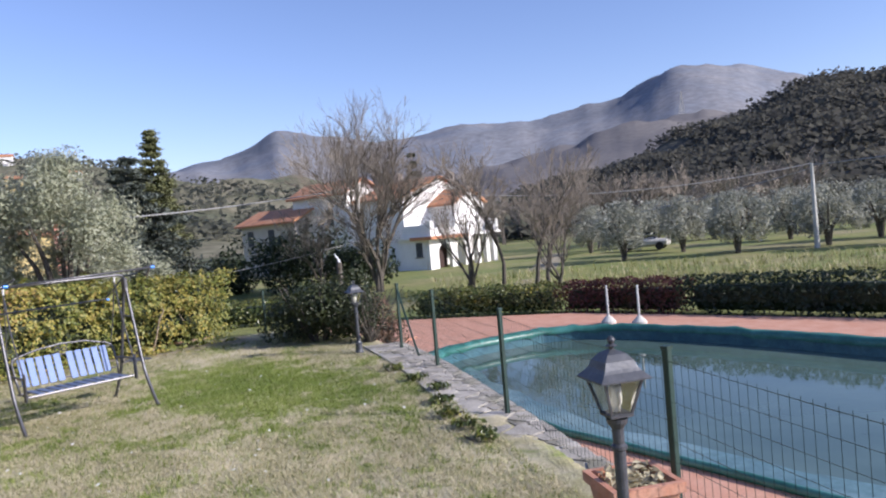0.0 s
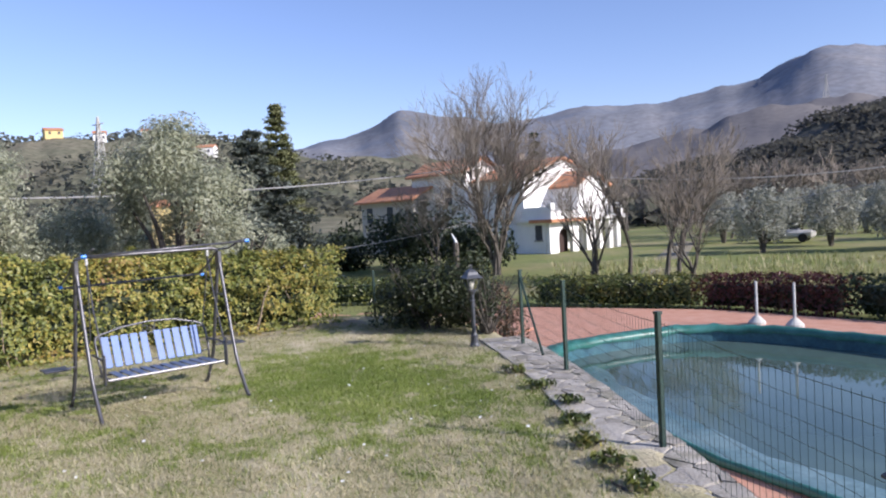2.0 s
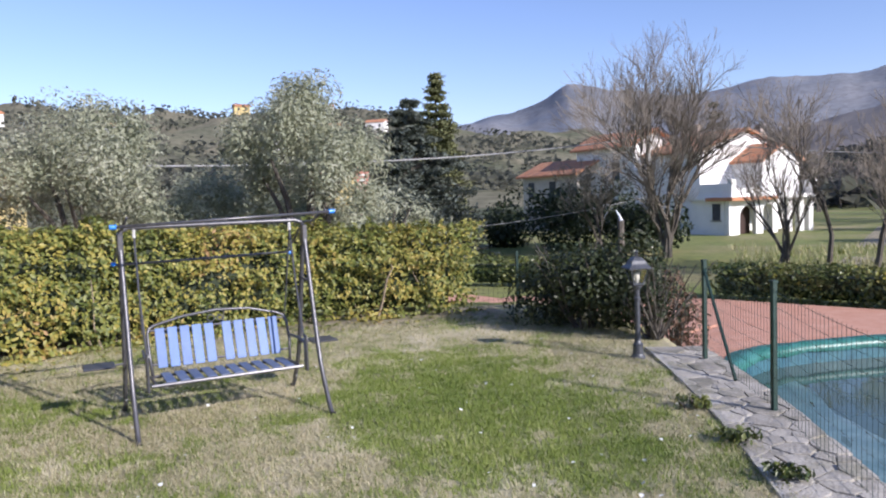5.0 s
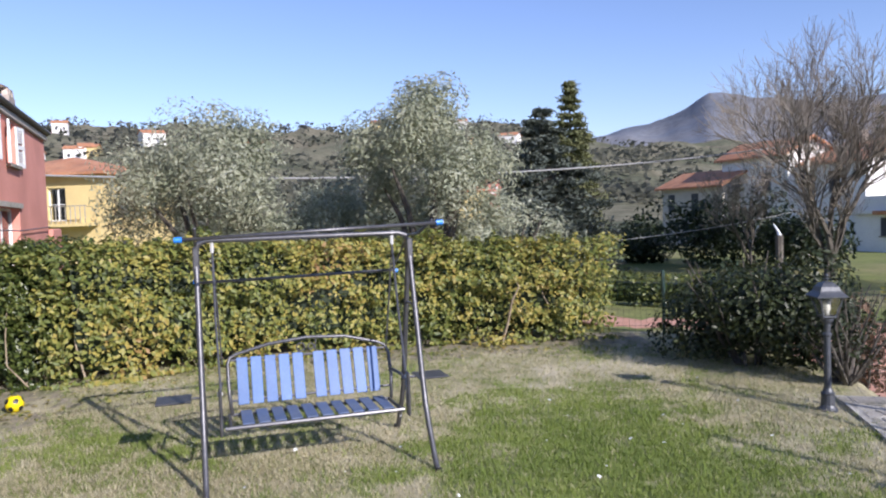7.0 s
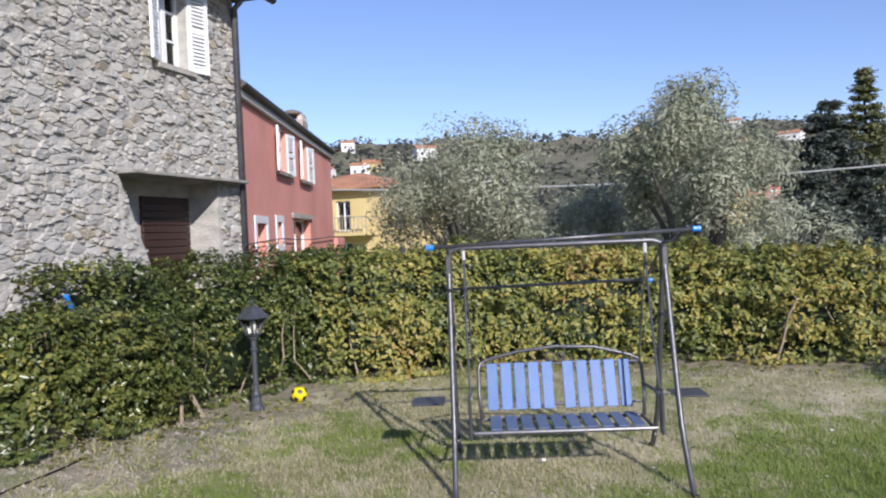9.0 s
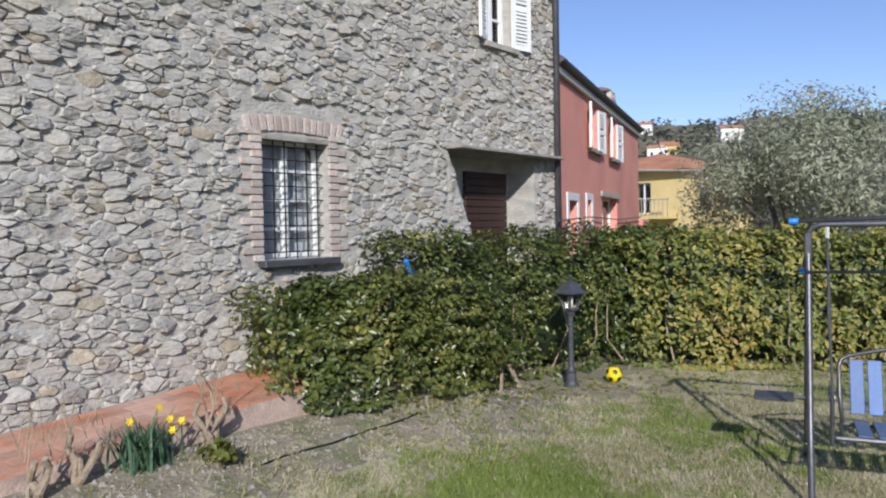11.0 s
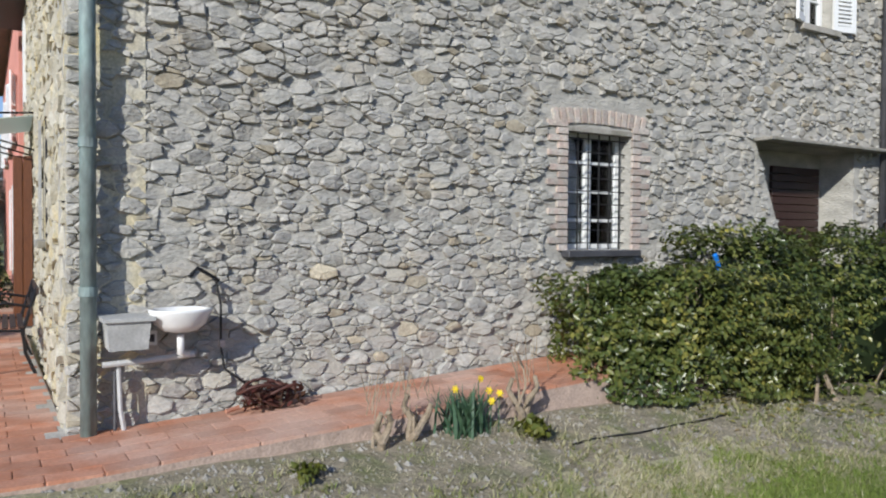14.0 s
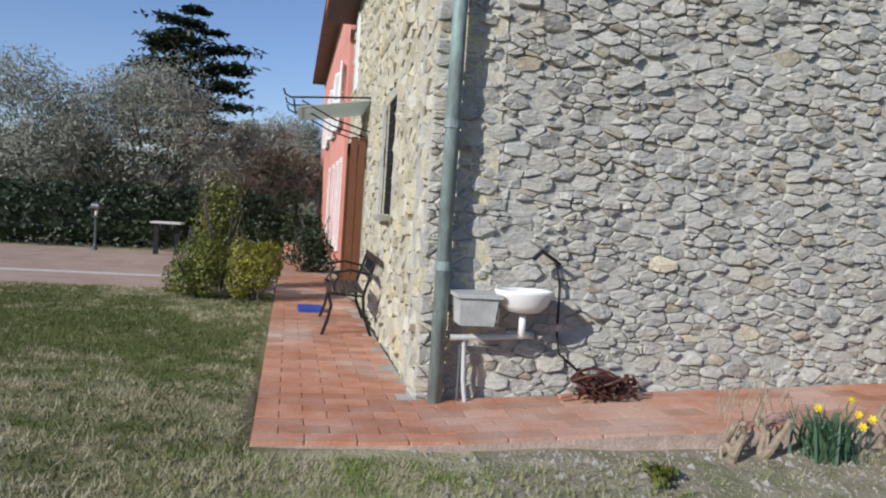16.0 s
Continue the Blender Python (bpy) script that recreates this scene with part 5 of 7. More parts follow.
x, y = far(-11.5, 42)
cedar("spreading_cedar", x, y, -1.6, 8.6, 11.5, M["leaf_cedar"], "blue-grey spreading cedar with drooping boughs", 71, tiers=20, count=30000, flat=0.45, size=0.3, bare_low=0.02, taper=0.86, pads_n=5)
x, y = far(-13.4, 50)
cedar("fir_tree", x, y, -1.6, 11.4, 6.5, M["leaf_fir"], "pointed fir tree with yellow-green needles", 72, tiers=22, count=16000, flat=0.5, size=0.3, bare_low=0.1, taper=0.92, pads_n=4)
cedar("cedar_of_the_terrace", -6.9, 40, 0.0, 12.2, 11.5, M["leaf_dark"], "tall dark cedar with flat layered boughs", 73, tiers=9, count=12000, flat=0.16, size=0.42, bare_low=0.3, taper=0.55)
x, y = far(-33, 75)
cedar("fir_tree", x, y, -1.5, 11.0, 4.0, M["leaf_dark"], "dark fir rising behind the white house", 74, tiers=10, count=2500, flat=0.5, size=0.5, taper=0.9)
for k, (az, d, w, h) in enumerate(((-21.5, 46, 4.5, 4.2), (-25.3, 48, 5.5, 4.6), (-28.0, 44, 4.0, 3.2), (-18.5, 50, 3.5, 3.8))):
    x, y = far(az, d)
    bush("dark_shrub", x, y, w * 0.6, w * 0.6, h, 2400, 0.3, M["leaf_dark"], "large dark evergreen shrub in front of the house", 80 + k, z=-1.5, lobes=9)
# tall bare trees on the neighbour's slope
x, y = far(-29.6, 40)
bare_tree(x, y, 12.5, 91, "large spreading bare tree with fine upright twigs", stems=4, spread=0.72, depth=6, twig=0.007, trunk_frac=0.235, kids=(3, 4))
for k, (az, d, h, st) in enumerate(((-37.2, 34, 8.0, 2), (-39.9, 34, 8.5, 1), (-42.6, 33, 8.8, 1), (-43.6, 34, 8.3, 1), (-44.9, 32, 6.0, 2), (-25.5, 43, 6.5, 2))):
    x, y = far(az, d)
    bare_tree(x, y, h, 100 + k, "slim bare tree on the grassy bank", stems=st, spread=0.6, depth=6, lean=-0.04 * k * 0.3, trunk_frac=0.26, twig=0.007, kids=(3, 3))
wood = [bare_tree(*far(-47, 70), 8.5, 120, "bare grey tree at the edge of wood", spread=0.7, depth=4, twig=0.03, kids=(3, 4)),
        bare_tree(*far(-50, 78), 9.0, 121, "bare grey tree at the edge of wood", stems=2, spread=0.7, depth=4, twig=0.03, kids=(3, 4))]
rw = random.Random(8)
for k in range(34):
    az = rw.uniform(-36, -62)
    x, y = far(az, rw.uniform(70, 125))
    copy_thing(rw.choice(wood), pose(x, y, -1.5, 0, 0, rw.uniform(0, 360)))
orchard = leafy_tree("orchard_olive", *far(-49.2, 50), 4.0, 4.6, 3000, 0.3, M["leaf_olive_dim"], "grey olive tree in the grassy orchard", 130, z=-1.4, group="orchard olives", trunk_r=0.16)
for az, d in ((-53.5, 55), (-57.5, 50), (-60.8, 62), (-63.5, 52), (-66.5, 58), (-69.5, 50), (-55.5, 72), (-62, 80), (-51.5, 66), (-66, 75), (-73, 60), (-46.5, 62)):
    x, y = far(az, d)
    copy_thing(orchard, pose(x, y, -1.45, 0, 0, rw.uniform(0, 360)))


# ---- hills ----
def ridge_at(profile, az):
    for (a0, e0), (a1, e1) in zip(profile, profile[1:]):
        if a1 <= az <= a0:
            return e0 + (e1 - e0) * (a0 - az) / (a0 - a1)
    return profile[0][1] if az > profile[0][0] else profile[-1][1]


def hill(name, profile, d0, d1, material, label, seed, rough, ex=-2.7, ey=-5.0):
    """A slope that climbs from d0 to its ridge at d1, and falls behind it; profile: (bearing, degrees above the eye)."""
    azs = np.arange(profile[0][0], profile[-1][0] - 0.01, -0.4)
    rad = [d0 + (d1 - d0) * k / 12 for k in range(13)] + [d1 * 1.15, d1 * 1.3]
    v = []
    for az in azs:
        top = d1 * math.tan(radians(ridge_at(profile, az))) + 1.9
        for k, d in enumerate(rad):
            x, y = far(az, d, ex, ey)
            f = smoothstep(0, 1, k / 12) * 0.6 + 0.4 * k / 12 if k <= 12 else 1 - 0.5 * (k - 12)
            z = -1.6 + (top + 1.6) * f + rough * noise.fractal(Vector((x / d1 * 9, y / d1 * 9, seed)), 1.0, 2.1, 5) * (0.25 + f) * (0.35 if k == 12 else 1)
            v.append((x, y, z))
    n = len(rad)
    f = [(i * n + k, i * n + k + 1, (i + 1) * n + k + 1, (i + 1) * n + k) for i in range(len(azs) - 1) for k in range(n - 1)]
    ob = link(name, v, f, material, smooth=True)
    tagged(ob, label, "hill", kind="structure")
    return v, n


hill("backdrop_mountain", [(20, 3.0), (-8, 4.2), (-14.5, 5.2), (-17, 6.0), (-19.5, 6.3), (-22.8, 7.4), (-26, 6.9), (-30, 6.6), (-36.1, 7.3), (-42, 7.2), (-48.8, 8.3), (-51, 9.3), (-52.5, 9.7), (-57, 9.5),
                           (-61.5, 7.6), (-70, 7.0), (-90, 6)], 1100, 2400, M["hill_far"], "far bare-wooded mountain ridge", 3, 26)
left_v, left_n = hill("backdrop_hill_left", [(150, 2.2), (110, 2.5), (80, 3.0), (62, 4.5), (40, 5.6), (22, 6.3), (10.6, 6.4), (2, 6.2), (-8.5, 6.2), (-13, 5.2), (-18, 4.6), (-24, 3.6), (-32, 2.0), (-44, 1.0)], 110, 520, M["hill_mid"],
                      "wooded hillside with scattered houses", 7, 9)
right_v, right_n = hill("backdrop_hill_right", [(-40, 1.5), (-46, 2.6), (-52, 4.0), (-58, 5.6), (-62, 6.6), (-66, 7.2), (-74, 7.6), (-100, 7)], 120, 380, M["hill_dark"], "dark wooded hillside", 9, 8)
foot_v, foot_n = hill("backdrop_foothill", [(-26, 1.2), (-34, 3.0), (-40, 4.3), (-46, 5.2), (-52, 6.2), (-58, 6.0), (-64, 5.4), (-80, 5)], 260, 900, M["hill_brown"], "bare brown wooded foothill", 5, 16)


def wood_cover(name, v, n, count, size, material, seed, label):
    rng = random.Random(seed)
    rows = len(v) // n
    cs = []
    for _ in range(count):
        i, k = rng.randrange(rows - 1), rng.randrange(0, 13)
        a, b = Vector(v[i * n + k]), Vector(v[(i + 1) * n + min(k + 1, n - 1)])
        p = a.lerp(b, rng.random())
        if noise.noise(p * 0.012) > -0.15:
            for _ in range(3):
                cs.append(p + Vector((rng.gauss(0, 2), rng.gauss(0, 2), rng.uniform(0.5, 4.0))))
    ob = leaves(name, cs, [(0, 0, 1)] * len(cs), size, material, None, seed, aspect=0.8)
    tagged(ob, label, "trees", kind="stuff")


wood_cover("hill_woods", left_v, left_n, 15000, 2.6, M["leaf_far"], 1, "olive and oak woods covering the hillside")
wood_cover("hill_woods", right_v, right_n, 22000, 2.0, M["leaf_wood"], 2, "dark woods covering the hillside")



# ---- neighbouring houses ----
def gable_block(parent, x, y, z, w, d, h, rise, wall, name="block", ridge_x=True, over=0.4):
    bm = bmesh.new()
    if ridge_x:
        pts = [(0, 0, 0), (w, 0, 0), (w, d, 0), (0, d, 0), (0, 0, h), (w, 0, h), (w, d, h), (0, d, h), (0, d / 2, h + rise), (w, d / 2, h + rise)]
        fs = [(0, 1, 5, 4), (2, 3, 7, 6), (1, 2, 6, 9, 5), (3, 0, 4, 8, 7), (3, 2, 1, 0)]
    else:
        pts = [(0, 0, 0), (w, 0, 0), (w, d, 0), (0, d, 0), (0, 0, h), (w, 0, h), (w, d, h), (0, d, h), (w / 2, 0, h + rise), (w / 2, d, h + rise)]
        fs = [(0, 1, 5, 8, 4), (2, 3, 7, 9, 6), (1, 2, 6, 5), (3, 0, 4, 7), (3, 2, 1, 0)]
    vs = [bm.verts.new((x + a, y + b, z + c)) for a, b, c in pts]
    for q in fs:
        bm.faces.new([vs[i] for i in q])
    part("wall", bm, wall, parent)
    bm = bmesh.new()
    s = rise / (d / 2 if ridge_x else w / 2)
    for sgn in (-1, 1):
        if ridge_x:
            e0, e1 = (d / 2 + over) * sgn + d / 2, d / 2
            q = [(-over, e0, h - over * s), (w + over, e0, h - over * s), (w + over, e1, h + rise), (-over, e1, h + rise)]
        else:
            e0, e1 = (w / 2 + over) * sgn + w / 2, w / 2
            q = [(e0, -over, h - over * s), (e0, d + over, h - over * s), (e1, d + over, h + rise), (e1, -over, h + rise)]
        lo = [bm.verts.new((x + a, y + b, z + c + 0.03)) for a, b, c in q]
        hi = [bm.verts.new((x + a, y + b, z + c + 0.2)) for a, b, c in q]
        bm.faces.new(lo[::-1]), bm.faces.new(hi)
        for i in range(4):
            bm.faces.new((lo[i], lo[(i + 1) % 4], hi[(i + 1) % 4], hi[i]))
    bmesh.ops.recalc_face_normals(bm, faces=bm.faces)
    part("roof", bm, M["roof"], parent)


white = thing("white_villa", pose(44.45, -36.7, -1.7, 0, 0, -75), "white rendered villa with terracotta roofs and arched porch", "house")
# Annex: its shaded side is painted in as grey-beige.
gable_block(white, -2.0, 14.0, 0, 5.0, 8.0, 5.3, 1.1, M["grey_shade_wall"], ridge_x=False, over=0.5)
gable_block(white, 0.0, 9.3, 0, 4.2, 7.2, 7.35, 1.1, M["white_wall"], ridge_x=False, over=0.45)
gable_block(white, 1.0, 3.5, 0, 9.6, 5.6, 6.35, 1.6, M["white_wall"], ridge_x=False, over=0.35)
gable_block(white, 4.4, 0.8, 3.0, 4.1, 4.8, 2.5, 1.15, M["white_wall"], ridge_x=False, over=0.3)
arc = [(1.89 + 0.83 * math.cos(math.pi * (1 - k / 10)), 1.5 + 0.83 * math.sin(math.pi * (1 - k / 10))) for k in range(11)]
arc2 = [(3.95 + 0.5 * math.cos(math.pi * (1 - k / 10)), 1.9 + 0.5 * math.sin(math.pi * (1 - k / 10))) for k in range(11)]
part("porch_wall", newprism([(0, 0), (1.06, 0)] + arc + [(2.72, 0), (3.45, 0)] + arc2 + [(4.45, 0), (5.0, 0), (5.0, 2.75), (0, 2.75)], 0.0, 0.35), M["white_wall"], white)
part("lower_wall", newbox(0, 0.4, 0, 0.35, 3.48, 2.75), M["white_wall"], white)
part("back_wall", newbox(0.36, 3.0, 0, 9.6, 3.48, 2.75), M["white_wall"], white)
part("arched_door", newbox(0.9, 0.7, 0, 2.9, 0.78, 2.5), M["dark_wood"], white, "dark brown doorway behind the arch")
part("terrace_slab", newbox(-0.35, -0.55, 2.755, 8.95, 3.49, 3.0), M["white_wall"], white)
part("porch_roof", newbox(-0.45, -0.75, 2.70, 4.2, -0.56, 2.95), M["roof"], white)
part("porch_roof", newbox(-0.55, -0.75, 2.70, -0.36, 1.6, 2.95), M["roof"], white)
part("parapet", newbox(-0.2, -0.4, 3.0, 3.6, -0.2, 3.55), M["white_wall"], white)
part("parapet", newbox(-0.2, -0.19, 3.0, 0.0, 2.6, 3.9), M["white_wall"], white)
part("parapet_pier", newbox(-0.25, -0.45, 3.551, 0.2, -0.1, 4.2), M["white_wall"], white)
part("balcony_rail", newbox(8.6, -0.4, 3.0, 8.8, 0.7, 4.0), M["white_wall"], white)
for x in (6.0, 7.3, 8.35):
    part("porch_column", newbox(x, -0.1, 0, x + 0.5, 0.35, 2.75, bevel=0.04), M["white_wall"], white)
part("porch_plinth", newbox(-0.6, -1.3, -0.3, 9.8, 3.5, 0.0), M["concrete"], white)
for x, y, z, w, h in ((0, 0.75, 1.35, 0.7, 1.15), (-2, 20.2, 3.3, 0.9, 1.4), (-2, 17.0, 3.3, 0.9, 1.4), (0, 11.0, 4.6, 0.9, 1.4), (0, 11.0, 1.5, 0.9, 1.4), (1.0, 5.6, 4.3, 0.9, 1.5), (1.0, 7.4, 1.6, 0.9, 1.4)):
    wd = new("window")
    wd.parent = white
    # Opaque pane: the shade behind it is painted in.
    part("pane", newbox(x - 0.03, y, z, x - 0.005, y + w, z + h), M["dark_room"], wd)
    part("window_sill", newbox(x - 0.1, y - 0.1, z - 0.1, x - 0.005, y + w + 0.1, z), M["ledge"], wd)
part("chimney", newbox(8.2, 4.0, 6.9, 8.8, 4.6, 8.5), M["brick"], white)
part("chimney", newbox(5.0, 7.4, 7.6, 5.6, 8.0, 8.8), M["brick"], white)

yx, yy = far(21.46, 42, -0.2, -5.97)
yx, yy = yx - 7.0 * math.cos(radians(-100)), yy - 7.0 * math.sin(radians(-100))
yel = render_house("yellow_house", pose(yx, yy, -1.0, 0, 0, -100), 7.0, 8.0, 5.6, M["yellow"], "yellow rendered two-storey house with balconies",
                   [(4.2, 3.3, 5.2, 5.0, "plain"), (4.2, 0.8, 5.2, 2.6, "plain"), (1.4, 3.3, 2.3, 5.0, "plain"), (1.4, 0.8, 2.3, 2.6, "plain")], roof_h=1.15, over=0.7)
for xx, zz in ((2.0, 3.6), (5.2, 3.6), (2.0, 0.9), (5.2, 0.9)):
    wd = new("window")
    wd.parent = yel
    part("pane", newbox(7.005, xx, zz, 7.03, xx + 0.9, zz + 1.3), M["dark_room"], wd)
    part("window_sill", newbox(7.005, xx - 0.1, zz - 0.1, 7.12, xx + 1.0, zz - 0.004), M["ledge"], wd)
for z in (3.0, 0.6):
    bal = new("balcony")
    bal.parent = yel
    part("balcony_slab", newbox(3.4, -1.0, z, 6.9, -0.002, z + 0.15), M["yellow"], bal)
    for k in range(14):
        part("baluster", newbox(3.42 + k * 0.26, -0.98, z + 0.15, 3.46 + k * 0.26, -0.95, z + 1.0), M["ledge"], bal)
    part("balcony_rail", newbox(3.4, -1.0, z + 1.0, 6.9, -0.94, z + 1.05), M["ledge"], bal)

sx, sy = far(-7.2, 120, -0.3, -5.9)
pt = thing("pink_block", pose(sx, sy, -1.5, 0, 0, -97), "small pink rendered block above the olives", "house")
gable_block(pt, -1.0, 0, 0, 2.0, 2.5, 8.4, 0.3, M["pink"])
gable_block(pt, -6.5, 0.5, 0, 5.4, 6, 7.2, 0.9, M["yellow"])
for z in (7.4, 6.6, 5.8):
    part("vent", newbox(-0.55, -0.06, z, 0.55, -0.01, z + 0.3), M["white_wall"], pt)
rh = random.Random(15)
for k in range(18):
    az = rh.uniform(30, -12) if k > 7 else rh.uniform(28, 21)
    q = rh.randint(6, 9)
    i = min(len(left_v) // left_n - 2, max(0, int((150 - az) / 0.4)))
    p = Vector(left_v[i * left_n + q])
    hh = thing("hill_house", pose(p.x, p.y, p.z - 0.5, 0, 0, az - 90 + rh.uniform(-25, 25)), "small pale house on the wooded hillside", "house", "hillside houses")
    w = rh.uniform(5, 9)
    gable_block(hh, -w / 2, 0, 0, w, 7, rh.uniform(4, 5.5), 1.3, M["white_wall"] if rh.random() < 0.65 else M["yellow"])
    for xx in (-w * 0.3, w * 0.2):
        part("window", newbox(xx, -0.06, 2.2, xx + 1.0, -0.01, 3.5), M["dark_room"], hh)


# ---- swing seat ----
def swing_seat():
    """x along the seat, y away from the house, the seat looks towards -y."""
    s = thing("swing_seat", pose(5.462, -5.158, 0.0, 0, 0, -75.7), "garden swing seat with faded blue slats on grey tube frame", "swing seat")
    W, H = 0.805, 1.765
    metal = M["swing_metal"]
    for x in (-W, W):
        for sy, nm in ((-1, "front_leg"), (1, "rear_leg")):
            q = [(x, sy * 0.012, 1.68), (x, sy * 0.035, 1.55), (x, sy * 0.27, 0.68), (x, sy * 0.335, 0.47), (x, sy * 0.40, 0.34), (x, sy * 0.54, 0.12), (x, sy * 0.60, 0.045), (x, sy * 0.63, 0.03)]
            leg = part(nm, newtube(q, 0.021, 10), metal, s, smooth=True)
            part("foot_cap", newtube([(x, sy * 0.62, 0.06), (x, sy * 0.632, 0.0)], 0.027, 10), M["black_iron"], leg, "black rubber foot cap")
            part("leg_bolt", newtube([(x, sy * 0.50 - 0.026, 0.17), (x, sy * 0.50 + 0.026, 0.19)], 0.008, 6), M["pvc"], leg, "bright steel bolt")
        part("corner_plate", newbox(x - 0.024, -0.05, 1.53, x + 0.024, 0.05, 1.72, bevel=0.008), metal, s)
        part("hoop_brace", newtube([(x, -0.12, 1.2), (x, 0.12, 1.2)], 0.011, 6), metal, s)
        arm = part("canopy_arm", newtube([(x * 0.99, -0.70, 1.86), (x, -0.3, 1.76), (x, 0.0, H - 0.02), (x * 1.0, 0.3, 1.58), (x * 1.015, 0.62, 1.45)], 0.011, 8), metal, s, smooth=True)
    corner = [(-W, 0, 1.66), (-W, 0, H - 0.07), (-W + 0.02, 0, H - 0.02), (-W + 0.08, 0, H), (W - 0.08, 0, H), (W - 0.02, 0, H - 0.02), (W, 0, H - 0.07), (W, 0, 1.66)]
    part("top_beam", newtube(corner, 0.021, 10), metal, s, smooth=True)
    beam = part("canopy_front_bar", newtube([(-0.88, -0.72, 1.79), (0.83, -0.72, 1.84)], 0.013, 10), metal, s, smooth=True)
    for x, z in ((-0.90, 1.789), (0.845, 1.841)):
        part("bar_cap", newtube([(x - 0.025, -0.72, z), (x + 0.025, -0.72, z + 0.001)], 0.02, 10), M["blue_cap"], beam, "bright blue end cap")
    rail = part("canopy_rear_bar", newtube([(-0.82, 0.62, 1.41), (0.84, 0.62, 1.43)], 0.012, 8), metal, s, smooth=True)
    for x in (-0.825, 0.842):
        part("bar_cap", newtube([(x - 0.02, 0.62, 1.42), (x + 0.02, 0.62, 1.421)], 0.018, 8), M["blue_cap"], rail, "bright blue end cap")
    for x in (-0.69, 0.67):
        part("hanger_hook", newtube([(x, 0, H + 0.02), (x, 0, H - 0.09)], 0.014, 6), M["pvc"], s, "bright steel hook")
        part("hanger_rod", newtube([(x, 0.0, H - 0.08), (x, -0.12, 1.2), (x * 0.985, -0.33, 0.72)], 0.009, 6), metal, s)
        part("hanger_rod", newtube([(x, 0.0, H - 0.08), (x * 0.97, 0.1, 1.2), (x * 0.95, 0.22, 0.80)], 0.007, 6), metal, s)
    seat = new("seat")
    seat.parent = s
    q = [(-0.60, 0.05, 0.44), (-0.615, 0.11, 0.62), (-0.615, 0.19, 0.80), (-0.60, 0.215, 0.845), (-0.55, 0.225, 0.87), (-0.3, 0.225, 0.93), (0.0, 0.225, 0.96), (0.3, 0.225, 0.945),
         (0.57, 0.225, 0.875), (0.63, 0.215, 0.845), (0.65, 0.19, 0.79), (0.65, 0.11, 0.62), (0.63, 0.05, 0.44)]
    part("arched_frame", newtube(q, 0.014, 8), metal, seat, smooth=True)
    part("back_rail", newtube([(-0.61, 0.10, 0.535), (0.645, 0.10, 0.535)], 0.010, 6), metal, seat)
    part("back_rail", newtube([(-0.61, 0.215, 0.825), (0.645, 0.215, 0.825)], 0.010, 6), metal, seat)
    bm = newtube([(-0.66, -0.37, 0.45), (0.63, -0.37, 0.45)], 0.016, 8)
    tube(bm, [(-0.60, 0.05, 0.44), (0.63, 0.05, 0.44)], 0.012, 6)
    for x in (-0.62, 0.61):
        tube(bm, [(x, -0.37, 0.45), (x, 0.06, 0.44)], 0.013, 6)
    tube(bm, [(0.0, -0.37, 0.435), (0.0, 0.05, 0.425)], 0.010, 6)
    part("seat_frame", bm, metal, seat)
    back_me = seat_me = None
    for half in (-1, 1):
        for k in range(5):
            x = 0.0 + half * 0.295 + (k - 2) * 0.107
            if back_me is None:
                ob = part("back_slat", newbox(-0.042, -0.006, 0, 0.042, 0.006, 0.365, bevel=0.004), M["blue_slat"], seat)
                back_me = ob.data
            else:
                ob = new("back_slat", back_me)
                ob.parent = seat
            ob.matrix_basis = pose(x, 0.08, 0.505, -21.5, 0, (-3 if half > 0 and k == 4 else 0))
    for k in range(10):
        x = -0.50 + k * 0.113
        if seat_me is None:
            ob = part("seat_slat", newbox(-0.042, -0.2, -0.006, 0.042, 0.2, 0.006, bevel=0.004), M["shaded_slat"], seat, "blue seat slat darkened by painted shade")
            seat_me = ob.data
        else:
            ob = new("seat_slat", seat_me)
            ob.parent = seat
        ob.matrix_basis = pose(x, -0.155, 0.466)
    bm = bmesh.new()
    for cx, r in ((-0.05, 0.032), (0.03, 0.024)):
        tube(bm, [(cx + r * math.cos(2 * math.pi * k / 14), 0.225, 0.885 + r * math.sin(2 * math.pi * k / 14)) for k in range(14)], 0.006, 5, closed=True)
    tube(bm, [(0.06, 0.225, 0.83), (0.07, 0.225, 0.95)], 0.006, 5)
    part("scroll_ornament", bm, metal, seat)
    for x in (-0.685, 0.665):
        plate = part("arm_plate", newbox(x - 0.012, -0.40, 0.40, x + 0.012, -0.33, 0.73, bevel=0.01), metal, seat)
        part("arm_bolt", newtube([(x - 0.018, -0.365, 0.70), (x + 0.018, -0.365, 0.70)], 0.013, 8), M["pvc"], plate, "bright steel bolt")
        part("armrest", newtube([(x, -0.36, 0.66), (x, -0.15, 0.675), (x * 0.97, 0.14, 0.67)], 0.012, 6), metal, seat)
    for x in (-1.02, 1.02):
        tray = part("side_tray", newbox(x - 0.13, 0.12, 0.545, x + 0.13, 0.40, 0.56, bevel=0.006), metal, s, "dark grey side tray")
        part("tray_arm", newtube([(x, 0.26, 0.545), (x * 0.80, 0.27, 0.55), (x * 0.79, 0.27, 0.62)], 0.01, 6), metal, tray)


swing_seat()


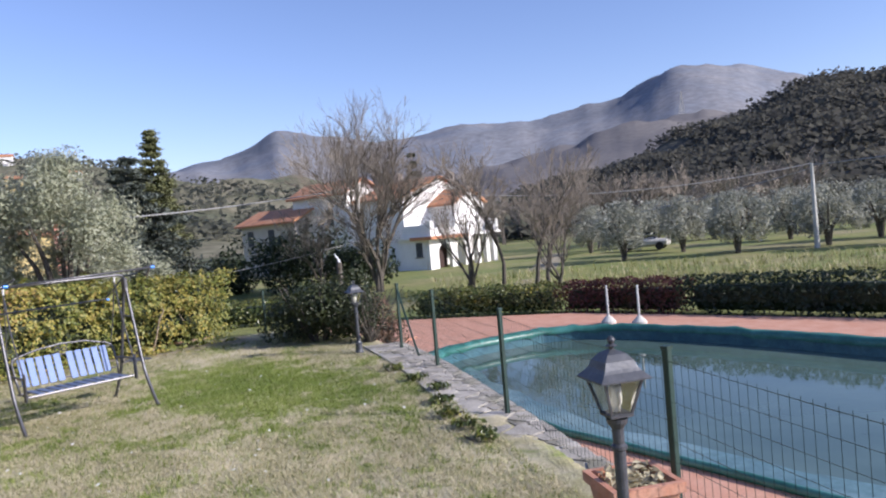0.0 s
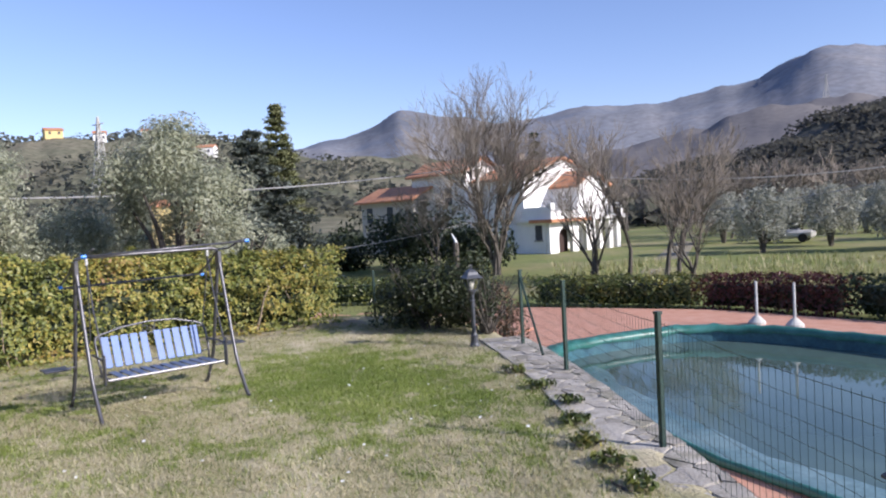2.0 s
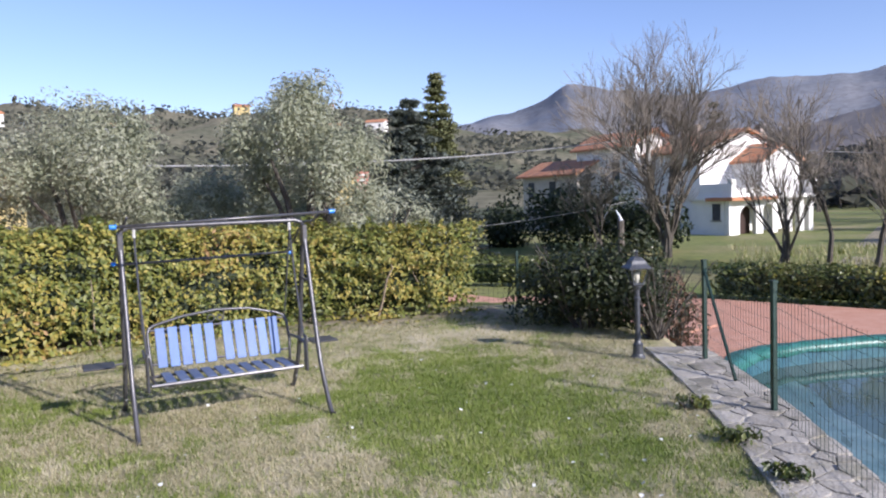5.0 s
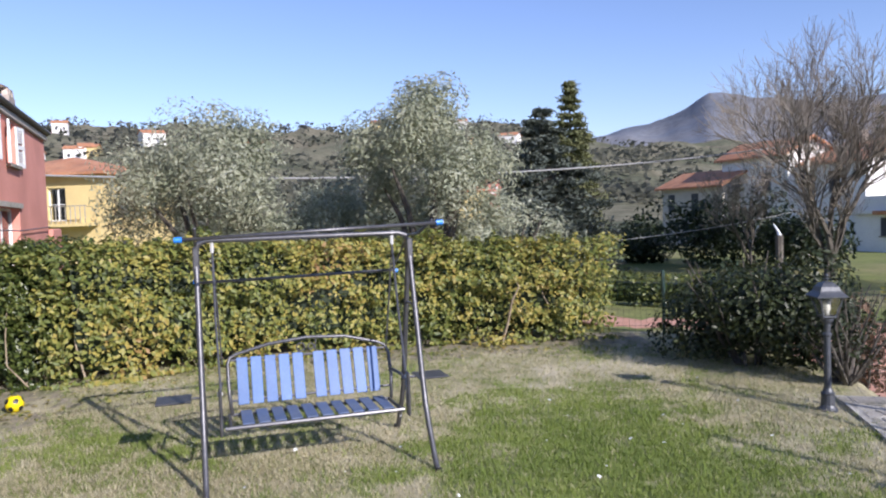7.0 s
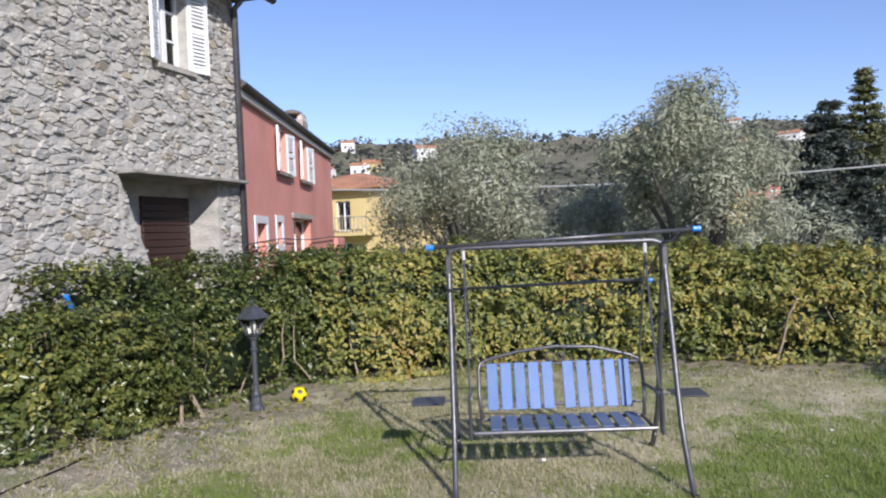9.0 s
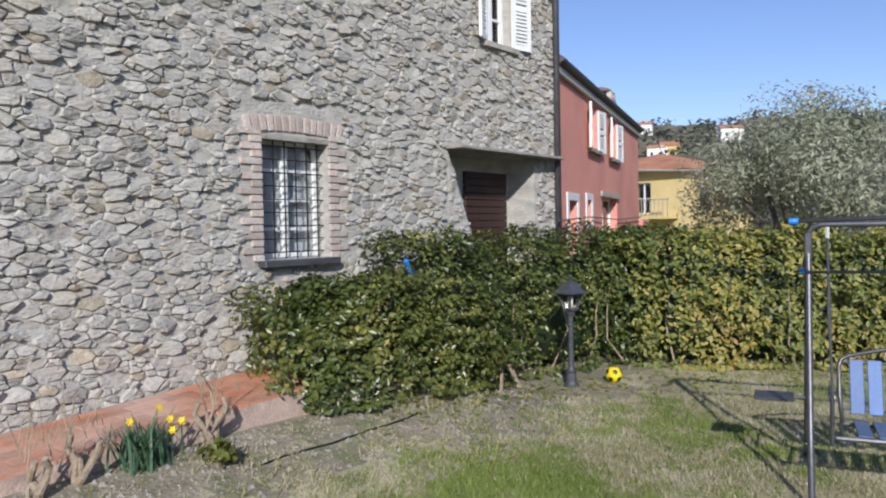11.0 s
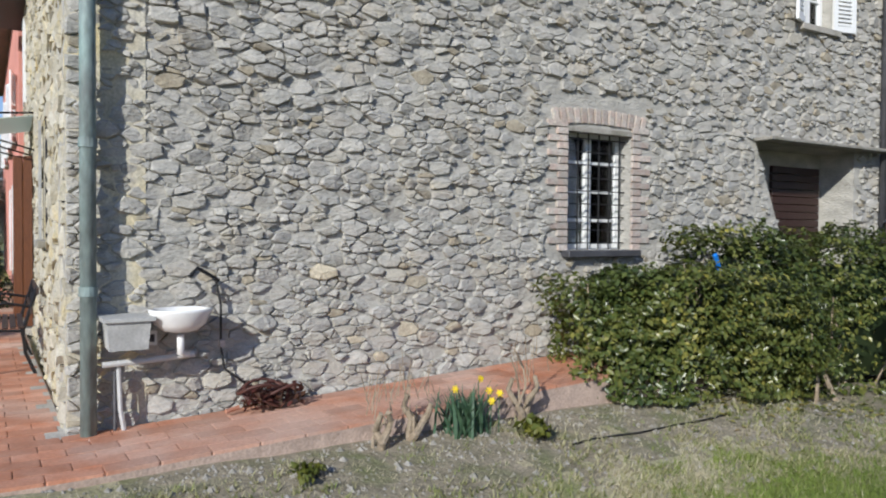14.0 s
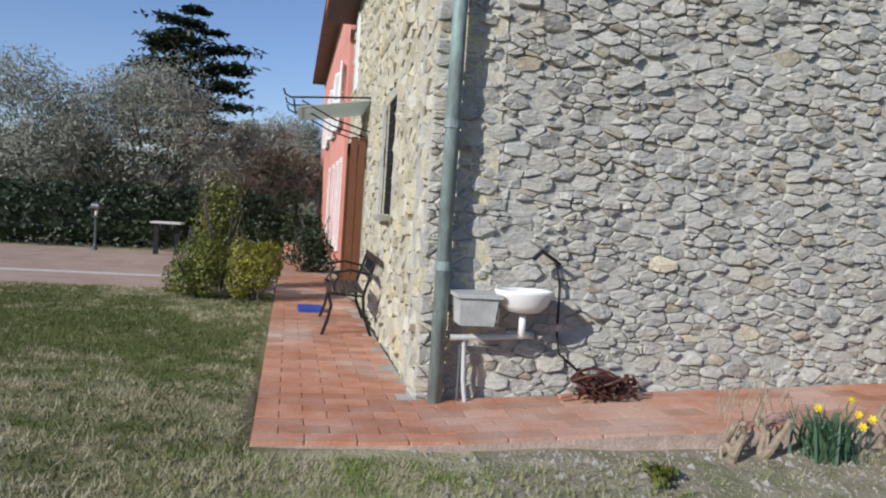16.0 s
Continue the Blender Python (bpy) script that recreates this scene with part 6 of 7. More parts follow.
# ---- lamp posts ----
def lamp_post(x, y, h, label, turn=30):
    gz = ground_z(x, y)
    L = thing("lamp_post", pose(x, y, gz - 0.01, 0, 0, turn), label, "lamp", "garden lamp posts")
    k = h - 0.40
    prof = [(0.085, 0.0), (0.085, 0.03), (0.07, 0.05), (0.06, 0.07), (0.055, 0.16), (0.062, 0.175), (0.045, 0.19), (0.033, 0.22), (0.03, 0.4), (0.03, k - 0.16), (0.04, k - 0.15), (0.04, k - 0.135),
            (0.028, k - 0.125), (0.03, k - 0.05), (0.05, k - 0.02), (0.055, k)]
    part("post", newlathe(prof, 14), M["grey_iron"], L, smooth=False)
    head = new("lantern")
    head.parent = L
    head.matrix_basis = pose(0, 0, k)
    part("lantern_base", newlathe([(0.05, 0.0), (0.085, 0.012), (0.085, 0.025), (0.07, 0.03)], 4), M["grey_iron"], head)
    bm = bmesh.new()
    for i in range(4):
        a = math.pi / 2 * i
        c, s = math.cos(a), math.sin(a)
        tube(bm, [(0.075 * c, 0.075 * s, 0.025), (0.142 * c, 0.142 * s, 0.205)], 0.008, 4)
    part("lantern_rib", bm, M["grey_iron"], head)
    bm = bmesh.new()
    lo = [bm.verts.new((0.07 * math.cos(math.pi / 2 * i), 0.07 * math.sin(math.pi / 2 * i), 0.03)) for i in range(4)]
    hi = [bm.verts.new((0.137 * math.cos(math.pi / 2 * i), 0.137 * math.sin(math.pi / 2 * i), 0.205)) for i in range(4)]
    for i in range(4):
        bm.faces.new((lo[i], lo[(i + 1) % 4], hi[(i + 1) % 4], hi[i]))
    g = part("glass_panel", bm, M["lamp_glass"], head, "hazy glass panel")
    g.visible_shadow = False
    part("lantern_roof", newlathe([(0.185, 0.195), (0.185, 0.203), (0.14, 0.235), (0.125, 0.25), (0.105, 0.285), (0.07, 0.315), (0.03, 0.33), (0.018, 0.335)], 4), M["grey_iron"], head)
    part("finial", newlathe([(0.012, 0.33), (0.014, 0.345), (0.03, 0.352), (0.012, 0.362), (0.02, 0.378), (0.016, 0.39), (0.004, 0.4)], 8), M["grey_iron"], head)
    part("bulb", newlathe([(0.02, 0.03), (0.022, 0.06), (0.032, 0.075), (0.032, 0.15), (0.02, 0.165)], 10), M["bulb"], head, smooth=True)


lamp_post(6.1, -9.62, 1.24, "dark grey cast lamp post with square glazed lantern by the bush", 39)
lamp_post(7.0, -1.63, 1.22, "dark grey cast lamp post standing before the hedge")
lamp_post(-2.62, -6.42, 1.20, "dark grey cast lamp post beside the pool fence", 26)
lamp_post(-5.05, 12.6, 1.2, "dark grey cast lamp post on the terrace")
lamp_post(-7.5, 12.2, 1.2, "dark grey cast lamp post at the end of terrace")


# ---- pool fence ----
def fence():
    f = thing("wire_fence", pose(0, 0, 0), "green wire mesh fence on thin metal posts along pool", "fence")
    spots = [(-9.5, -4.38), (-6.0, -5.78), (-2.25, -7.27), (0.88, -8.53), (3.77, -9.63), (5.71, -10.22)]
    tops = []
    for x, y in spots:
        z = 0.05 + max(0, lawn_z(x, y) - 0.05) * 0.5
        bm = bmesh.new()
        box(bm, x - 0.022, y - 0.022, z - 0.15, x + 0.022, y + 0.022, z + 1.08, bevel=0.004)
        box(bm, x - 0.026, y - 0.026, z + 1.08, x + 0.026, y + 0.026, z + 1.1)
        part("post", bm, M["green_metal"], f)
        tops.append((x, y, z))
    x, y, z = tops[-1]
    part("brace", newtube([(x, y, z + 1.0), (4.72, -9.92, z + 0.02)], 0.018, 6), M["green_metal"], f)
    x, y, z = tops[-1]
    tops.append((8.2, -11.0, z - 0.15))
    tops.append((10.5, -9.7, -0.12))
    for x, y, z in tops[-2:]:
        part("post", newbox(x - 0.022, y - 0.022, z - 0.1, x + 0.022, y + 0.022, z + 1.1, bevel=0.004), M["green_metal"], f)
    tops.append((10.7, -8.9, -0.12))
    for (ax, ay, az), (bx, by, bz) in zip(tops, tops[1:]):
        L = math.hypot(bx - ax, by - ay)
        n = int(L / 0.075)
        v, fc = [], []

        def rod(p, q, r):
            p, q = Vector(p), Vector(q)
            d = (q - p).normalized()
            s = d.orthogonal().normalized() * r
            u = d.cross(s).normalized() * r
            b = len(v)
            for c in (p, q):
                v.extend([c + s, c - s * 0.5 + u * 0.87, c - s * 0.5 - u * 0.87])
            for k in range(3):
                fc.append((b + k, b + (k + 1) % 3, b + 3 + (k + 1) % 3, b + 3 + k))
        for i in range(1, n):
            t = i / n
            x, y, z = ax + (bx - ax) * t, ay + (by - ay) * t, az + (bz - az) * t
            sag = -0.035 * math.sin(math.pi * t)
            rod((x, y, z + 0.03), (x, y, z + 1.03 + sag), 0.0017)
        for h in (0.05, 0.17, 0.29, 0.41, 0.53, 0.65, 0.77, 0.89, 1.01):
            m = 6
            for k in range(m):
                t0, t1 = k / m, (k + 1) / m
                s0, s1 = -0.035 * math.sin(math.pi * t0) * h, -0.035 * math.sin(math.pi * t1) * h
                rod((ax + (bx - ax) * t0, ay + (by - ay) * t0, az + (bz - az) * t0 + h + s0), (ax + (bx - ax) * t1, ay + (by - ay) * t1, az + (bz - az) * t1 + h + s1), 0.0019 if h < 1 else 0.0026)
        w = link("wire_mesh", v, fc, M["green_metal"], f)


fence()
tub = thing("clay_planter", pose(-2.2, -6.95, ground_z(-2.2, -6.95) - 0.01, 0, 0, -22), "square terracotta planter with dry plants", "planter")
bm = bmesh.new()
vs = [[bm.verts.new((sx * a, sy * a, z)) for sx, sy in ((-1, -1), (1, -1), (1, 1), (-1, 1))] for a, z in ((0.15, 0), (0.19, 0.26), (0.215, 0.26), (0.215, 0.32), (0.18, 0.32), (0.175, 0.24))]
for a, b in zip(vs, vs[1:]):
    for k in range(4):
        bm.faces.new((a[k], a[(k + 1) % 4], b[(k + 1) % 4], b[k]))
bm.faces.new(vs[0][::-1])
part("tub", bm, M["pot"], tub)
part("earth", newbox(-0.17, -0.17, 0.2, 0.17, 0.17, 0.27, bevel=0.02), M["soil"], tub)
rp = random.Random(2)
lf = leaves("foliage", [(rp.uniform(-0.15, 0.15), rp.uniform(-0.15, 0.15), 0.27 + rp.uniform(0, 0.08)) for _ in range(160)], [(0, 0, 1)] * 160, 0.06, M["grass_dry"], tub, 3)

# tarp roll on the near rim and loose sheet at the far rim
out = pool_outline(0.02, 120)
bm = bmesh.new()
rt = random.Random(6)
near_rim = sorted([p for p in out if p[1] > -12.6 and -10 < p[0] < 9.0], key=lambda p: p[0])
tube(bm, [(x, y + 0.02 + 0.02 * rt.uniform(-1, 1), DECK_Z + 0.07 + 0.02 * rt.uniform(-1, 1)) for x, y in near_rim], 0.055, 8)
roll = tagged(part("rolled_tarp", bm, M["tarp"], smooth=True), "green tarpaulin rolled up along the pool rim", "tarp")
bm = bmesh.new()
rim = [p for p in pool_outline(0.0, 150) if p[0] > -9 and (p[1] < -12.8 or p[0] > 8.6)]
rim.sort(key=lambda p: math.atan2(p[1] + 15, p[0] - 1))
cols = []
for i, (x, y) in enumerate(rim):
    d = Vector((-0.6 - x * 0.6, -14.95 - y)).normalized()
    w = 0.35 + 0.22 * noise.noise(Vector((x * 1.1, y * 1.1, 0)))
    wz = 0.07 * noise.noise(Vector((x * 2.3, y * 2.3, 4))) + 0.05 * noise.noise(Vector((x * 6, y * 6, 4)))
    cols.append([bm.verts.new(q) for q in ((x - d.x * w, y - d.y * w, DECK_Z + 0.045), (x - d.x * w * 0.4, y - d.y * w * 0.4, DECK_Z + 0.08 + wz), (x, y, DECK_Z + 0.07 + wz * 0.6),
                                           (x + d.x * 0.06, y + d.y * 0.06, DECK_Z + 0.0), (x + d.x * 0.07, y + d.y * 0.07, DECK_Z - 0.05), (x + d.x * 0.06, y + d.y * 0.06, DECK_Z - 0.09 + wz))])
for a, b in zip(cols, cols[1:]):
    for k in range(5):
        bm.faces.new((a[k], a[k + 1], b[k + 1], b[k]))
sheet = part("pool_sheet", bm, M["tarp"], smooth=True)
tagged(sheet, "crumpled green plastic sheet folded over the pool rim", "tarp")
bm = bmesh.new()
cols = []
for x, y in [p for p in near_rim if p[0] > -6]:
    w = 1.5 + 0.35 * noise.noise(Vector((x * 0.6, 3, 0))) + 0.12 * noise.noise(Vector((x * 3, 1, 0)))
    cols.append([bm.verts.new((x + 0.1 * k, y - 0.03 - w * k / 6, DECK_Z - 0.05 - 0.245 * min(1, k / 1.5) + 0.012 * noise.noise(Vector((x * 4, k * 1.3, 2))))) for k in range(7)])
for a, b in zip(cols, cols[1:]):
    for k in range(6):
        bm.faces.new((a[k], b[k], b[k + 1], a[k + 1]))
tagged(part("cover_sheet", bm, M["wet_sheet"], smooth=True), "wet teal pool cover sheet floating along the rim", "pool cover")
for x, y in ((9.05, -18.75), (8.2, -19.0)):
    p = thing("pool_post", pose(x, y, DECK_Z + 0.03), "white metal post on a round concrete foot", "post", "pool posts")
    part("foot", newlathe([(0.2, 0), (0.2, 0.06), (0.12, 0.14), (0.06, 0.2)], 14), M["concrete"], p)
    part("pole", newtube([(0, 0, 0.15), (0, 0, 1.02)], 0.03, 8), M["pvc"], p)

# ---- paving by the house ----
def pave_z(x, y):
    return 0.335 + (0.05 * min(max(x, 0), 4.5) if y < 0.05 else 0)


bm = bmesh.new()
n = 30
for (x0, y0, x1, y1) in ((-1.05, -0.98, 6.0, -0.05), (-1.05, -0.05, 0.02, 14.5)):
    nx = 24
    rows = []
    for i in range(nx + 1):
        x = x0 + (x1 - x0) * i / nx
        rows.append([bm.verts.new((x, y, (pave_z(x, y0) - 0.012) if k else pave_z(x, y0) - 0.25)) for k, y in ((0, y0), (1, y0), (1, y1))])
    for a, b in zip(rows, rows[1:]):
        for k in range(2):
            bm.faces.new((a[k], b[k], b[k + 1], a[k + 1]))
    bm.faces.new(rows[0][::-1])
path_ = part("path", bm, M["tile_bed"])
tagged(path_, "brick-red terracotta tile path round the house", "path", kind="structure")
tile_me = bpy.data.meshes.new("tile")
bmb = newbox(-0.5, -0.5, -0.5, 0.5, 0.5, 0.5, bevel=0.03)
bmb.to_mesh(tile_me)
bmb.free()
tile_me.materials.append(M["terracotta"])
rt = random.Random(12)
singles, v, fc = 0, [], []


def lay_tile(x, y, sx, sy, slope, near_):
    global singles
    z = pave_z(x, y) - 0.004 + rt.uniform(-0.0025, 0.0025)
    m = Matrix.Translation((x, y, z)) @ Matrix.Rotation(-slope, 4, "Y") @ Matrix.Rotation(rt.uniform(-0.01, 0.01), 4, "Z") @ Matrix.Diagonal((sx - 0.006, sy - 0.006, 0.03, 1))
    if near_ and singles < 300:
        ob = new("tile", tile_me)
        ob.parent = path_
        ob.matrix_basis = m
        singles += 1
    else:
        b = len(v)
        v.extend([m @ Vector(q) for q in ((-.5, -.5, -.5), (.5, -.5, -.5), (.5, .5, -.5), (-.5, .5, -.5), (-.5, -.5, .5), (.5, -.5, .5), (.5, .5, .5), (-.5, .5, .5))])
        fc.extend([(b + 4, b + 5, b + 6, b + 7), (b, b + 1, b + 5, b + 4), (b + 1, b + 2, b + 6, b + 5), (b + 2, b + 3, b + 7, b + 6), (b + 3, b, b + 4, b + 7)])


TL, TW = 0.29, 0.155
y = -0.98 + TW / 2
row = 0
while y < -0.05:
    x = -1.05 - (TL / 2 if row % 2 else 0)
    while x < 6.0:
        a, b = max(x, -1.05), min(x + TL, 6.0)
        if b - a > 0.06:
            c = (a + b) / 2
            lay_tile(c, y, b - a, TW, math.atan(0.05) if 0 < c < 4.5 else 0, c < 4)
        x += TL
    y += TW
    row += 1
row = 0
y = -0.05 + TW / 2
while y < 14.4:
    x = -1.05 - (TL / 2 if row % 2 else 0)
    while x < 0.0:
        a, b = max(x, -1.05), min(x + TL, 0.0)
        if b - a > 0.06:
            lay_tile((a + b) / 2, y, b - a, TW, 0, True)
        x += TL
    y += TW
    row += 1
ob = link("tilework", v, fc, M["terracotta"], path_)
tagged(ob, kind="stuff")
# terrace paving to the north-west
bm = newbox(-16, 6.2, 0.22, -1.07, 13.2, 0.315)
patio = part("terrace_paving", bm, M["patio"])
tagged(patio, "worn terracotta paved terrace", "paving", kind="structure")
band = part("terrace_band", newbox(-16, 7.6, 0.316, -1.08, 7.85, 0.322), M["concrete"], patio)
part("terrace_band", newbox(-7.6, 7.86, 0.316, -7.35, 13.1, 0.322), M["concrete"], patio)
part("wall_foot_splash", newbox(-0.12, -0.1, 0.30, 0.0, 4.5, 0.345), M["mortar"], path_)

# ---- wash corner ----
basin_ = thing("wash_basin", pose(0.67, -0.03, HOUSE_Z + 0.66), "white ceramic wash basin fixed to the stone wall", "sink")
bm = bmesh.new()
prof = [(r * 0.88, z * 0.66 + 0.035) for r, z in ((0.05, 0.0), (0.13, 0.02), (0.19, 0.09), (0.215, 0.17), (0.235, 0.215), (0.235, 0.24), (0.205, 0.24), (0.19, 0.2), (0.14, 0.1), (0.02, 0.07))]
lathe(bm, prof, 20, Matrix.Translation((0, -0.2, 0)) @ Matrix.Diagonal((1, 0.85, 1, 1)))
part("bowl", bm, M["white_ceramic"], basin_, smooth=True)
part("drain_pipe", newtube([(0, -0.2, 0.02), (0, -0.2, -0.1), (0.06, -0.12, -0.13), (0.14, 0.02, -0.13)], 0.024, 10), M["white_ceramic"], basin_, smooth=True)
tubx = thing("wash_tub", pose(0.335, -0.03, HOUSE_Z + 0.61), "small grey cement tub fixed to the stone wall", "tub")
bm = bmesh.new()
vs = [[bm.verts.new((sx * a, -0.17 + sy * b, z)) for sx, sy in ((-1, -1), (1, -1), (1, 1), (-1, 1))] for a, b, z in ((0.115, 0.12, 0), (0.13, 0.14, 0.18), (0.155, 0.16, 0.185), (0.155, 0.16, 0.21))]
for a, b in zip(vs, vs[1:]):
    for k in range(4):
        bm.faces.new((a[k], a[(k + 1) % 4], b[(k + 1) % 4], b[k]))
bm.faces.new(vs[0][::-1]), bm.faces.new(vs[-1])
part("tub_body", bm, M["grey_stone_tub"], tubx)
pipes = thing("water_pipes", pose(0, -0.09, HOUSE_Z), "grey plastic waste pipes along the wall foot", "pipes")
part("waste_pipe", newtube([(0.2, -0.05, 0.50), (0.45, -0.06, 0.51), (0.78, -0.06, 0.53)], 0.02, 8), M["pvc"], pipes)
part("down_pipe", newtube([(0.30, -0.03, 0.50), (0.31, -0.04, 0.2), (0.34, -0.04, 0.0)], 0.015, 8), M["pvc"], pipes)
part("supply_pipe", newtube([(0.28, -0.02, 0.45), (0.28, -0.02, 0.02)], 0.012, 6), M["gutter"], pipes)
part("tap", newtube([(0.95, 0.04, 1.02), (0.95, -0.03, 1.03), (0.80, -0.06, 1.12), (0.74, -0.08, 1.06)], 0.014, 8), M["black_iron"], pipes)
part("tap_riser", newtube([(0.95, 0.03, 1.03), (0.98, 0.02, 0.85), (0.98, 0.02, 0.55), (1.0, 0.0, 0.4), (1.25, 0.02, 0.2), (1.3, 0.0, 0.08)], 0.009, 6), M["black_iron"], pipes)
part("red_valve", newbox(0.96, -0.03, 0.56, 1.0, 0.0, 0.61, bevel=0.004), M["brick"], pipes)
part("socket_box", newbox(0.47, 0.0, 0.60, 0.55, 0.07, 0.70, bevel=0.004), M["white_paint"], pipes)
part("socket_face", newbox(0.49, -0.004, 0.625, 0.53, -0.001, 0.675), M["dark_room"], pipes)
# coil of hose on the path
hz = pave_z(1.45, -0.3)
hs = thing("coiled_hose", pose(1.30, -0.24, hz + 0.01), "tangled brown garden hose heaped on path", "hose")
rh2 = random.Random(3)
for k in range(6):
    q = []
    ox, oy, r = rh2.uniform(-0.1, 0.1), rh2.uniform(-0.05, 0.05), rh2.uniform(0.08, 0.17)
    for i in range(22):
        a = 2 * math.pi * i / 22
        q.append((ox + r * 1.1 * math.cos(a), oy + r * 0.7 * math.sin(a), 0.02 + k * 0.02 + 0.035 * (1 + math.sin(a * 2 + k))))
    part("hose_loop", newtube(q, 0.011, 6, closed=True), M["hose"], hs, smooth=True)
bm = bmesh.new()
lf = leaves("dead_leaves", [(rh2.uniform(-0.22, 0.22), rh2.uniform(-0.1, 0.1), 0.02 + rh2.uniform(0, 0.13)) for _ in range(240)], [(0, 0, 1)] * 240, 0.06, M["leaf_red"], hs, 9)
part("hose_nozzle", newtube([(-0.34, -0.03, 0.02), (-0.24, 0.0, 0.03)], 0.016, 8), M["pot"], hs)
bm.free()


# ---- bench ----
def bench():
    b = thing("garden_bench", pose(-0.27, 3.05, 0.345, 0, 0, -91.3), "black cast-iron garden bench with dark wooden slats", "bench")
    for x in (-0.6, 0.6):
        e = new("end_frame")
        e.parent = b
        e.matrix_basis = pose(x, 0, 0)
        part("front_leg", newtube([(0, -0.21, 0.42), (0, -0.17, 0.3), (0, -0.2, 0.15), (0, -0.25, 0.0)], 0.016, 6), M["black_iron"], e)
        part("rear_leg", newtube([(0, 0.26, 0.8), (0, 0.2, 0.6), (0, 0.14, 0.4), (0, 0.16, 0.2), (0, 0.24, 0.0)], 0.016, 6), M["black_iron"], e)
        part("armrest", newtube([(0, 0.2, 0.62), (0, 0.0, 0.66), (0, -0.2, 0.62), (0, -0.24, 0.56), (0, -0.2, 0.53)], 0.015, 6), M["black_iron"], e)
        part("arm_scroll", newtube([(0, -0.14, 0.42), (0, -0.16, 0.52), (0, -0.1, 0.6)], 0.01, 6), M["black_iron"], e)
        part("seat_rail", newtube([(0, -0.22, 0.42), (0, 0.16, 0.40)], 0.014, 6), M["black_iron"], e)
    for k in range(6):
        part("seat_slat", newbox(-0.62, -0.22 + k * 0.064, 0.425, 0.62, -0.168 + k * 0.064, 0.445, bevel=0.004), M["bench_wood"], b)
    for k in range(2):
        part("back_slat", newbox(-0.62, 0.2 + k * 0.05, 0.55 + k * 0.18, 0.62, 0.22 + k * 0.05, 0.62 + k * 0.18, bevel=0.004), M["bench_wood"], b)
    bm = bmesh.new()
    for k in range(9):
        x = -0.48 + 0.12 * k
        tube(bm, [(x - 0.05, 0.225, 0.62), (x, 0.24, 0.68), (x + 0.05, 0.255, 0.73)], 0.007, 5)
        tube(bm, [(x + 0.05, 0.225, 0.62), (x, 0.24, 0.68), (x - 0.05, 0.255, 0.73)], 0.007, 5)
    part("back_lattice", bm, M["black_iron"], b, "cast-iron lattice panel")


bench()
bn = tagged(part("blue_tray", newbox(-0.75, 3.95, 0.345, -0.45, 4.3, 0.40, bevel=0.012), M["blue_bin"]), "flat blue plastic tray lying on the path", "tray")
pl = thing("trough_planter", pose(-0.55, 14.0, 0.345), "long terracotta trough with dark plants", "planter")
part("trough", newbox(-0.45, -0.15, 0, 0.45, 0.15, 0.28, bevel=0.02), M["pot"], pl)
lf = leaves("foliage", [(rp.uniform(-0.45, 0.45), rp.uniform(-0.2, 0.2), 0.3 + rp.uniform(0, 0.7)) for _ in range(900)], [(0, 0, 1)] * 900, 0.12, M["leaf_dark"], pl, 4)
tb = thing("terrace_table", pose(-3.5, 12.2, 0.315), "pale slab-topped terrace table", "table")
part("tabletop", newbox(-0.32, -0.3, 0.68, 0.32, 0.3, 0.72, bevel=0.01), M["concrete"], tb)
for x in (-0.22, 0.22):
    part("leg", newbox(x - 0.05, -0.05, 0, x + 0.05, 0.05, 0.68), M["black_iron"], tb)

# ---- flower bed ----
def daffodils(x, y):
    z = ground_z(x, y)
    d = thing("daffodil_clump", pose(x, y, z - 0.02), "clump of flowering yellow daffodils with blue-green leaves", "flowers")
    rnd = random.Random(17)
    v, f = [], []
    for _ in range(110):
        a, l = rnd.uniform(0, 6.28), rnd.uniform(0.22, 0.36)
        bx, by = rnd.gauss(0, 0.07), rnd.gauss(0, 0.06)
        out = rnd.uniform(0.05, 0.26)
        s = Vector((-math.sin(a), math.cos(a), 0)) * 0.009
        p = [Vector((bx, by, 0)), Vector((bx + math.cos(a) * out * 0.4, by + math.sin(a) * out * 0.4, l * 0.6)), Vector((bx + math.cos(a) * out, by + math.sin(a) * out, l))]
        b = len(v)
        v += [p[0] - s, p[0] + s, p[1] - s, p[1] + s, p[2]]
        f += [(b, b + 1, b + 3, b + 2), (b + 2, b + 3, b + 4)]
    lv = link("foliage", v, f, M["daff_leaf"], d)
    tagged(lv, kind="stuff")
    for px, py, pz in ((0.05, -0.1, 0.40), (0.16, -0.05, 0.30), (0.2, -0.12, 0.29), (-0.1, -0.02, 0.33), (0.12, -0.14, 0.25)):
        fl = new("flower")
        fl.parent = d
        fl.matrix_basis = pose(px, py, pz, 70, 0, rnd.uniform(-30, 30))
        bm = bmesh.new()
        for k in range(6):
            a = math.pi / 3 * k
            vs = [bm.verts.new((r * math.cos(a + o), r * math.sin(a + o), h)) for r, o, h in ((0.006, 0, 0), (0.02, -0.42, 0.003), (0.03, 0, 0.005), (0.02, 0.42, 0.003))]
            bm.faces.new(vs)
        lathe(bm, [(0.007, 0.0), (0.009, 0.015), (0.014, 0.022)], 8)
        part("petals", bm, M["daffodil"], fl)
        part("flower_stem", newtube([(0, 0, 0), (0, -0.03, -0.03), (0.0, -pz * 0.9, -0.12)], 0.004, 5), M["daff_leaf"], fl)


daffodils(2.36, -1.13)


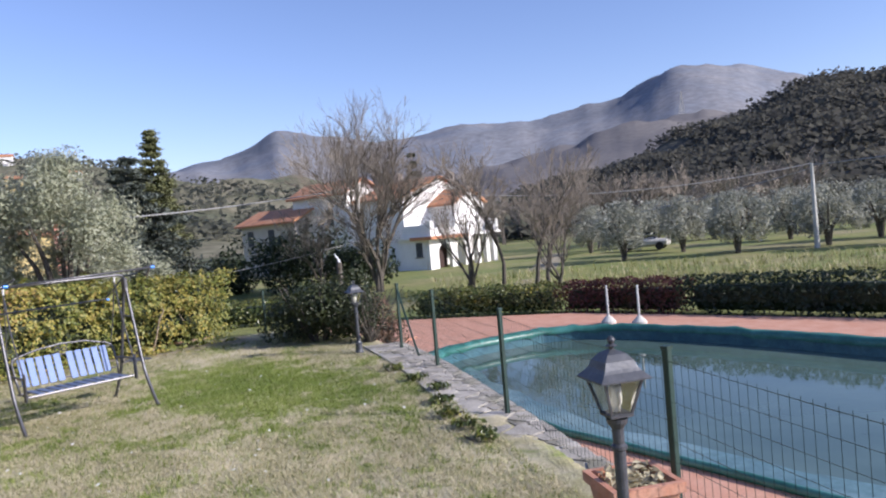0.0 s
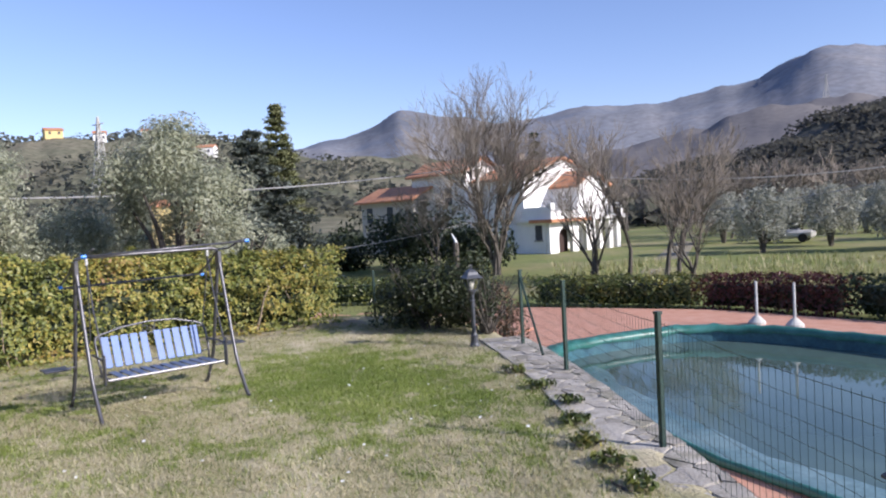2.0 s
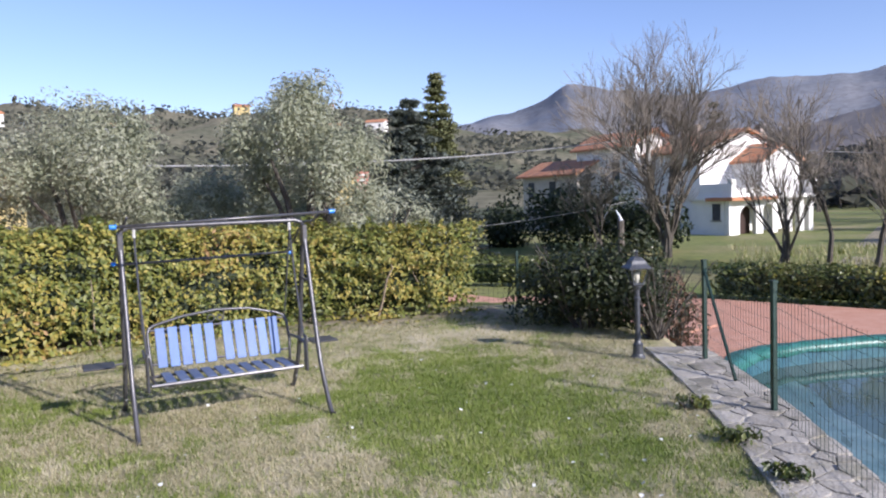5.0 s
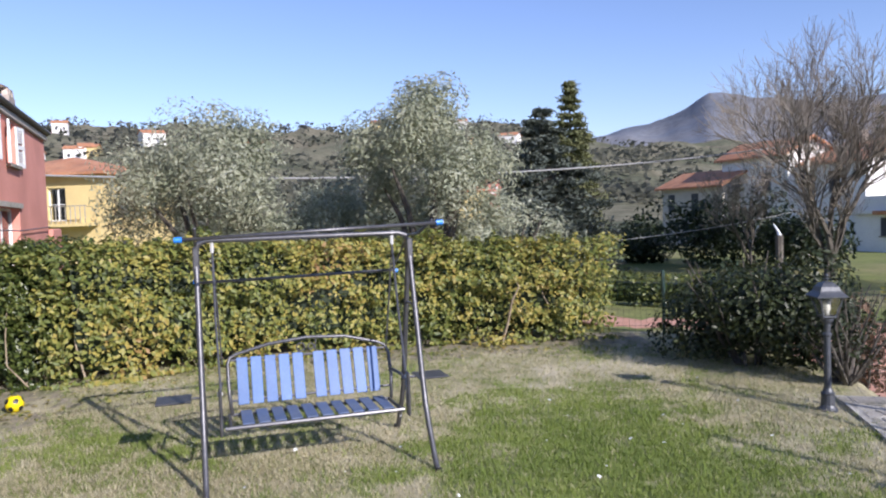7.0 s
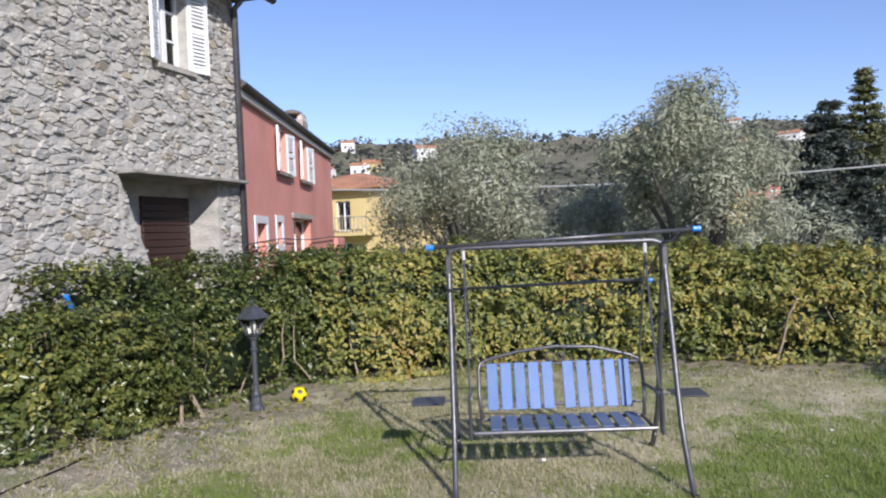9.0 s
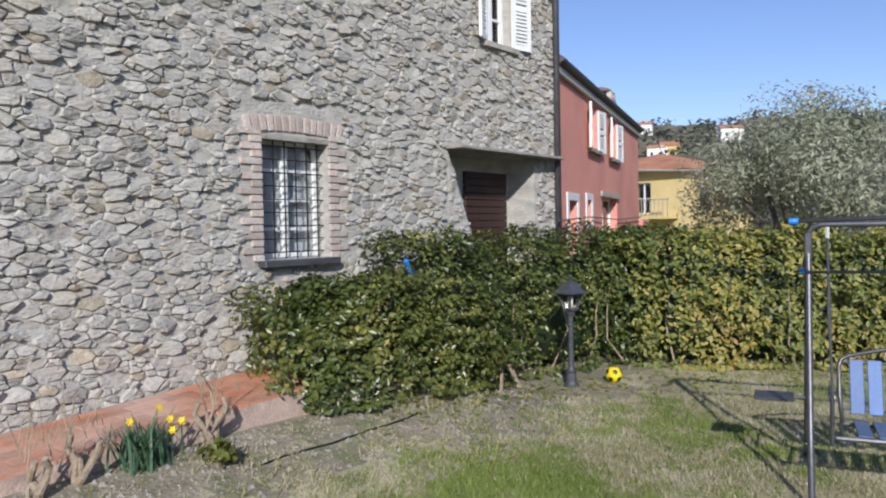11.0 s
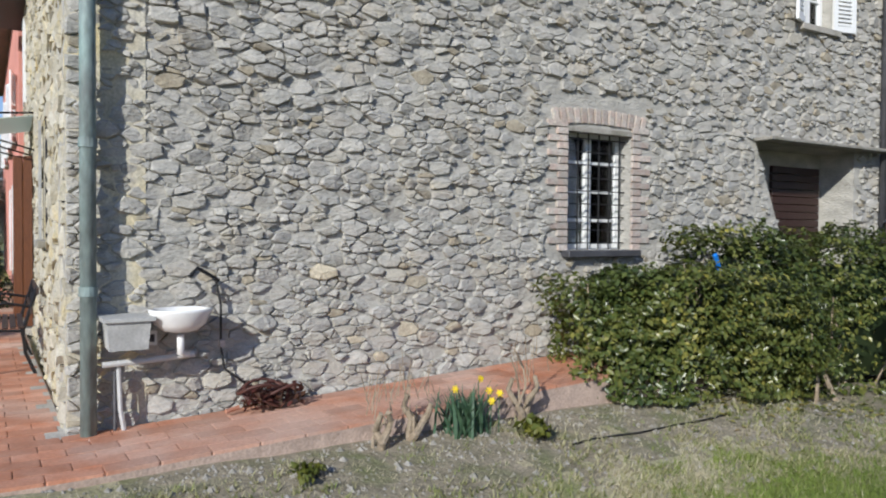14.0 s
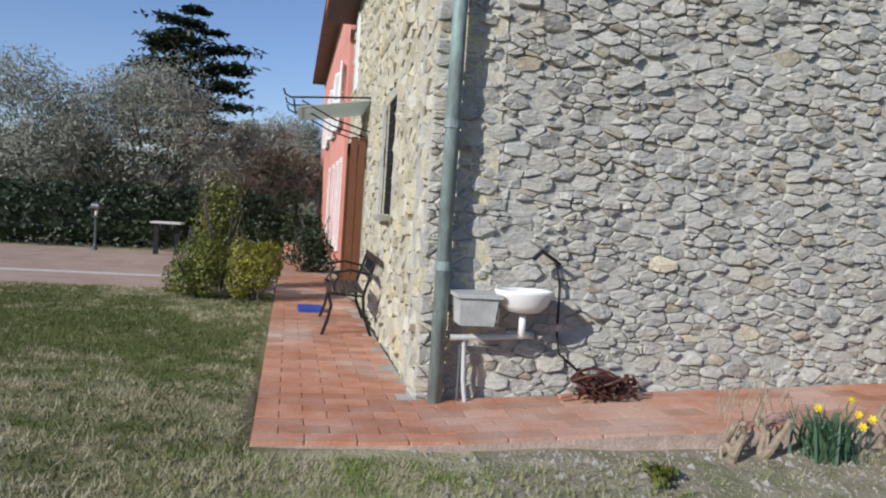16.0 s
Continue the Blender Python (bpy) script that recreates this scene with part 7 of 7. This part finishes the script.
def pruned_stems(x, y, h, seed, n=4):
    rnd = random.Random(seed)
    s = thing("pruned_shrub", pose(x, y, ground_z(x, y) - 0.02), "knobbly pruned bare shrub stump in bed", "shrub", "pruned shrubs")
    for k in range(n):
        e = Vector((rnd.uniform(-0.12, 0.2), rnd.uniform(-0.1, 0.1), h * rnd.uniform(0.55, 1)))
        q = [Vector((rnd.uniform(-0.04, 0.04), rnd.uniform(-0.03, 0.03), 0))]
        for i in range(1, 5):
            q.append(q[0].lerp(e, i / 4) + Vector((rnd.gauss(0, 0.025), rnd.gauss(0, 0.025), 0)))
        part("stem", newtube(q, 0.03 if k < 2 else 0.012, 7, r_end=0.017 if k < 2 else 0.005), M["dry_stem"], s)
    bm = bmesh.new()
    for _ in range(14):
        p = Vector((rnd.uniform(-0.1, 0.2), rnd.uniform(-0.08, 0.08), h * rnd.uniform(0.5, 0.9)))
        tube(bm, [p, p + Vector((rnd.uniform(-0.08, 0.08), rnd.uniform(-0.05, 0.05), rnd.uniform(0.1, 0.3)))], 0.004, 4, r_end=0.002)
    part("twig", bm, M["dry_stem"], s)


pruned_stems(1.68, -1.15, 0.42, 41)
pruned_stems(1.97, -1.1, 0.40, 42)
pruned_stems(2.88, -1.1, 0.55, 43, 5)
bush("low_weed", 2.75, -1.45, 0.16, 0.16, 0.16, 130, 0.08, M["leaf_box"], "low yellow-green weed growing in the bed", 44, stems=2, cat="weed")
bush("low_weed", 1.1, -1.5, 0.12, 0.12, 0.1, 80, 0.06, M["leaf_box"], "low green weed growing in the bed", 45, stems=2, cat="weed")
hb = thing("irrigation_hose", pose(0, 0, 0), "thin black irrigation hose lying on soil", "hose")
part("hose_run", newtube([(2.9 + 0.2 * k, -1.62 + 0.02 * math.sin(k * 1.7), ground_z(2.9 + 0.2 * k, -1.62) + 0.01) for k in range(9)], 0.007, 6), M["black_iron"], hb)
# ball
bl = thing("toy_ball", pose(7.47, -1.9, ground_z(7.47, -1.9) + 0.088), "yellow play ball with dark patches on the lawn", "ball")
bm = bmesh.new()
bmesh.ops.create_icosphere(bm, subdivisions=3, radius=0.09)
part("ball_skin", bm, M["yellow_ball"], bl, smooth=True)
ico = bmesh.new()
bmesh.ops.create_icosphere(ico, subdivisions=1, radius=1)
for vtx in ico.verts:
    n_ = vtx.co.normalized()
    bm = newlathe([(0.001, 0.0918), (0.03, 0.0885), (0.032, 0.082)], 5, m=n_.to_track_quat("Z", "Y").to_matrix().to_4x4())
    part("patch", bm, M["black_patch"], bl)
ico.free()
# broom in the hedge
br = thing("broom", pose(5.35, -1.05, ground_z(5.35, -1.05) + 0.0), "broom with a blue handle leaning in the hedge", "broom")
part("handle", newtube([(0.42, 0.25, 0.02), (-0.30, -0.02, 1.10)], 0.014, 8), M["ledge"], br)
part("grip", newtube([(-0.30, -0.02, 1.10), (-0.40, -0.05, 1.24)], 0.022, 8), M["blue_cap"], br)

# ---- poles, cables, pylon ----
def pylon(az, d, h, z):
    x, y = far(az, d)
    p = thing("lattice_pylon", pose(x, y, z, 0, 0, az + 30), "pale steel lattice power pylon on the hillside", "pylon")
    b = h * 0.1
    for sx, sy in ((-1, -1), (1, -1), (1, 1), (-1, 1)):
        part("leg", newtube([(sx * b, sy * b, 0), (sx * b * 0.35, sy * b * 0.35, h * 0.6), (0.1 * sx, 0.1 * sy, h)], h * 0.008, 4), M["concrete"], p)
    bm = bmesh.new()
    for k in range(10):
        u0, u1 = k / 10, (k + 1) / 10
        w0, w1 = b * (1 - 0.97 * u0), b * (1 - 0.97 * u1)
        for q in range(4):
            c = ((-1, -1), (1, -1), (1, 1), (-1, 1))
            a, e = c[q], c[(q + 1) % 4]
            tube(bm, [(a[0] * w0, a[1] * w0, h * u0), (e[0] * w1, e[1] * w1, h * u1)], h * 0.004, 3)
            tube(bm, [(e[0] * w0, e[1] * w0, h * u0), (a[0] * w1, a[1] * w1, h * u1)], h * 0.004, 3)
    part("lattice", bm, M["concrete"], p)
    for u in (0.72, 0.82, 0.92):
        part("crossarm", newtube([(-h * 0.11, 0, h * u), (h * 0.11, 0, h * u)], h * 0.006, 4), M["concrete"], p)


pylon(-1.5, 230, 26, 8.5)
pylon(-53, 900, 30, 100)
pylon(-59, 700, 24, 62)
ux, uy = far(-61.2, 52, -4.9, -3.9)
up = thing("utility_pole", pose(ux, uy, -1.5), "pale concrete utility pole standing in the field", "pole")
part("pole", newtube([(0, 0, -0.1), (0, 0, 5.4)], 0.17, 8, r_end=0.1), M["concrete"], up)
u2 = thing("utility_pole", pose(*far(-28.6, 46), -1.5), "pale pole in front of the white house", "pole")
part("pole", newtube([(0, 0, -0.1), (0, 0, 6.6)], 0.13, 8, r_end=0.1), M["concrete"], u2)


def cable(name, a, b, sag, r, label):
    c = thing(name, pose(0, 0, 0), label, "cable")
    a, b = Vector(a), Vector(b)
    part("strand", newtube([a.lerp(b, k / 24) - Vector((0, 0, sag * 4 * (k / 24) * (1 - k / 24))) for k in range(25)], r, 5), M["wire"], c)


q0, q1, q2 = far(6, 34), far(-27, 46), far(-66, 52)
cable("overhead_cable", (*far(30, 30), 3.9), (*far(-28.6, 46), 5.0), 0.9, 0.035, "thick pale overhead cable between poles")
cable("overhead_cable", (*far(2, 38), 0.6), (*far(-28.6, 46), 1.6), 0.8, 0.02, "thin overhead cable between poles")
cable("overhead_cable", (*far(-28.6, 46), 5.0), (ux, uy, 3.9), 1.2, 0.03, "overhead cable crossing the field")
cable("overhead_cable", (*far(-44, 60), 1.2), (ux, uy, 3.6), 0.4, 0.03, "overhead cable crossing the field")
cable("overhead_cable", (ux, uy, 3.8), (*far(-95, 45), 6.5), 0.8, 0.03, "overhead cable crossing the field")
# statue and mast by the hedge, parked car in the orchard
st = thing("garden_ornament", pose(*far(-26.6, 26), -1.4), "dark post carrying a white bird-like ornament", "ornament")
part("ornament_post", newtube([(0, 0, 0), (0, 0, 2.4)], 0.11, 8), M["bark"], st)
part("ornament_wings", newtube([(-0.05, 0, 2.35), (0.05, 0, 2.5), (0.22, 0.05, 2.72)], 0.07, 6, r_end=0.02), M["white_paint"], st)
carx, cary = far(-50.6, 60)
car = thing("parked_car", pose(carx, cary, -1.35, 0, 0, 30), "pale grey parked car among olive trees", "car")
part("body", newbox(-2.0, -0.8, 0.3, 2.0, 0.8, 0.85, bevel=0.15), M["concrete"], car)
part("cabin", newbox(-1.1, -0.7, 0.85, 1.0, 0.7, 1.4, bevel=0.2), M["glass"], car)
for x in (-1.3, 1.3):
    for y in (-0.8, 0.8):
        wh = part("wheel", newtube([(x, y - 0.1, 0.32), (x, y + 0.1, 0.32)], 0.32, 14), M["black_iron"], car)
# lane beyond the hedge and garden path
lane = part("lane", newbox(0, -0.9, 0, 34, 0.9, 0.04), M["soil"])
lx, ly = far(-41.5, 33)
lane.matrix_world = pose(lx, ly, -1.42, 0, 0, -46)
tagged(lane, "pale gravel lane climbing past the trees", "road", kind="structure")
gp = part("garden_path", newbox(-6, -0.6, 0, 6, 0.6, 0.05), M["deck"])
gp.matrix_world = pose(17.5, -11.6, -0.98, 0, 0, 25)
tagged(gp, "terracotta garden path beyond the fence", "path", kind="structure")


# ---- ledge stones ----
rl = random.Random(21)
cells = rubble_cells(14.6, 0.70, [], 33, big=0.19, small=0.06, squash=1.0)
pts = [(A[i], B[i]) for i in range(len(A))]


def on_ledge(u, w):
    """A place on the ledge: u metres along, w across from the lawn's side."""
    i = u / 0.4 * 0.985
    k = min(int(i), len(pts) - 2)
    f = i - k
    a = Vector(pts[k][0]).lerp(Vector(pts[k + 1][0]), f)
    b = Vector(pts[k][1]).lerp(Vector(pts[k + 1][1]), f)
    p = a.lerp(b, w / 0.70)
    z = 0.057 + max(0, lawn_z(a.x, a.y) - 0.05) * 0.5
    return Vector((p.x, p.y, z))


v, f, done = [], [], 0
for poly, c in cells:
    pv, pf = [], []
    stone_mesh(poly, c, rl, 0.002, 0.006, pv, pf, tilt=0.02)
    w = [on_ledge(a, b) + Vector((0, 0, d)) for a, b, d in pv]
    if c[0] > 3.0 and done < 300:
        o = on_ledge(*c)
        ob = link("stone", [q - o for q in w], pf, M["ledge"], ledge)
        ob.matrix_basis = Matrix.Translation(o)
        done += 1
    else:
        b0 = len(v)
        v += w
        f += [tuple(i + b0 for i in q) for q in pf]
ob = link("stonework", v, f, M["ledge"], ledge)
tagged(ob, kind="stuff")


# ---- grass ----
rb = random.Random(31)
v, f = [], []
for _ in range(5200):
    x, y = far(rb.uniform(-34, -82), rb.uniform(26.5, 35) if rb.random() < 0.8 else rb.uniform(26, 45))
    if y > -17 or (x > 4 and y > -22.2 + 0.0 * x) and x < 20:
        continue
    z, t = ground_z(x, y), rb.uniform(0.2, 0.55)
    for _ in range(5):
        a, h = rb.uniform(0, 6.28), t * rb.uniform(0.6, 1.2)
        c, d, w = math.cos(a), math.sin(a), 0.03
        o = len(v)
        ox, oy = x + rb.gauss(0, 0.15), y + rb.gauss(0, 0.15)
        v += [(ox - d * w, oy + c * w, z), (ox + d * w, oy - c * w, z), (ox + c * h * 0.5, oy + d * h * 0.5, z + h)]
        f.append((o, o + 1, o + 2))
bank = link("bank_grass", v, f, M["grass"])
tagged(bank, "tall dry grass and weeds on the bank", "grass", kind="stuff")
STEP = 0.1
GX, GY = np.arange(-10, 11, STEP), np.arange(-11, 7, STEP)
HEIGHTS = np.array([[ground_z(x, y) for x in GX] for y in GY])
GREENS = np.array([[green_zone(x, y) for x in GX] for y in GY])
LEDGE_Y = np.array([ledge_y(x) for x in GX])


def sample(field, x, y):
    i, j = (x - GX[0]) / STEP, (y - GY[0]) / STEP
    a, b = i.astype(int), j.astype(int)
    u, w = i - a, j - b
    return (field[b, a] * (1 - u) + field[b, a + 1] * u) * (1 - w) + (field[b + 1, a] * (1 - u) + field[b + 1, a + 1] * u) * w


def blades(name, count, region, material, seed, size, keep, label, lean=(0.2, 1.0), width=0.085):
    """Tufts of single blades, as many as keep() leaves of count."""
    rng = np.random.default_rng(seed)
    x, y = rng.uniform(region[0], region[2], count), rng.uniform(region[1], region[3], count)
    ly = np.interp(x, GX, LEDGE_Y)
    ok = (y > ly + 0.36) & (x < 9.8) & ~((x > -1.1) & (x < 6.05) & (y > -1.03)) & ~((x > -1.1) & (x < 0.2) & (y > -1.1)) & (y < 6.1)
    ok &= ~((y > -2.2 + 0.25 * np.sin(x * 2.3) + 0.15 * np.sin(x * 7.1)) & (x > 0.0) & (x < 9.5) & (rng.random(count) < 0.88))
    ok &= rng.random(count) < keep(sample(GREENS, x, y))
    x, y = x[ok], y[ok]
    n = len(x) * 3
    x, y = np.repeat(x, 3) + rng.normal(0, 0.013, n), np.repeat(y, 3) + rng.normal(0, 0.013, n)
    a, h = rng.uniform(0, 6.283, n), size * rng.uniform(0.45, 1.35, n)
    z = sample(HEIGHTS, x, y) - 0.004
    c, q = np.cos(a), np.sin(a)
    d, w = rng.uniform(lean[0], lean[1], n) * h, size * width
    v = np.stack([np.stack([x - q * w, y + c * w, z], 1), np.stack([x + q * w, y - c * w, z], 1), np.stack([x + c * d, y + q * d, z + h], 1)], 1)
    me = bpy.data.meshes.new(name)
    me.vertices.add(3 * n)
    me.vertices.foreach_set("co", v.reshape(-1))
    me.loops.add(3 * n)
    me.polygons.add(n)
    me.polygons.foreach_set("loop_start", np.arange(n) * 3)
    me.loops.foreach_set("vertex_index", np.arange(3 * n))
    me.materials.append(material)
    me.update(calc_edges=True)
    tagged(new(name, me), label, "grass", kind="stuff")


NEAR, EAST, SOUTH, WEST = (-1.5, -9.6, 7.5, -1.2), (-1.5, -10.4, 9.9, -1.2), (-9, -10.4, -1.5, -2.6), (-9, -2.6, -1.05, 6)
LIMP, BENT = (0.3, 1.4), (0.6, 1.8)
blades("green_grass", 150000, NEAR, M["grass_green"], 1, 0.036, lambda g: np.clip(g * 1.2 - 0.1, 0.06, 1), "fresh green patches of lawn grass")
blades("green_grass", 50000, EAST, M["grass_green"], 11, 0.045, lambda g: np.clip(g * 1.2 - 0.1, 0.05, 1), "fresh green patches of lawn grass")
blades("green_grass", 30000, SOUTH, M["grass_green"], 13, 0.045, lambda g: np.clip(g * 1.2 - 0.05, 0.08, 1), "fresh green patches of lawn grass")
blades("dry_grass", 110000, NEAR, M["grass_dry"], 2, 0.034, lambda g: np.clip(0.75 - 1.0 * g, 0.05, 1), "straw-coloured dry lawn grass", BENT)
blades("dry_grass", 35000, EAST, M["grass_dry"], 12, 0.04, lambda g: np.clip(0.7 - 0.9 * g, 0.04, 1), "straw-coloured dry lawn grass", BENT)
blades("dry_grass", 35000, SOUTH, M["grass_dry"], 14, 0.04, lambda g: np.clip(0.8 - 0.9 * g, 0.1, 1), "straw-coloured dry lawn grass", BENT)
blades("mixed_grass", 40000, EAST, M["grass"], 3, 0.038, lambda g: 0.5 + 0.0 * g, "mixed green and dry lawn grass", LIMP)
blades("dark_grass", 70000, WEST, M["grass_dark"], 15, 0.042, lambda g: np.clip(g + 0.1, 0.12, 1), "dark green lawn grass beside the path", LIMP)
blades("dry_grass", 90000, WEST, M["grass_dry"], 16, 0.038, lambda g: np.clip(0.7 - 1.0 * g, 0.04, 1), "straw-coloured dry lawn grass", BENT)
rl2 = random.Random(77)
weeds = [(1.9, -8.35), (2.5, -8.75), (3.2, -8.9), (1.2, -8.0), (4.1, -9.1), (0.2, -7.7), (0.7, -7.9)]
for k, (x, y) in enumerate(weeds):
    bush("low_weed", x, y, 0.18, 0.16, 0.12, 130, 0.06, M["leaf_laurel"], "leafy green weed at the ledge's edge", 200 + k, stems=2, cat="weed")
cs = []
for _ in range(900):
    t = rl2.random()
    c = path_point([(4.2, -1.4), (6.8, -1.6), (9.3, -3.6), (10.0, -6.2), (9.9, -8.8)], t)
    x, y = c.x + rl2.gauss(0, 0.25), c.y + rl2.gauss(0, 0.25)
    cs.append((x, y, ground_z(x, y) + 0.015))
lit = leaves("leaf_litter", cs, [(0, 0, 3)] * len(cs), 0.07, M["leaf_yellow"], None, 5)
tagged(lit, "dry fallen leaves along the hedge foot", "leaves", kind="stuff")
cs = []
while len(cs) < 70:
    x, y = rl2.uniform(0, 7.5), rl2.uniform(-9, -4)
    if y > ledge_y(x) + 0.5:
        cs.append((x, y, ground_z(x, y) + 0.05))
lit = leaves("daisies", cs, [(0, 0, 3)] * len(cs), 0.035, M["white_paint"], None, 6, aspect=0.9)
tagged(lit, "tiny white daisies scattered over the lawn", "flowers", kind="stuff")

cs = []
while len(cs) < 2600:
    x, y = rl2.uniform(-0.2, 6.5), -1.03 - 1.5 * rl2.random() ** 1.3
    cs.append((x, y))
v, f = [], []
for x, y in cs:
    r = rl2.uniform(0.005, 0.017) if rl2.random() < 0.94 else rl2.uniform(0.02, 0.035)
    z = ground_z(x, y)
    b = len(v)
    v += [(x + r * rl2.uniform(0.7, 1.3) * c, y + r * rl2.uniform(0.7, 1.3) * d, z - 0.003) for c, d in ((1, 0), (0.3, 0.9), (-0.8, 0.5), (-0.7, -0.6), (0.4, -0.9))] + [(x, y, z + r * 0.8)]
    f += [(b + k, b + (k + 1) % 5, b + 5) for k in range(5)]
peb = link("pebbles", v, f, M["ledge"])
tagged(peb, "small pale pebbles scattered over the bed", "pebbles", kind="stuff")
v, f = [], []
for _ in range(2600):
    x, y = rl2.uniform(0.0, 5.5), rl2.uniform(-2.6, -1.05)
    if noise.noise(Vector((x * 1.6, y * 1.6, 11))) + 0.35 * (-1.5 - y) < 0.08:
        continue
    z = ground_z(x, y)
    for _ in range(4):
        a, h = rl2.uniform(0, 6.28), rl2.uniform(0.02, 0.06)
        c, d = math.cos(a), math.sin(a)
        b = len(v)
        v += [(x - d * 0.005, y + c * 0.005, z), (x + d * 0.005, y - c * 0.005, z), (x + c * h, y + d * h, z + h)]
        f.append((b, b + 1, b + 2))
tuft = link("bed_grass", v, f, M["grass"])
tagged(tuft, "sparse grass tufts in the flower bed", "grass", kind="stuff")
